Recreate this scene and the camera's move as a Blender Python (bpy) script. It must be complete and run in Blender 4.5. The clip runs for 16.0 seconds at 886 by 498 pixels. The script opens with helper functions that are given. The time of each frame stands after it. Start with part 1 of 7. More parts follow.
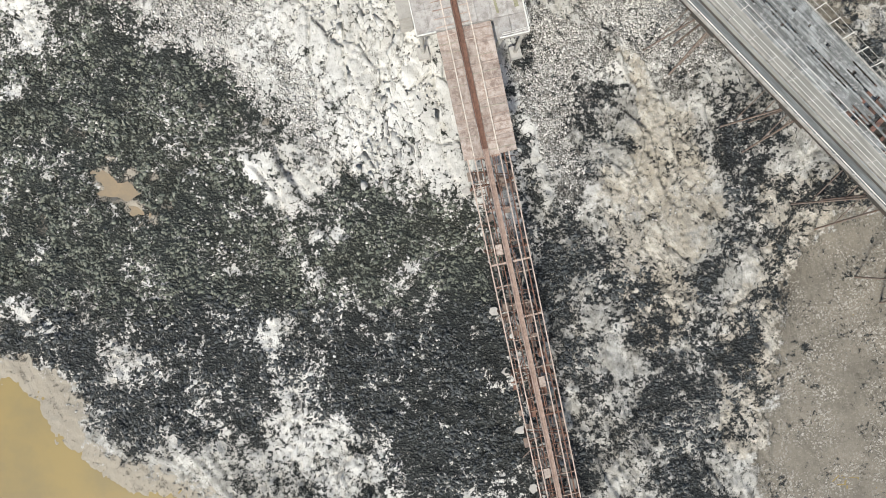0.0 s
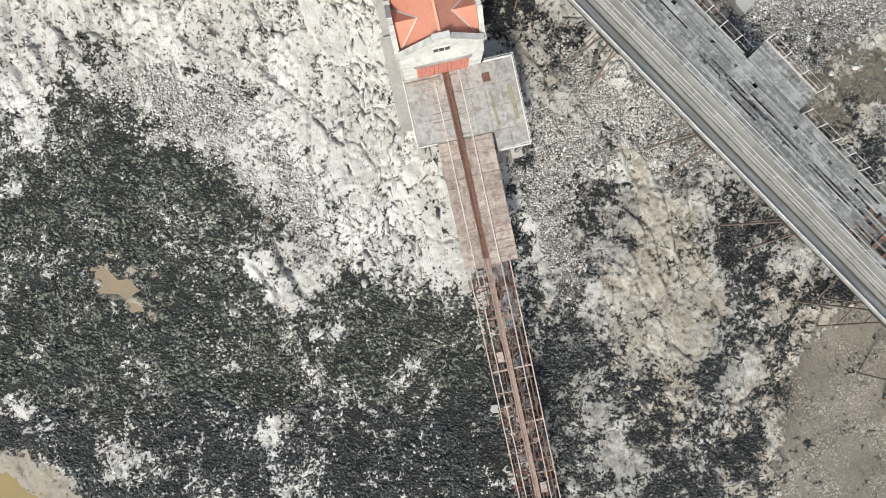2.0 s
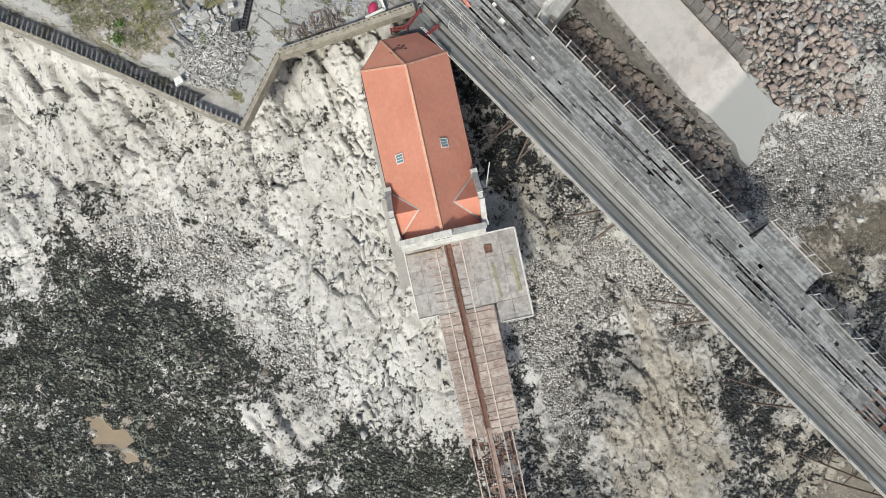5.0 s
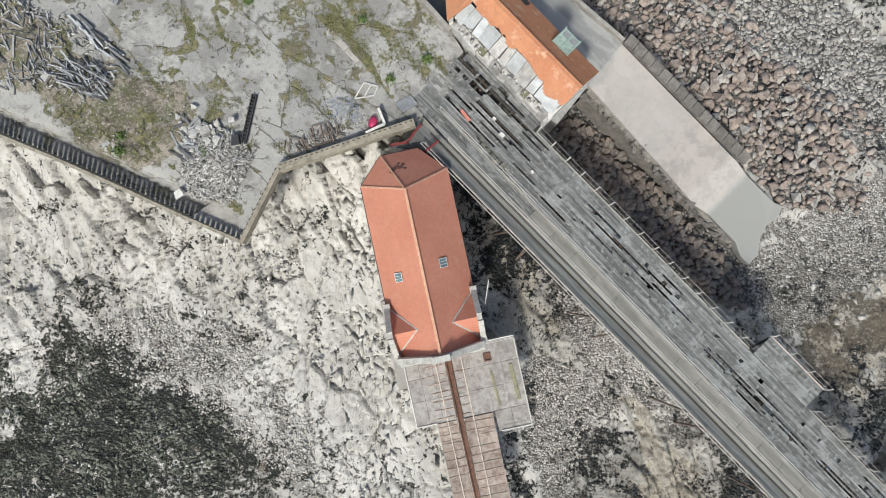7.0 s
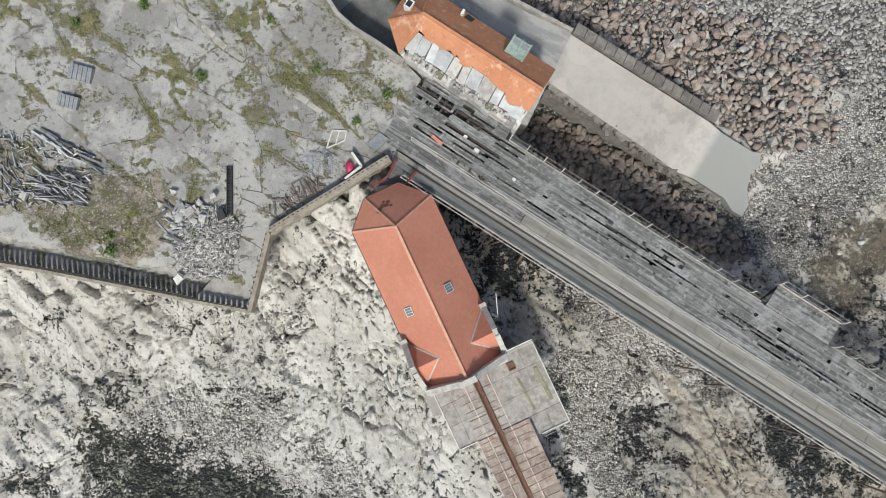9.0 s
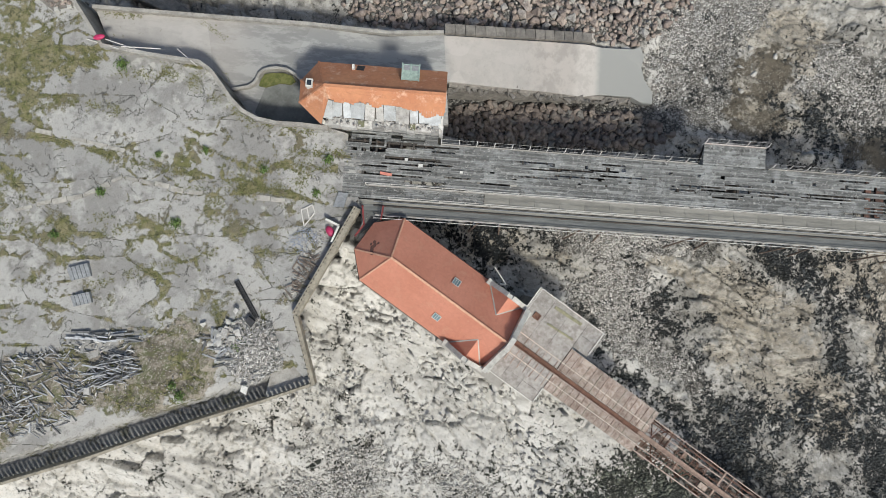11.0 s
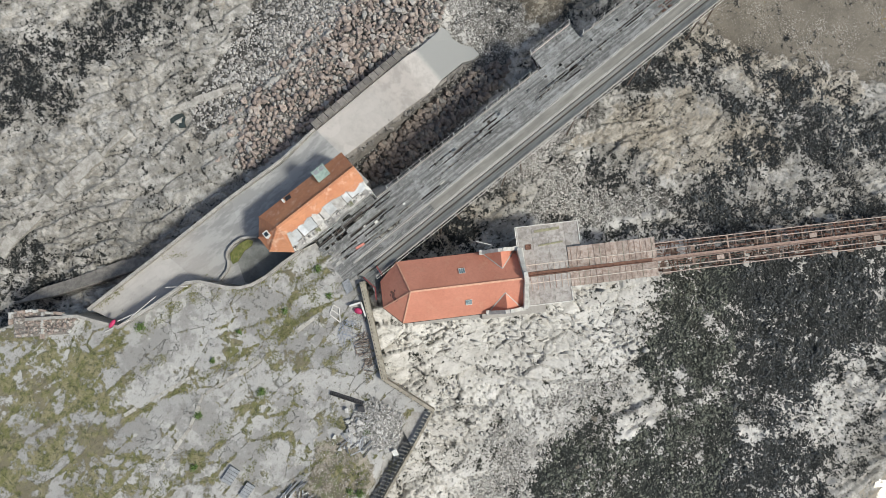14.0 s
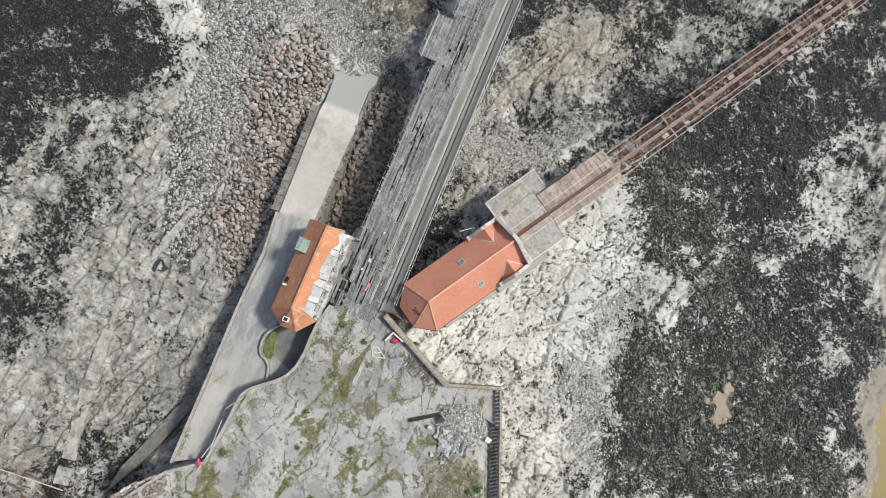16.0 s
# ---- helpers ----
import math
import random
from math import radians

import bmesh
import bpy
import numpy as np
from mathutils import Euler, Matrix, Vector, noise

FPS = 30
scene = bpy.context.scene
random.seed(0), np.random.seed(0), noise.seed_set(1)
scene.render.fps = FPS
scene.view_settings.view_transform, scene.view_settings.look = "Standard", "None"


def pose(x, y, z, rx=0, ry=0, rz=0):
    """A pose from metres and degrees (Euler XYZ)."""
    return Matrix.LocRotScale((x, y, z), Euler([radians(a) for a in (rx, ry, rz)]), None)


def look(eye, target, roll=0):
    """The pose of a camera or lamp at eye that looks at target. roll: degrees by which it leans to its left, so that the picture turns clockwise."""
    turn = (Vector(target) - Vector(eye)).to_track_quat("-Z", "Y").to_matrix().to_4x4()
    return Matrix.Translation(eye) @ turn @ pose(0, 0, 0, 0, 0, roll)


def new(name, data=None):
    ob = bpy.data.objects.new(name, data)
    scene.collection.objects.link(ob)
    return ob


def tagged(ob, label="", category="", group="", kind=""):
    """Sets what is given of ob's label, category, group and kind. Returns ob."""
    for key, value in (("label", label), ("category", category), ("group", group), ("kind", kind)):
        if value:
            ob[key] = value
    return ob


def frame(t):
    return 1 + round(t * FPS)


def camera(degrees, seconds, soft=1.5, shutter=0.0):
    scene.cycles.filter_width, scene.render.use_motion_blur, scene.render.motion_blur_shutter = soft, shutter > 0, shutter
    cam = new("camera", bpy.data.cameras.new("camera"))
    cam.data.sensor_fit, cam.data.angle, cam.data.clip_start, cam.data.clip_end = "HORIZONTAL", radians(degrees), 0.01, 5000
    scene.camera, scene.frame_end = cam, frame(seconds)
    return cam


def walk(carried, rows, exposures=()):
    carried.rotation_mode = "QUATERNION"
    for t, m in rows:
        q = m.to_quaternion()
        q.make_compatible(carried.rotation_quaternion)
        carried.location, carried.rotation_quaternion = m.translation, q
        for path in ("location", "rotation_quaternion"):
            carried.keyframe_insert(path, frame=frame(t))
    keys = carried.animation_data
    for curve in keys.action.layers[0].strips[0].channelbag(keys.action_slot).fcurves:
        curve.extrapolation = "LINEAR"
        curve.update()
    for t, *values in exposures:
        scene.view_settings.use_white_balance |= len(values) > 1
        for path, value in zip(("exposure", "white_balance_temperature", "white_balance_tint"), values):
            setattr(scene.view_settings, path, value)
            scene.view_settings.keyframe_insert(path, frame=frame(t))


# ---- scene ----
cam = camera(77.5, 16.0, soft=0.7)
PATH = [
    (0, -0.459, 2.504, 56.201, -2.467, -0.041, -0.523),
    (0.5, -0.497, 4.834, 56.089, -2.379, -0.035, -0.560),
    (1, -0.545, 7.113, 55.966, -2.210, -0.073, -0.538),
    (1.5, -0.541, 9.394, 55.779, -2.071, -0.096, -0.513),
    (2, -0.501, 11.776, 55.657, -1.981, -0.074, -0.471),
    (2.5, -0.544, 13.968, 55.462, -1.718, -0.109, -0.408),
    (3, -0.568, 16.192, 55.237, -1.492, -0.171, -0.338),
    (3.5, -0.564, 18.445, 55.008, -1.281, -0.174, -0.333),
    (4, -0.554, 20.811, 54.854, -1.208, -0.130, -0.313),
    (6.5, -0.486, 32.121, 54.508, -0.103, -0.061, -0.007),
    (7, -0.345, 33.937, 54.484, 0.028, 0.041, 0.081),
    (7.5, -0.432, 35.001, 54.477, 0.004, 0.006, 0.073),
    (8, -0.431, 35.423, 54.495, -0.067, 0.077, 0.072),
    (8.5, -0.440, 35.622, 54.543, -0.042, -0.079, -5.691),
    (9, -0.251, 35.922, 55.071, 0.036, -0.186, -12.886),
    (9.2, -0.104, 35.964, 55.443, 0.013, -0.141, -15.814),
    (11.3, -0.853, 36.586, 62.810, 0.694, -1.999, -45.681),
    (11.5, -1.013, 36.587, 63.514, 1.004, -2.140, -48.528),
    (12, -1.136, 36.793, 65.548, 1.335, -2.303, -55.757),
    (12.5, -1.128, 36.906, 67.622, 1.673, -2.327, -62.924),
    (13, -1.203, 36.962, 69.745, 2.140, -2.300, -70.121),
    (13.5, -1.221, 37.169, 71.887, 2.421, -2.275, -77.270),
    (14, -1.424, 37.291, 73.936, 2.871, -2.214, -84.473),
    (14.5, -1.346, 37.238, 76.011, 3.081, -1.976, -91.639),
    (15, -1.633, 37.387, 77.493, 3.516, -1.840, -98.887),
    (15.5, -1.875, 37.574, 78.217, 3.950, -1.600, -106.053),
    (16, -2.093, 37.659, 78.736, 4.322, -1.278, -113.149),
]
walk(cam, [(t, pose(x, y, z, rx, ry, rz)) for t, x, y, z, rx, ry, rz in PATH],
     exposures=[(0, 0.02, 6560, 5), (3, -0.16, 6560, 5), (7, -0.35, 6560, 5), (11, -0.47, 6560, 5), (14, -0.38, 6560, 5), (16, -0.24, 6560, 5)])

# ---- light ----
SUN_TO = Vector((-0.24, -0.971, 0)).normalized()   # horizontal direction towards the sun
SUN_ELEV = radians(53)
world = bpy.data.worlds.new("world")
scene.world = world
world.use_nodes = True
wn = world.node_tree
sky = wn.nodes.new("ShaderNodeTexSky")
sky.sky_type = "NISHITA"
sky.sun_disc = False
sky.sun_elevation = SUN_ELEV
sky.sun_rotation = math.atan2(SUN_TO.x, SUN_TO.y)
sky.air_density, sky.dust_density, sky.ozone_density = 1.0, 3.0, 1.0
wn.nodes["Background"].inputs["Strength"].default_value = 0.148
wn.links.new(sky.outputs[0], wn.nodes["Background"].inputs[0])
sun = new("sun", bpy.data.lights.new("sun", "SUN"))
sun.data.energy, sun.data.angle, sun.data.color = 4.15, radians(7.0), (1.0, 0.97, 0.92)
sun_dir = Vector((SUN_TO.x * math.cos(SUN_ELEV), SUN_TO.y * math.cos(SUN_ELEV), math.sin(SUN_ELEV)))
sun.matrix_world = look(sun_dir * 200, (0, 0, 0))


# ---- small helpers ----
def bh(u, v, z=0.0):
    """Boathouse axes: u across, v along towards the island, origin at the middle of the seaward front."""
    return Vector((-0.45 + 0.977 * u - 0.212 * v, 25.8 + 0.212 * u + 0.977 * v, z))


def pr(p, q, z=0.0):
    """Pier axes: p along towards the shore, q across."""
    return Vector((0.7014 * p + 0.7126 * q, -0.7126 * p + 0.7014 * q, z))


def empty(name, at, label, category, group="", kind=""):
    ob = new(name)
    ob.location = at
    ob.empty_display_size = 0.3
    return tagged(ob, label, category, group, kind)


def origin_of(ob):
    at = Vector((0, 0, 0))
    while ob:
        at += ob.location
        ob = ob.parent
    return at


def part(name, bm, material, parent=None, label="", at=None, smooth=False):
    """Link a bmesh, made in world coordinates, as one mesh object under a thing or a part."""
    me = bpy.data.meshes.new(name)
    base = origin_of(parent) if parent else Vector((0, 0, 0))
    own = Vector(at) if at is not None else base
    bmesh.ops.translate(bm, verts=bm.verts, vec=-own)
    bmesh.ops.recalc_face_normals(bm, faces=bm.faces)
    bm.to_mesh(me)
    bm.free()
    if smooth:
        me.polygons.foreach_set("use_smooth", [True] * len(me.polygons))
    for m in material if isinstance(material, (list, tuple)) else [material]:
        me.materials.append(m)
    ob = new(name, me)
    ob.parent = parent
    ob.location = own - base
    if label:
        ob["label"] = label
    return ob


def hexa(bm, low, high):
    """A solid between two rings of points (same count)."""
    a = [bm.verts.new(p) for p in low]
    b = [bm.verts.new(p) for p in high]
    n = len(a)
    bm.faces.new(a[::-1])
    bm.faces.new(b)
    for i in range(n):
        bm.faces.new((a[i], a[(i + 1) % n], b[(i + 1) % n], b[i]))
    return bm


def prism(bm, outline, z0, z1):
    return hexa(bm, [(x, y, z0) for x, y in outline], [(x, y, z1) for x, y in outline])


def fbox(bm, f, a0, a1, b0, b1, z0, z1):
    """A box in the axes of f (bh or pr)."""
    pts = [(a0, b0), (a1, b0), (a1, b1), (a0, b1)]
    return hexa(bm, [f(a, b, z0) for a, b in pts], [f(a, b, z1) for a, b in pts])


def bar(bm, a, b, w, h=None, up=Vector((0, 0, 1))):
    """A rectangular bar from a to b."""
    a, b = Vector(a), Vector(b)
    h = w if h is None else h
    d = (b - a).normalized()
    s = d.cross(up)
    s = s.normalized() if s.length > 1e-4 else Vector((1, 0, 0))
    t = s.cross(d)
    ring = [s * (w / 2) + t * (h / 2), -s * (w / 2) + t * (h / 2), -s * (w / 2) - t * (h / 2), s * (w / 2) - t * (h / 2)]
    return hexa(bm, [a + r for r in ring], [b + r for r in ring])


def tube(bm, a, b, r0, r1=None, n=8):
    a, b = Vector(a), Vector(b)
    r1 = r0 if r1 is None else r1
    d = (b - a).normalized()
    s = d.cross(Vector((0, 0, 1)))
    s = s.normalized() if s.length > 1e-4 else Vector((1, 0, 0))
    t = s.cross(d)
    ring = [(math.cos(k * math.tau / n), math.sin(k * math.tau / n)) for k in range(n)]
    return hexa(bm, [a + s * (c * r0) + t * (e * r0) for c, e in ring], [b + s * (c * r1) + t * (e * r1) for c, e in ring])


def strip(bm, line, w0, w1, z0, z1):
    """A wall along a polyline, from w0 to w1 to the left of it."""
    n = len(line)
    pts = [Vector((x, y)) for x, y in line]
    nor = []
    for i in range(n):
        d = (pts[min(i + 1, n - 1)] - pts[max(i - 1, 0)]).normalized()
        nor.append(Vector((-d.y, d.x)))
    for i in range(n - 1):
        q = [pts[i] + nor[i] * w0, pts[i + 1] + nor[i + 1] * w0, pts[i + 1] + nor[i + 1] * w1, pts[i] + nor[i] * w1]
        hexa(bm, [(v.x, v.y, z0) for v in q], [(v.x, v.y, z1) for v in q])
    return bm


# ---- materials ----
class Mat:
    def __init__(self, name, rough=0.8, metal=0.0):
        self.m = bpy.data.materials.new(name)
        self.m.use_nodes = True
        self.nt = self.m.node_tree
        self.b = self.nt.nodes["Principled BSDF"]
        self.b.inputs["Roughness"].default_value = rough
        self.b.inputs["Metallic"].default_value = metal
        self.pos = self.node("ShaderNodeNewGeometry").outputs["Position"]

    def node(self, kind, ins=None):
        n = self.nt.nodes.new(kind)
        self.fill(n, ins or {})
        return n

    def fill(self, n, ins):
        for k, v in ins.items():
            self.put(n.inputs[k], v)
        return n

    def put(self, sock, v):
        if isinstance(v, bpy.types.NodeSocket):
            self.nt.links.new(v, sock)
        elif isinstance(v, (tuple, list)) and len(v) == 3 and sock.type == "RGBA":
            sock.default_value = (*v, 1)
        else:
            sock.default_value = v

    def noise(self, scale, detail=5, rough=0.6, vec=None, dist=0.0):
        return self.node("ShaderNodeTexNoise", {"Vector": vec or self.pos, "Scale": scale, "Detail": detail, "Roughness": rough, "Distortion": dist}).outputs[0]

    def vor(self, scale, feature="F1", out="Distance", vec=None, rand=1.0):
        n = self.node("ShaderNodeTexVoronoi")
        n.feature = feature
        return self.fill(n, {"Vector": vec or self.pos, "Scale": scale, "Randomness": rand}).outputs[out]

    def turn(self, angle, sx=1, sy=1, sz=1, vec=None):
        r = self.node("ShaderNodeMapping", {"Vector": vec or self.pos, "Rotation": (0, 0, radians(angle))})
        return self.node("ShaderNodeMapping", {"Vector": r.outputs[0], "Scale": (sx, sy, sz)}).outputs[0]

    def step(self, x, a, b, c=0.0, d=1.0):
        n = self.node("ShaderNodeMapRange")
        n.interpolation_type = "SMOOTHSTEP"
        return self.fill(n, {0: x, 1: a, 2: b, 3: c, 4: d}).outputs[0]

    def math(self, op, a, b=0.0):
        n = self.node("ShaderNodeMath")
        n.operation = op
        return self.fill(n, {0: a, 1: b}).outputs[0]

    def mix(self, f, a, b):
        n = self.node("ShaderNodeMix")
        n.data_type = "RGBA"
        return self.fill(n, {0: f, 6: a, 7: b}).outputs[2]

    def mul(self, f, a, b):
        n = self.node("ShaderNodeMix")
        n.data_type, n.blend_type = "RGBA", "MULTIPLY"
        return self.fill(n, {0: f, 6: a, 7: b}).outputs[2]

    def warp(self, amount, vec, scale, detail=4):
        n = self.node("ShaderNodeMix")
        n.data_type = "VECTOR"
        off = self.node("ShaderNodeTexNoise", {"Vector": self.pos, "Scale": scale, "Detail": detail}).outputs["Color"]
        return self.fill(n, {0: amount, 4: vec, 5: off}).outputs[1]

    def attr(self, name):
        n = self.node("ShaderNodeAttribute")
        n.attribute_name = name
        return n.outputs["Fac"]

    def obrand(self):
        return self.node("ShaderNodeObjectInfo").outputs["Random"]

    def isle(self):
        return self.node("ShaderNodeNewGeometry").outputs["Random Per Island"]

    def bump(self, h, dist=0.05, strength=1.0):
        n = self.node("ShaderNodeBump", {"Height": h, "Distance": dist, "Strength": strength})
        self.nt.links.new(n.outputs[0], self.b.inputs["Normal"])

    def done(self, col, rough=None):
        self.put(self.b.inputs["Base Color"], col)
        if rough is not None:
            self.put(self.b.inputs["Roughness"], rough)
        return self.m


def worn(name, a, b, dirt, rough=0.85, metal=0.0, scale=1.0, bump=0.02, rand=0.0, per_island=False, streak=None, dirt_amount=0.45):
    """A weathered plain surface: two tones, dirt at two scales, grain bump."""
    m = Mat(name, rough, metal)
    vec = m.turn(*streak) if streak else m.pos
    base = m.mix(m.step(m.noise(1.3 * scale, 6, 0.65, vec), 0.35, 0.65), a, b)
    stain = m.step(m.noise(0.55 * scale, 9, 0.78, vec), 0.46, 0.62)
    col = m.mix(m.math("MULTIPLY", stain, dirt_amount), base, dirt)
    fine = m.noise(11 * scale, 4, 0.7, vec)
    col = m.mix(m.step(fine, 0.54, 0.68, 0, 0.45), col, dirt)
    col = m.mix(m.step(m.noise(3.1 * scale, 7, 0.78, vec), 0.55, 0.66, 0, 0.4), col, a)
    if rand or per_island:
        r = m.isle() if per_island else m.obrand()
        g = m.step(r, 0, 1, 1 - rand, 1.0)
        col = m.mul(1.0, col, m.node("ShaderNodeCombineColor", {0: g, 1: g, 2: g}).outputs[0])
    m.bump(fine, bump)
    return m.done(col)


def ground_material():
    m = Mat("foreshore", 0.9)
    weed, sand, shin, tan, cob, wet, silt, black, clean = (m.attr(k) for k in ("weed", "sand", "shingle", "tan", "cobble", "wet", "silt", "black", "clean"))

    def about(n, k):
        return m.math("MULTIPLY", m.math("SUBTRACT", n, 0.5), k)

    # bedrock: smooth pale limestone, bedded, with stains, crevices, pits and dark crusts
    bed = m.warp(0.05, m.turn(-14, 1.0, 0.30), 0.5)
    big = m.noise(0.13, 6, 0.6)
    rock = m.mix(m.step(big, 0.36, 0.64), (0.62, 0.60, 0.565), (0.43, 0.412, 0.38))
    streak = m.noise(1.1, 7, 0.7, bed)
    rock = m.mix(m.step(streak, 0.52, 0.66, 0, 0.45), rock, (0.37, 0.355, 0.32))
    strata = m.noise(1.3, 6, 0.66, m.warp(0.03, m.turn(-30, 1.0, 0.16), 0.3))
    rock = m.mix(m.step(strata, 0.53, 0.60, 0, 0.42), rock, (0.30, 0.285, 0.25))
    rock = m.mix(m.step(m.noise(0.42, 7, 0.7), 0.54, 0.66, 0, 0.5), rock, (0.42, 0.385, 0.33))
    rock = m.mix(m.step(m.noise(3.4, 6, 0.75), 0.53, 0.63, 0, 0.5), rock, (0.27, 0.255, 0.225))
    rock = m.mix(m.step(m.noise(9.0, 4, 0.75), 0.57, 0.69, 0, 0.4), rock, (0.28, 0.27, 0.245))
    bare = m.math("MULTIPLY", clean, m.step(m.noise(0.8, 7, 0.7), 0.38, 0.58, 1.0, 0.25))
    rock = m.mix(m.math("MULTIPLY", bare, 0.5), rock, m.mix(m.noise(5, 5, 0.7), (0.76, 0.745, 0.715), (0.60, 0.585, 0.55)))
    crust = m.math("MULTIPLY", m.step(m.noise(2.3, 8, 0.8), 0.57, 0.62), m.step(m.noise(0.20, 6, 0.65), 0.49, 0.58, 0.0, 1.0))
    pit = m.math("MULTIPLY", m.step(m.noise(2.2, 4, 0.65, m.turn(35, 1.0, 0.6)), 0.61, 0.66), m.step(m.noise(0.3, 4), 0.42, 0.56))
    sound = m.step(clean, 0.0, 1.0, 1.0, 0.35)
    crust, pit = m.math("MULTIPLY", crust, sound), m.math("MULTIPLY", pit, sound)
    brown = m.mix(m.step(m.noise(0.45, 7, 0.74, m.turn(-48, 1.0, 0.35)), 0.42, 0.56), (0.52, 0.47, 0.39), (0.29, 0.245, 0.18))
    brown = m.mix(m.step(m.noise(1.7, 7, 0.78, m.turn(-48, 1.0, 0.42)), 0.49, 0.58, 0, 0.85), brown, (0.15, 0.125, 0.088))
    brown = m.mix(m.step(m.noise(6.0, 5, 0.8), 0.54, 0.62, 0, 0.7), brown, (0.11, 0.10, 0.08))
    brown = m.mix(m.step(m.noise(4.2, 5, 0.8), 0.57, 0.64, 0, 0.7), brown, (0.60, 0.56, 0.49))
    tan = m.step(m.math("ADD", tan, about(m.noise(0.4, 7, 0.72), 3.4)), 0.40, 0.80)
    rock = m.mix(m.math("MULTIPLY", tan, 0.7), rock, brown)
    rock = m.mix(m.math("MULTIPLY", crust, 0.6), rock, (0.13, 0.122, 0.105))
    # pits coloured near black for the small sharp shade inside them
    rock = m.mix(m.math("MULTIPLY", pit, 0.6), rock, (0.07, 0.066, 0.056))
    # shingle
    # gaps between stones are darkened in the colour, as shade lies there
    pv = m.node("ShaderNodeSeparateColor", {0: m.vor(5.6, "F1", "Color")}).outputs[0]
    pcol = m.mix(m.step(pv, 0.1, 0.95), (0.20, 0.188, 0.17), (0.68, 0.66, 0.62))
    pgap = m.step(m.vor(5.6, "DISTANCE_TO_EDGE"), 0.0, 0.13, 1, 0)
    pcol = m.mix(m.math("MULTIPLY", pgap, 0.85), pcol, (0.135, 0.12, 0.105))
    pcol = m.mix(m.step(m.noise(0.5, 6, 0.7), 0.45, 0.68, 0, 0.55), pcol, (0.20, 0.185, 0.162))
    cv = m.node("ShaderNodeSeparateColor", {0: m.vor(2.4, "F1", "Color")}).outputs[1]
    ccol = m.mix(cv, (0.10, 0.096, 0.088), (0.36, 0.345, 0.32))
    cgap = m.step(m.vor(2.4, "DISTANCE_TO_EDGE"), 0.0, 0.14, 1, 0)
    ccol = m.mix(m.math("MULTIPLY", cgap, 0.9), ccol, (0.045, 0.042, 0.038))
    sh = m.step(m.math("ADD", shin, m.math("ADD", about(m.noise(0.35, 7, 0.7), 2.2), about(m.noise(1.4, 5, 0.7), 1.1))), 0.44, 0.58)
    co = m.step(m.math("ADD", cob, about(m.noise(0.7, 5, 0.7), 0.7)), 0.42, 0.58)
    col = m.mix(sh, rock, pcol)
    col = m.mix(co, col, ccol)
    # wet and weedy rock is darker, and so is rock in the boathouse's shade
    col = m.mul(m.math("MULTIPLY", m.math("MULTIPLY", wet, m.step(tan, 0.0, 1.0, 1.0, 0.35)), m.step(m.noise(0.7, 7, 0.72), 0.36, 0.60, 0.3, 1.0)), col, (0.46, 0.455, 0.44))
    # brown gravelly mud
    scol = m.mix(m.step(m.noise(0.18, 6, 0.6), 0.35, 0.65), (0.225, 0.198, 0.160), (0.165, 0.145, 0.116))
    gr = m.node("ShaderNodeSeparateColor", {0: m.vor(6.5, "F1", "Color")}).outputs[0]
    gamt = m.step(m.noise(0.25, 6, 0.65), 0.40, 0.62, 0.15, 1.0)
    scol = m.mix(m.math("MULTIPLY", m.step(gr, 0.62, 1.0, 0, 0.9), gamt), scol, (0.42, 0.395, 0.35))
    scol = m.mix(m.math("MULTIPLY", m.step(gr, 0.38, 0.0, 0, 0.8), gamt), scol, (0.12, 0.105, 0.085))
    scol = m.mul(m.step(wet, 0.3, 0.9), m.mul(1.0, scol, (0.88, 0.88, 0.88)), (0.64, 0.62, 0.585))
    sa = m.step(m.math("ADD", sand, m.math("ADD", about(m.noise(0.35, 6, 0.7), 1.6), about(m.noise(1.6, 6, 0.75), 1.2))), 0.42, 0.62)
    col = m.mix(sa, col, scol)
    # seaweed: bladder wrack in clumps, with clean pale rock between
    fray = m.math("ADD", about(m.noise(0.26, 7, 0.66), 2.4), about(m.noise(0.85, 8, 0.74), 3.0))
    wf = m.math("ADD", weed, m.math("ADD", fray, about(m.noise(3.0, 6, 0.8), 3.2)))
    wm = m.step(wf, 0.50, 0.56)
    wv = m.turn(24, 1.0, 1.3)
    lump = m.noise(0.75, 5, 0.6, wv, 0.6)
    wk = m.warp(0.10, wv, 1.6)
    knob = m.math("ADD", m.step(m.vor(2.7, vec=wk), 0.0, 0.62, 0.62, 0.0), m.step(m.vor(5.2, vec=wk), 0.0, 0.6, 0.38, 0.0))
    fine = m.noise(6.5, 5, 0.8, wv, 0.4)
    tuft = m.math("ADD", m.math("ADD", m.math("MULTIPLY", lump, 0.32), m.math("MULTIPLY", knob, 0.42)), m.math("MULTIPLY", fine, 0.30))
    # tuft tops coloured as sunlit, hollows between them dark as shade
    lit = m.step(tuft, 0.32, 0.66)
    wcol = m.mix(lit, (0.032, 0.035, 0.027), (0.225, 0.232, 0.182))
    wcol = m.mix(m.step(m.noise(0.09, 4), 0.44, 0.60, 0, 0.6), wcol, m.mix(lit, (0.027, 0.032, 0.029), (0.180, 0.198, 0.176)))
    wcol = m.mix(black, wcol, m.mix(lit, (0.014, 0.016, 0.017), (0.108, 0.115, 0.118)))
    wcol = m.mix(m.step(m.noise(1.6, 7, 0.78), 0.60, 0.68, 0, 0.3), wcol, (0.20, 0.195, 0.17))
    wcol = m.mix(m.step(m.noise(5.5, 5, 0.8), 0.63, 0.70, 0, 0.6), wcol, (0.27, 0.265, 0.245))
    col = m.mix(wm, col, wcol)
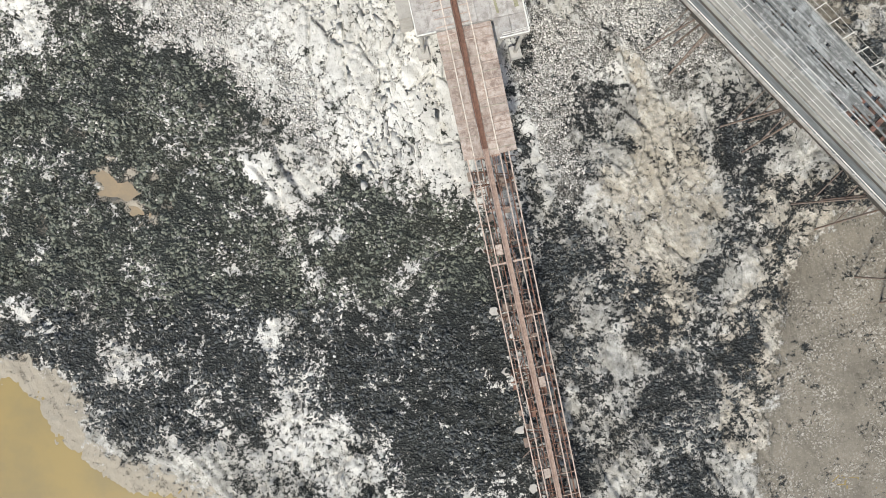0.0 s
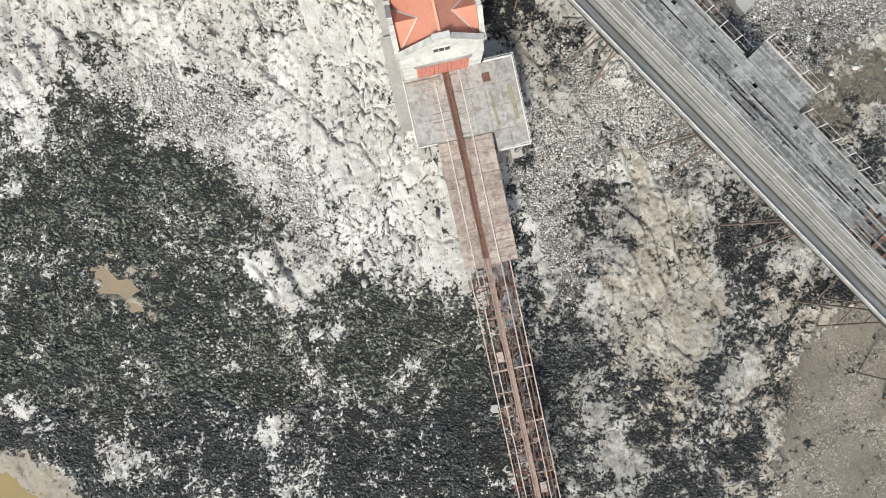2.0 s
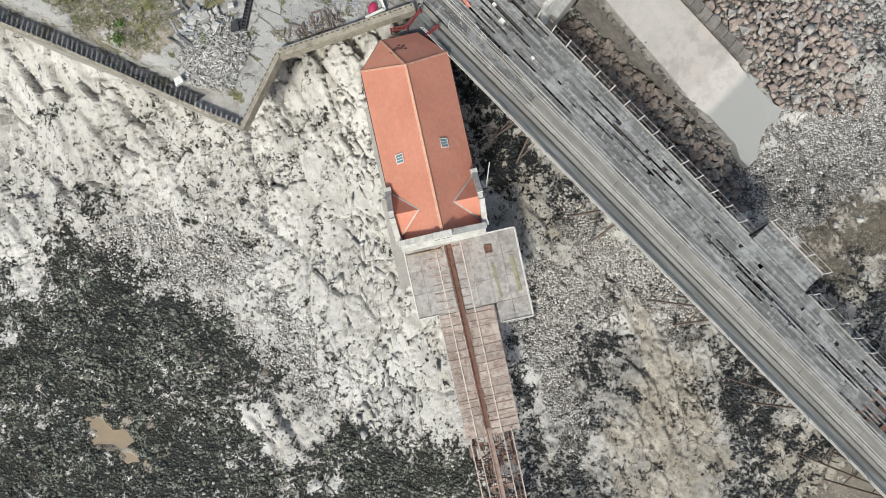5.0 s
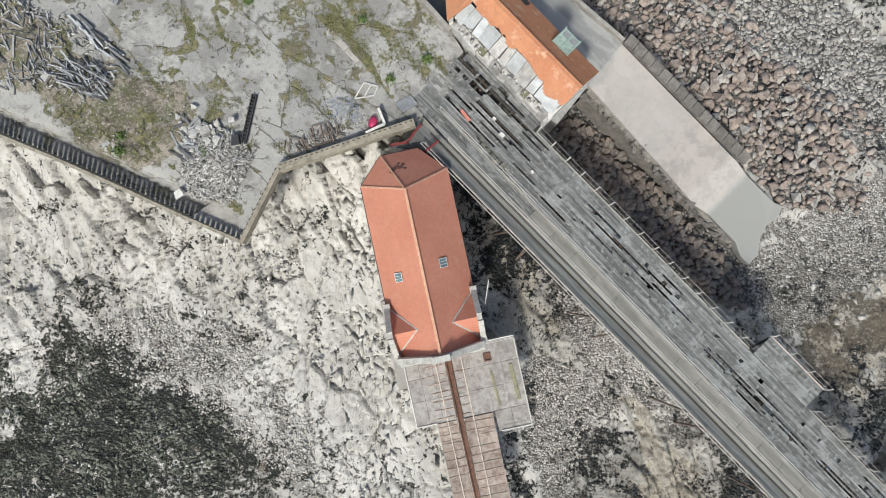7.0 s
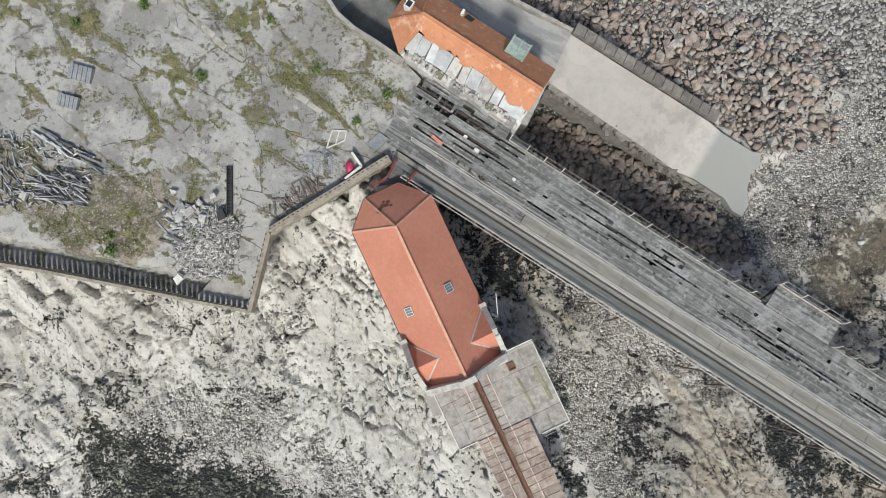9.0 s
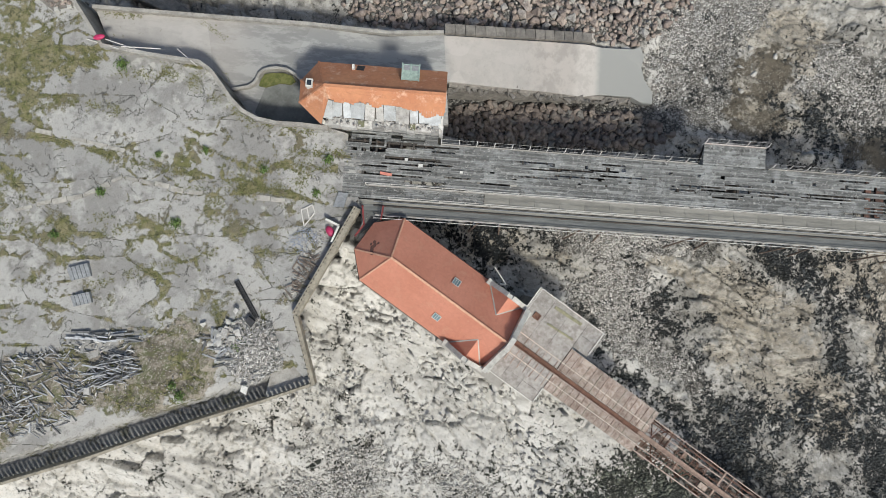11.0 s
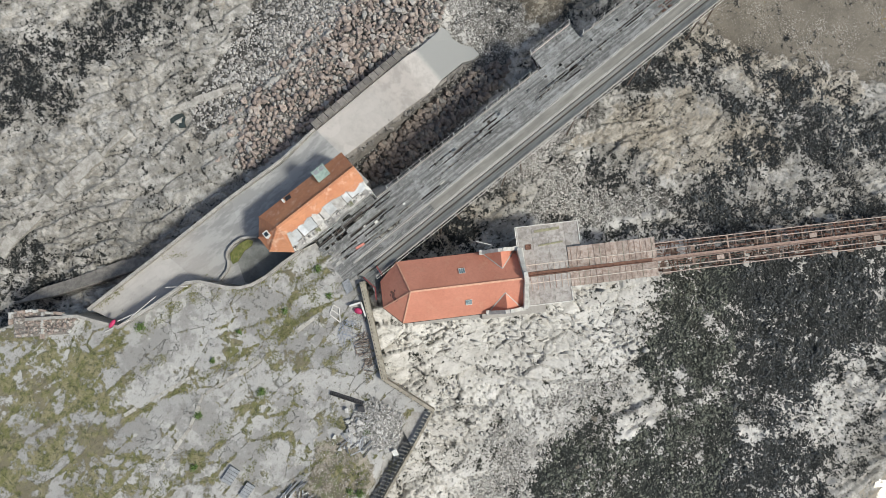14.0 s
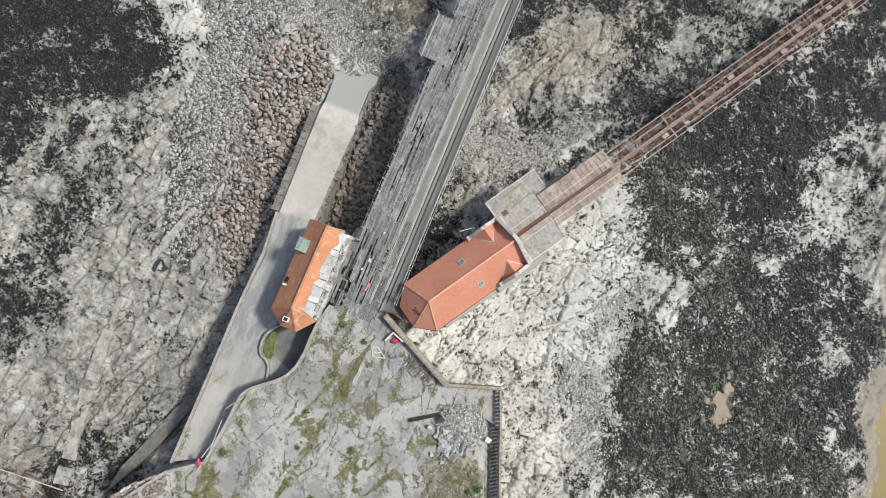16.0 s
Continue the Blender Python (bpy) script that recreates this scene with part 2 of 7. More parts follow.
    sf = m.step(m.math("ADD", silt, m.math("ADD", about(m.noise(0.8, 6, 0.7), 2.2), about(m.noise(4, 5, 0.75), 0.9))), 0.50, 0.68)
    col = m.mix(sf, col, m.mix(m.noise(0.8, 5), (0.25, 0.215, 0.165), (0.33, 0.295, 0.245)))
    wm = m.math("MULTIPLY", wm, m.math("SUBTRACT", 1.0, sf))
    h = m.math("ADD", m.math("MULTIPLY", streak, 0.4), m.math("MULTIPLY", m.noise(2.8, 6, 0.7), 0.3))
    h = m.math("SUBTRACT", h, m.math("MULTIPLY", m.math("MULTIPLY", pit, m.math("SUBTRACT", 1.0, m.math("MAXIMUM", sa, wm))), 0.8))
    h = m.math("SUBTRACT", h, m.math("MULTIPLY", m.math("MULTIPLY", m.vor(5.6), sh), 0.7))
    h = m.math("SUBTRACT", h, m.math("MULTIPLY", m.math("MULTIPLY", m.vor(2.4), co), 1.3))
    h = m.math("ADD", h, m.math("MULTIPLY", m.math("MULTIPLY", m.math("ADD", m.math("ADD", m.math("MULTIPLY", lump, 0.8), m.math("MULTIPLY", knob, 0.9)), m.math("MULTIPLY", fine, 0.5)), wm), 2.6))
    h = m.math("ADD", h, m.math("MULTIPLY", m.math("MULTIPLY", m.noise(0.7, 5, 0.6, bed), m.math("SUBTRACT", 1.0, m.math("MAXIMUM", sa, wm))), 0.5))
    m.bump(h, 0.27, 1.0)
    return m.done(col, m.step(wm, 0, 1, 0.92, 0.65))


MAT_GROUND = ground_material()


def island_material():
    m = Mat("island_concrete", 0.9)
    grass, soil, trench = m.attr("grass"), m.attr("soil"), m.attr("trench")

    def about(n, k):
        return m.math("MULTIPLY", m.math("SUBTRACT", n, 0.5), k)

    slabs = m.warp(0.05, m.turn(47, 0.10, 0.26), 0.35, 4)
    tone = m.node("ShaderNodeSeparateColor", {0: m.vor(1.0, "F1", "Color", slabs, 0.75)}).outputs[0]
    base = m.mix(tone, (0.325, 0.320, 0.308), (0.44, 0.430, 0.410))
    base = m.mix(m.step(m.noise(0.16, 7, 0.66), 0.48, 0.56, 0, 0.8), base, (0.245, 0.238, 0.226))
    base = m.mix(m.step(m.noise(0.30, 6, 0.66), 0.545, 0.60, 0, 0.7), base, (0.50, 0.49, 0.46))
    base = m.mix(m.step(m.noise(1.4, 8, 0.78), 0.52, 0.64, 0, 0.6), base, (0.17, 0.162, 0.145))
    base = m.mix(m.step(m.noise(4.5, 6, 0.8), 0.57, 0.66, 0, 0.5), base, (0.13, 0.126, 0.112))
    ck = m.vor(1.0, "DISTANCE_TO_EDGE", "Distance", slabs, 0.75)
    seam = m.math("MULTIPLY", m.step(ck, 0.0, 0.008, 1, 0), m.step(m.noise(0.9, 6, 0.7), 0.46, 0.54))
    line = m.math("ABSOLUTE", m.math("SUBTRACT", m.noise(0.34, 7, 0.65), 0.5))
    crack = m.math("MULTIPLY", m.step(line, 0.001, 0.007, 1, 0), m.step(m.noise(0.33, 3), 0.48, 0.58))
    crack = m.math("MAXIMUM", crack, seam)
    base = m.mix(m.math("MULTIPLY", crack, 0.75), base, (0.075, 0.075, 0.055))
    scol = m.mix(m.step(m.noise(0.55, 7, 0.75), 0.42, 0.58), (0.31, 0.272, 0.225), (0.12, 0.105, 0.078))
    scol = m.mix(m.step(m.noise(1.0, 7, 0.8), 0.47, 0.58, 0, 0.8), scol, (0.105, 0.115, 0.052))
    scol = m.mix(m.step(m.noise(5, 5, 0.8), 0.54, 0.62, 0, 0.8), scol, (0.45, 0.43, 0.38))
    so = m.step(m.math("ADD", soil, about(m.noise(0.7, 7, 0.72), 1.3)), 0.45, 0.58)
    col = m.mix(so, base, scol)
    gcol = m.mix(m.step(m.noise(0.8, 6, 0.7), 0.40, 0.60), (0.150, 0.150, 0.058), (0.25, 0.225, 0.130))
    gcol = m.mix(m.step(m.noise(2.2, 6, 0.8), 0.48, 0.60, 0, 0.85), gcol, (0.060, 0.066, 0.030))
    gcol = m.mix(m.step(m.noise(4, 5, 0.8), 0.58, 0.68, 0, 0.7), gcol, (0.33, 0.30, 0.22))
    gcol = m.mix(m.step(m.noise(0.35, 5, 0.7), 0.50, 0.60, 0, 0.8), gcol, (0.17, 0.15, 0.105))
    small = m.warp(0.08, m.turn(38, 0.42, 0.62), 0.5, 4)
    joint = m.vor(1.0, "DISTANCE_TO_EDGE", "Distance", small, 0.85)
    paved = m.step(m.noise(0.11, 4, 0.6), 0.42, 0.54)
    gjoint = m.math("MULTIPLY", m.step(joint, 0.0, 0.14, 0.42, 0.0), m.math("MULTIPLY", paved, m.step(m.noise(0.9, 5, 0.7), 0.40, 0.56)))
    gnear = m.step(ck, 0.0, 0.10, 0.34, 0.0)
    gf = m.math("ADD", m.math("ADD", grass, m.math("MAXIMUM", gnear, gjoint)), m.math("ADD", about(m.noise(0.3, 8, 0.68), 2.4), about(m.noise(2.0, 6, 0.75), 1.1)))
    ga = m.step(gf, 0.46, 0.70)
    col = m.mix(ga, col, gcol)
    # dark asphalt of the trench floor, darkened also for the parapet's shade
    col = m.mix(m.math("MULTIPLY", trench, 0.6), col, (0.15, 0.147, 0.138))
    h = m.math("ADD", m.noise(5, 6, 0.75), m.math("MULTIPLY", ga, m.math("MULTIPLY", m.noise(4, 5, 0.8), 1.4)))
    m.bump(m.math("SUBTRACT", h, crack), 0.07, 0.9)
    return m.done(col)


MAT_ISLAND = island_material()
MAT_STONE = worn("grey_limestone_wall", (0.44, 0.425, 0.39), (0.30, 0.29, 0.265), (0.13, 0.12, 0.105), scale=1.2, bump=0.04)
MAT_RENDER = worn("pale_painted_stone", (0.76, 0.75, 0.71), (0.64, 0.635, 0.60), (0.34, 0.325, 0.29), scale=1.2, bump=0.015, dirt_amount=0.35)
MAT_CONC = worn("weathered_concrete", (0.42, 0.40, 0.37), (0.31, 0.295, 0.27), (0.15, 0.135, 0.115), scale=0.9, bump=0.02)
MAT_CONC_PALE = worn("pale_concrete", (0.47, 0.445, 0.415), (0.38, 0.36, 0.335), (0.25, 0.235, 0.215), scale=0.35, bump=0.01, dirt_amount=0.35, rand=0.12)


def about2(m, n, k):
    return m.math("MULTIPLY", m.math("SUBTRACT", n, 0.5), k)


def road_material():
    """Pale worn concrete in large pours, with tide stains, moss spots and dark seams."""
    m = Mat("road_concrete", 0.9)
    v = m.turn(45.4, 0.18, 0.30)
    tone = m.node("ShaderNodeSeparateColor", {0: m.vor(1.0, "F1", "Color", v, 0.6)}).outputs[0]
    col = m.mix(tone, (0.415, 0.393, 0.37), (0.50, 0.472, 0.445))
    col = m.mix(m.step(m.noise(0.30, 7, 0.68), 0.48, 0.62, 0, 0.6), col, (0.48, 0.456, 0.428))
    col = m.mix(m.step(m.noise(0.45, 8, 0.74), 0.53, 0.62, 0, 0.4), col, (0.34, 0.32, 0.298))
    col = m.mix(m.step(m.noise(2.6, 7, 0.78), 0.56, 0.68, 0, 0.45), col, (0.24, 0.225, 0.205))
    moss = m.math("MULTIPLY", m.step(m.noise(1.8, 6, 0.75), 0.61, 0.66), m.step(m.noise(0.22, 3), 0.50, 0.60))
    col = m.mix(m.math("MULTIPLY", moss, 0.8), col, (0.15, 0.155, 0.08))
    high = m.node("ShaderNodeSeparateXYZ", {0: m.pos}).outputs[2]
    high = m.math("ADD", high, about2(m, m.noise(0.5, 6, 0.7), 0.22))
    col = m.mix(m.step(high, 3.9, 4.5, 0.0, 0.55), m.mix(m.step(high, 2.55, 2.75), (0.33, 0.33, 0.315), m.mix(m.step(high, 3.1, 3.3), m.mix(m.step(m.noise(0.6, 7, 0.72), 0.46, 0.58), (0.50, 0.47, 0.437), (0.43, 0.40, 0.372)), m.mix(m.step(m.noise(0.5, 7, 0.72), 0.44, 0.60), (0.43, 0.395, 0.367), (0.34, 0.315, 0.292)))), col)
    col = m.mix(m.math("MULTIPLY", m.math("MULTIPLY", m.step(high, 6.05, 6.35), m.step(high, 7.1, 7.5, 1.0, 0.35)), 0.85), col, m.mix(m.step(m.noise(0.8, 8, 0.75, m.turn(45.4, 0.3, 1.0)), 0.44, 0.56), (0.235, 0.24, 0.24), (0.355, 0.357, 0.352)))
    g = m.step(m.obrand(), 0, 1, 0.90, 1.05)
    col = m.mul(1.0, col, m.node("ShaderNodeCombineColor", {0: g, 1: g, 2: g}).outputs[0])
    m.bump(m.noise(7, 5, 0.75), 0.015)
    return m.done(col)


MAT_ROAD = road_material()
MAT_CONC_BEIGE = worn("beige_concrete", (0.38, 0.345, 0.275), (0.30, 0.27, 0.215), (0.15, 0.132, 0.105), scale=1.8, dirt_amount=0.65)
MAT_SLIPDECK = worn("rust_stained_concrete", (0.475, 0.405, 0.358), (0.35, 0.275, 0.232), (0.18, 0.12, 0.095), scale=2.4, rand=0.22, dirt_amount=0.75)
MAT_PLAT = worn("dirty_platform_concrete", (0.46, 0.435, 0.41), (0.36, 0.337, 0.315), (0.19, 0.165, 0.145), scale=2.2, rand=0.15, dirt_amount=0.6)
MAT_LICHEN = worn("lichen_stained_timber", (0.33, 0.315, 0.20), (0.24, 0.23, 0.15), (0.14, 0.13, 0.10), scale=2.5, dirt_amount=0.7)
MAT_RUSTDULL = worn("dull_pinkish_rust", (0.37, 0.275, 0.23), (0.27, 0.19, 0.155), (0.14, 0.09, 0.072), 0.85, 0.0, scale=2.5)
MAT_RAILPALE = worn("pale_worn_rail", (0.66, 0.60, 0.53), (0.52, 0.45, 0.39), (0.30, 0.22, 0.17), 0.8, 0.0, scale=2.5)
MAT_RUST = worn("rusted_steel", (0.235, 0.125, 0.09), (0.155, 0.085, 0.063), (0.07, 0.042, 0.032), 0.85, 0.2, scale=2.5)
MAT_RUSTPALE = worn("pale_rusted_steel", (0.51, 0.42, 0.365), (0.39, 0.30, 0.25), (0.21, 0.14, 0.11), 0.85, 0.0, scale=2.5)
MAT_RAIL = worn("white_painted_steel", (0.72, 0.71, 0.68), (0.58, 0.565, 0.54), (0.45, 0.40, 0.34), 0.6, 0.0, scale=3)


def deck_material(name, per_island):
    """Silver-grey weathered softwood: grain along the pier, bleached and wet blotches, each board its own tone."""
    m = Mat(name, 0.85)
    grain = m.turn(45.4, 0.10, 3.2)
    r = m.isle() if per_island else m.obrand()
    base = m.mix(r, (0.090, 0.093, 0.092), (0.335, 0.342, 0.335))
    base = m.mix(m.step(m.noise(2.6, 6, 0.72, grain), 0.42, 0.60, 0, 0.7), base, (0.105, 0.104, 0.10))
    base = m.mix(m.step(m.noise(0.42, 7, 0.7), 0.50, 0.62, 0, 0.55), base, (0.36, 0.372, 0.368))
    base = m.mix(m.step(m.noise(0.30, 7, 0.7), 0.54, 0.62, 0, 0.6), base, (0.11, 0.11, 0.107))
    base = m.mix(m.step(m.noise(3.4, 6, 0.8), 0.55, 0.62, 0, 0.65), base, (0.50, 0.495, 0.475))
    base = m.mix(m.step(m.noise(2.3, 6, 0.8), 0.56, 0.62, 0, 0.7), base, (0.045, 0.044, 0.042))
    m.bump(m.noise(2.6, 6, 0.72, grain), 0.03)
    return m.done(base)


MAT_TIMBER = deck_material("silvered_deck_boards", False)
MAT_GIRDER = worn("dark_tarred_iron", (0.075, 0.07, 0.065), (0.05, 0.046, 0.043), (0.10, 0.06, 0.04), 0.75, 0.2, scale=2)
MAT_WALK = worn("grey_walkway_board", (0.31, 0.30, 0.27), (0.23, 0.222, 0.20), (0.15, 0.148, 0.13), scale=0.9, rand=0.12, streak=(45.4, 0.25, 1.9))
MAT_RED = worn("faded_red_paint", (0.68, 0.26, 0.20), (0.58, 0.20, 0.155), (0.4, 0.2, 0.15), 0.6, scale=2)
MAT_DARKRED = worn("dark_red_paint", (0.24, 0.035, 0.035), (0.19, 0.03, 0.03), (0.1, 0.03, 0.03), 0.5, scale=2)
MAT_RAILWORN = worn("flaking_rail_paint", (0.66, 0.62, 0.59), (0.48, 0.42, 0.39), (0.30, 0.22, 0.18), 0.7, 0.0, scale=4)
MAT_GLASS = Mat("dark_window_glass", 0.08).done((0.03, 0.04, 0.05))
# pane colour carries the blue-green reflection of the sky
MAT_SKYGLASS = worn("sky_tinted_glass", (0.22, 0.31, 0.34), (0.16, 0.24, 0.27), (0.12, 0.16, 0.17), 0.15, scale=3, bump=0.002)
MAT_TRIM = worn("pale_grey_stone_trim", (0.56, 0.55, 0.515), (0.45, 0.44, 0.41), (0.25, 0.24, 0.215), scale=1.6)
MAT_DARKSTONE = worn("dark_weathered_blockwork", (0.27, 0.25, 0.225), (0.19, 0.175, 0.16), (0.09, 0.085, 0.075), scale=1.6, rand=0.3, bump=0.04, dirt_amount=0.6)
MAT_LEAD = worn("grey_lead", (0.33, 0.345, 0.36), (0.25, 0.26, 0.275), (0.14, 0.145, 0.15), 0.6, 0.2, scale=3)
MAT_BLACK = worn("plain_black", (0.035, 0.035, 0.04), (0.025, 0.025, 0.028), (0.08, 0.08, 0.08), 0.7, scale=3)
MAT_TURQ = worn("pale_green_paint", (0.38, 0.49, 0.44), (0.28, 0.37, 0.33), (0.15, 0.17, 0.15), 0.6, scale=3)


def tile_material(name, a, b, dirt, angle, fade=0.25):
    m = Mat(name, 0.8)
    v = m.turn(angle, 1.0, 1.0)
    wave = m.node("ShaderNodeTexWave", {"Vector": v, "Scale": 1.55, "Distortion": 0.4, "Detail": 3.0})
    wave.bands_direction = "X"
    rows = wave.outputs[1]
    base = m.mix(m.step(m.noise(0.35, 6, 0.65), 0.35, 0.65), a, b)
    cells2 = m.node("ShaderNodeSeparateColor", {0: m.vor(4.2, "F1", "Color", v)}).outputs[0]
    base = m.mix(m.math("MULTIPLY", cells2, 0.22), base, dirt)
    base = m.mix(m.step(m.noise(1.6, 8, 0.78, m.turn(angle, 0.5, 1.6)), 0.52, 0.72, 0, 0.45), base, dirt)
    base = m.mix(m.step(m.noise(3.2, 6, 0.8), 0.60, 0.70, 0, 0.35), base, (0.62, 0.42, 0.30))
    base = m.mix(m.step(m.noise(0.7, 7, 0.75), 0.52, 0.66, 0, fade), base, (0.72, 0.47, 0.33))
    m.bump(m.math("ADD", m.math("MULTIPLY", rows, 0.4), cells2), 0.018, 0.2)
    return m.done(base)


MAT_ROOF = tile_material("salmon_clay_tiles", (0.62, 0.265, 0.182), (0.55, 0.222, 0.148), (0.41, 0.155, 0.102), -12.2, 0.2)
MAT_ROOF2 = tile_material("orange_clay_tiles", (0.60, 0.275, 0.145), (0.51, 0.21, 0.11), (0.30, 0.135, 0.08), 45.4, 0.8)
MAT_ROOFPATCH = worn("dark_roof_patch", (0.20, 0.10, 0.08), (0.15, 0.08, 0.065), (0.28, 0.12, 0.085), scale=5)
MAT_RIDGE = worn("ridge_tiles", (0.74, 0.44, 0.30), (0.66, 0.36, 0.24), (0.48, 0.25, 0.17), scale=3)


# ---- the plan of the foreshore, in metres ----
WEED = [
    [(-46, 25), (-40.3, 21.5), (-38.5, 25.5), (-34, 24.5), (-29, 22.5), (-22, 19.5), (-17.5, 16.5), (-17, 12.5), (-19, 9), (-15, 7), (-9.7, 7.4), (-5, 7.0), (5, 4.4), (7.4, -7), (9.8, -20), (11, -26), (-5.6, -26), (-8.9, -20), (-14.6, -17.4), (-21, -20), (-28, -22), (-39, -19), (-46, -10)],
    [(-44, 18), (-50, 22), (-62, 16), (-58, -2), (-46, -10), (-40, 0)],
    [(-6, -24), (9, -24), (14, -44), (-10, -46)],
    [(10, -26), (30, -27), (34, -60), (-12, -60), (-6, -30)],
    [(8.7, 2.4), (14.1, 2.3), (15.3, -3.4), (12.4, -9), (15.3, -16), (16.5, -26), (12, -40), (9.6, -12)],
    [(16.4, -6.8), (23.2, -3.5), (30.7, -7), (32.5, -11.6), (29, -15), (29.3, -40), (18.8, -40), (19.3, -16)],
    [(75, 85), (57, 64), (49, 57), (44, 57.5), (40.5, 62), (38.5, 70), (41.5, 77), (36, 86), (28, 95), (60, 110)],
    [(41.6, 23.2), (45.2, 21.4), (43.2, 16.6), (40, 13.2), (36.2, 17.2), (39.2, 20.2)],
    [(53.8, 17.2), (58.5, 15.8), (53, 9.8), (48.6, 12.9)],
]
BLACK_WEED_SHADE = [
    # beside the boathouse: dark weed, with the building's shade coloured in as weed
    [(3.2, 30), (1.2, 38), (-1.0, 42.4), (1.5, 44.4), (6.5, 39), (10, 33), (11, 30), (6.5, 28.5)],
    [(6.0, 12), (8.5, 11), (9.5, 4), (12.5, 1), (11, -6), (8, -8), (6.5, 2)],
    [(14.8, 16.9), (16.9, 16.3), (17.2, 14.0), (15.8, 12.0), (18.1, 10.4), (18.1, 9.7), (16.4, 9.4), (17.1, 7.8), (15.4, 6.8), (13.5, 6.5), (13.1, 8.5), (11.5, 8.8), (13.5, 11.1), (11.5, 13.1), (12.8, 15.3)],
    [(25.2, 16.8), (27.8, 16.5), (31.2, 14.2), (35.1, 10.6), (34.5, 8.6), (32.6, 6.3), (32.3, 3.4), (30.0, 0.7), (27.6, -4), (26, -8), (24.6, -4), (25.4, 0.4), (27.6, 3.4), (26.3, 7.4), (25.9, 12.0)],
]
CLEAN = [(-17, 33), (-13, 39), (-3.6, 42.5), (-4.4, 28), (-2, 18), (2, 9), (-11, 8), (-14, 16), (-20, 24)]
SILT = [(-36.4, 11.9, 0.9), (-24.0, 14.5, 0.9), (-18.0, 12.8, 0.8), (-40.6, 2.9, 1.3), (-31.4, 8.1, 1.2), (-29.2, 7.6, 0.9), (-37.8, 12.4, 0.7), (-33.6, 9.4, 0.8), (-28.0, 4.6, 0.9), (-25.8, 10.6, 0.7), (39.5, 76, 1.6), (38.4, 79.5, 1.8), (35.5, 77.5, 1.2), (36.8, 74.5, 1.0), (32, 68, 1.4), (37.6, 83, 1.3)]
HALF_WEED = [
    [(-14, 86), (-4, 80), (2, 90), (-8, 100), (-20, 104)],
    [(8.0, 8.2), (12.5, 6.2), (17.8, 3.5), (24, -3), (27.2, -3.5), (32, -16), (13.5, -24), (9.3, -9.4), (8.2, 2)],
    [(-48, -8), (-40, -15), (-31, -20), (-20, -24), (-5, -32), (10, -32), (4, -20), (-20, -13), (-38, -8)],
    [(36.5, 22), (41, 24), (46, 22), (44, 14), (38, 13)],
    [(38, 86), (30, 82), (26, 76), (28, 70), (34, 66), (39, 62), (41, 70), (42, 78)],
    [(34.4, 4.5), (37, -6.5), (34.4, -14.4), (29.4, -16), (27.8, -3.2), (30.7, 1.7)],
    [(24, 18), (30, 17), (37, 9), (38, 4), (32, 1)],
    [(17, -3), (26, 2), (31, -4), (30, -20), (18, -22)],
    [(-20, 16), (-10, 8), (3, 3), (2, 8), (-6, 9), (-14, 17)],
    [(-38, 30), (-30, 22), (-20, 22), (-16, 14), (-24, 15), (-40, 19)],
    [(9, 20), (13, 18), (14, 2), (8, 3), (8, 12)],
    [(-0.6, 42.6), (1.5, 44), (9, 36), (14, 29), (10, 26), (5.5, 29), (3.6, 33), (1.8, 40)],
    [(46, 17), (52, 19), (60, 14), (52, 8), (45, 11)],
    [(29, 68), (32, 78), (24, 96), (8, 100), (15, 88), (22, 80)],
]
EAST_EDGE = [(25, -20), (31, -20), (33, -12), (37, 0), (45, 3), (54, 9), (46, 14), (38, 9), (32, 4), (28, -6)]
SAND = [[(32.5, -3.6), (36.8, 1), (44.6, 3.8), (60, 8), (90, 0), (80, -60), (29.8, -60), (30.3, -21), (31.2, -15.3), (33.2, -11.8)]]
SHINGLE = [
    [(36.3, 37.5), (43, 34), (38.6, 28.8), (35.4, 26.6), (32.4, 24.4), (29.4, 27.6), (29.1, 31.8)],
    [(8.5, 24), (13, 22), (16, 19), (13, 16), (12, 11), (16, 5), (13, 3), (9, 8)],
    [(14, 23.4), (20, 27), (24, 22), (27.4, 18.9), (23, 16.2), (16.8, 19.6)],
    [(11.4, 31), (19.6, 24.5), (24.5, 18), (20, 19), (14, 23.4), (10.3, 28.8)],
    [(-33.6, 26.8), (-25.3, 29), (-17.2, 23.5), (-12.8, 17), (-12.9, 10.7), (-17.3, 13), (-25.5, 19.6), (-32.6, 22)],
    [(29.6, 35), (33.5, 37.5), (42, 41), (40, 46), (44, 52), (60, 56), (62, 36), (50, 31), (40.5, 30.5), (36, 33)],
    [(46.7, 26), (56, 19), (48.4, 12.6), (43.2, 17), (45.2, 21), (43, 23.4)],
]
MUD = [[(39.4, 30.2), (43.4, 30.2), (45.6, 25.1), (41.6, 22.0), (39.4, 19.6), (36.4, 19.6), (33.4, 23.8), (34.2, 26.6), (37.5, 28)], [(42.7, 17.0), (47.5, 12.4), (52.5, 9.6), (62, 16), (60, 6), (47.5, 3.4), (39.6, 13.6)]]
COBBLE = [
    [(41, 44), (35, 48), (28, 55), (19, 63), (13, 68), (18, 70), (35, 62), (44, 52), (54, 52), (56, 44), (46, 40)],
    [(9, 46), (13, 49), (20, 45), (29, 33), (30, 28), (24, 30), (17, 35), (10.5, 42)],
]
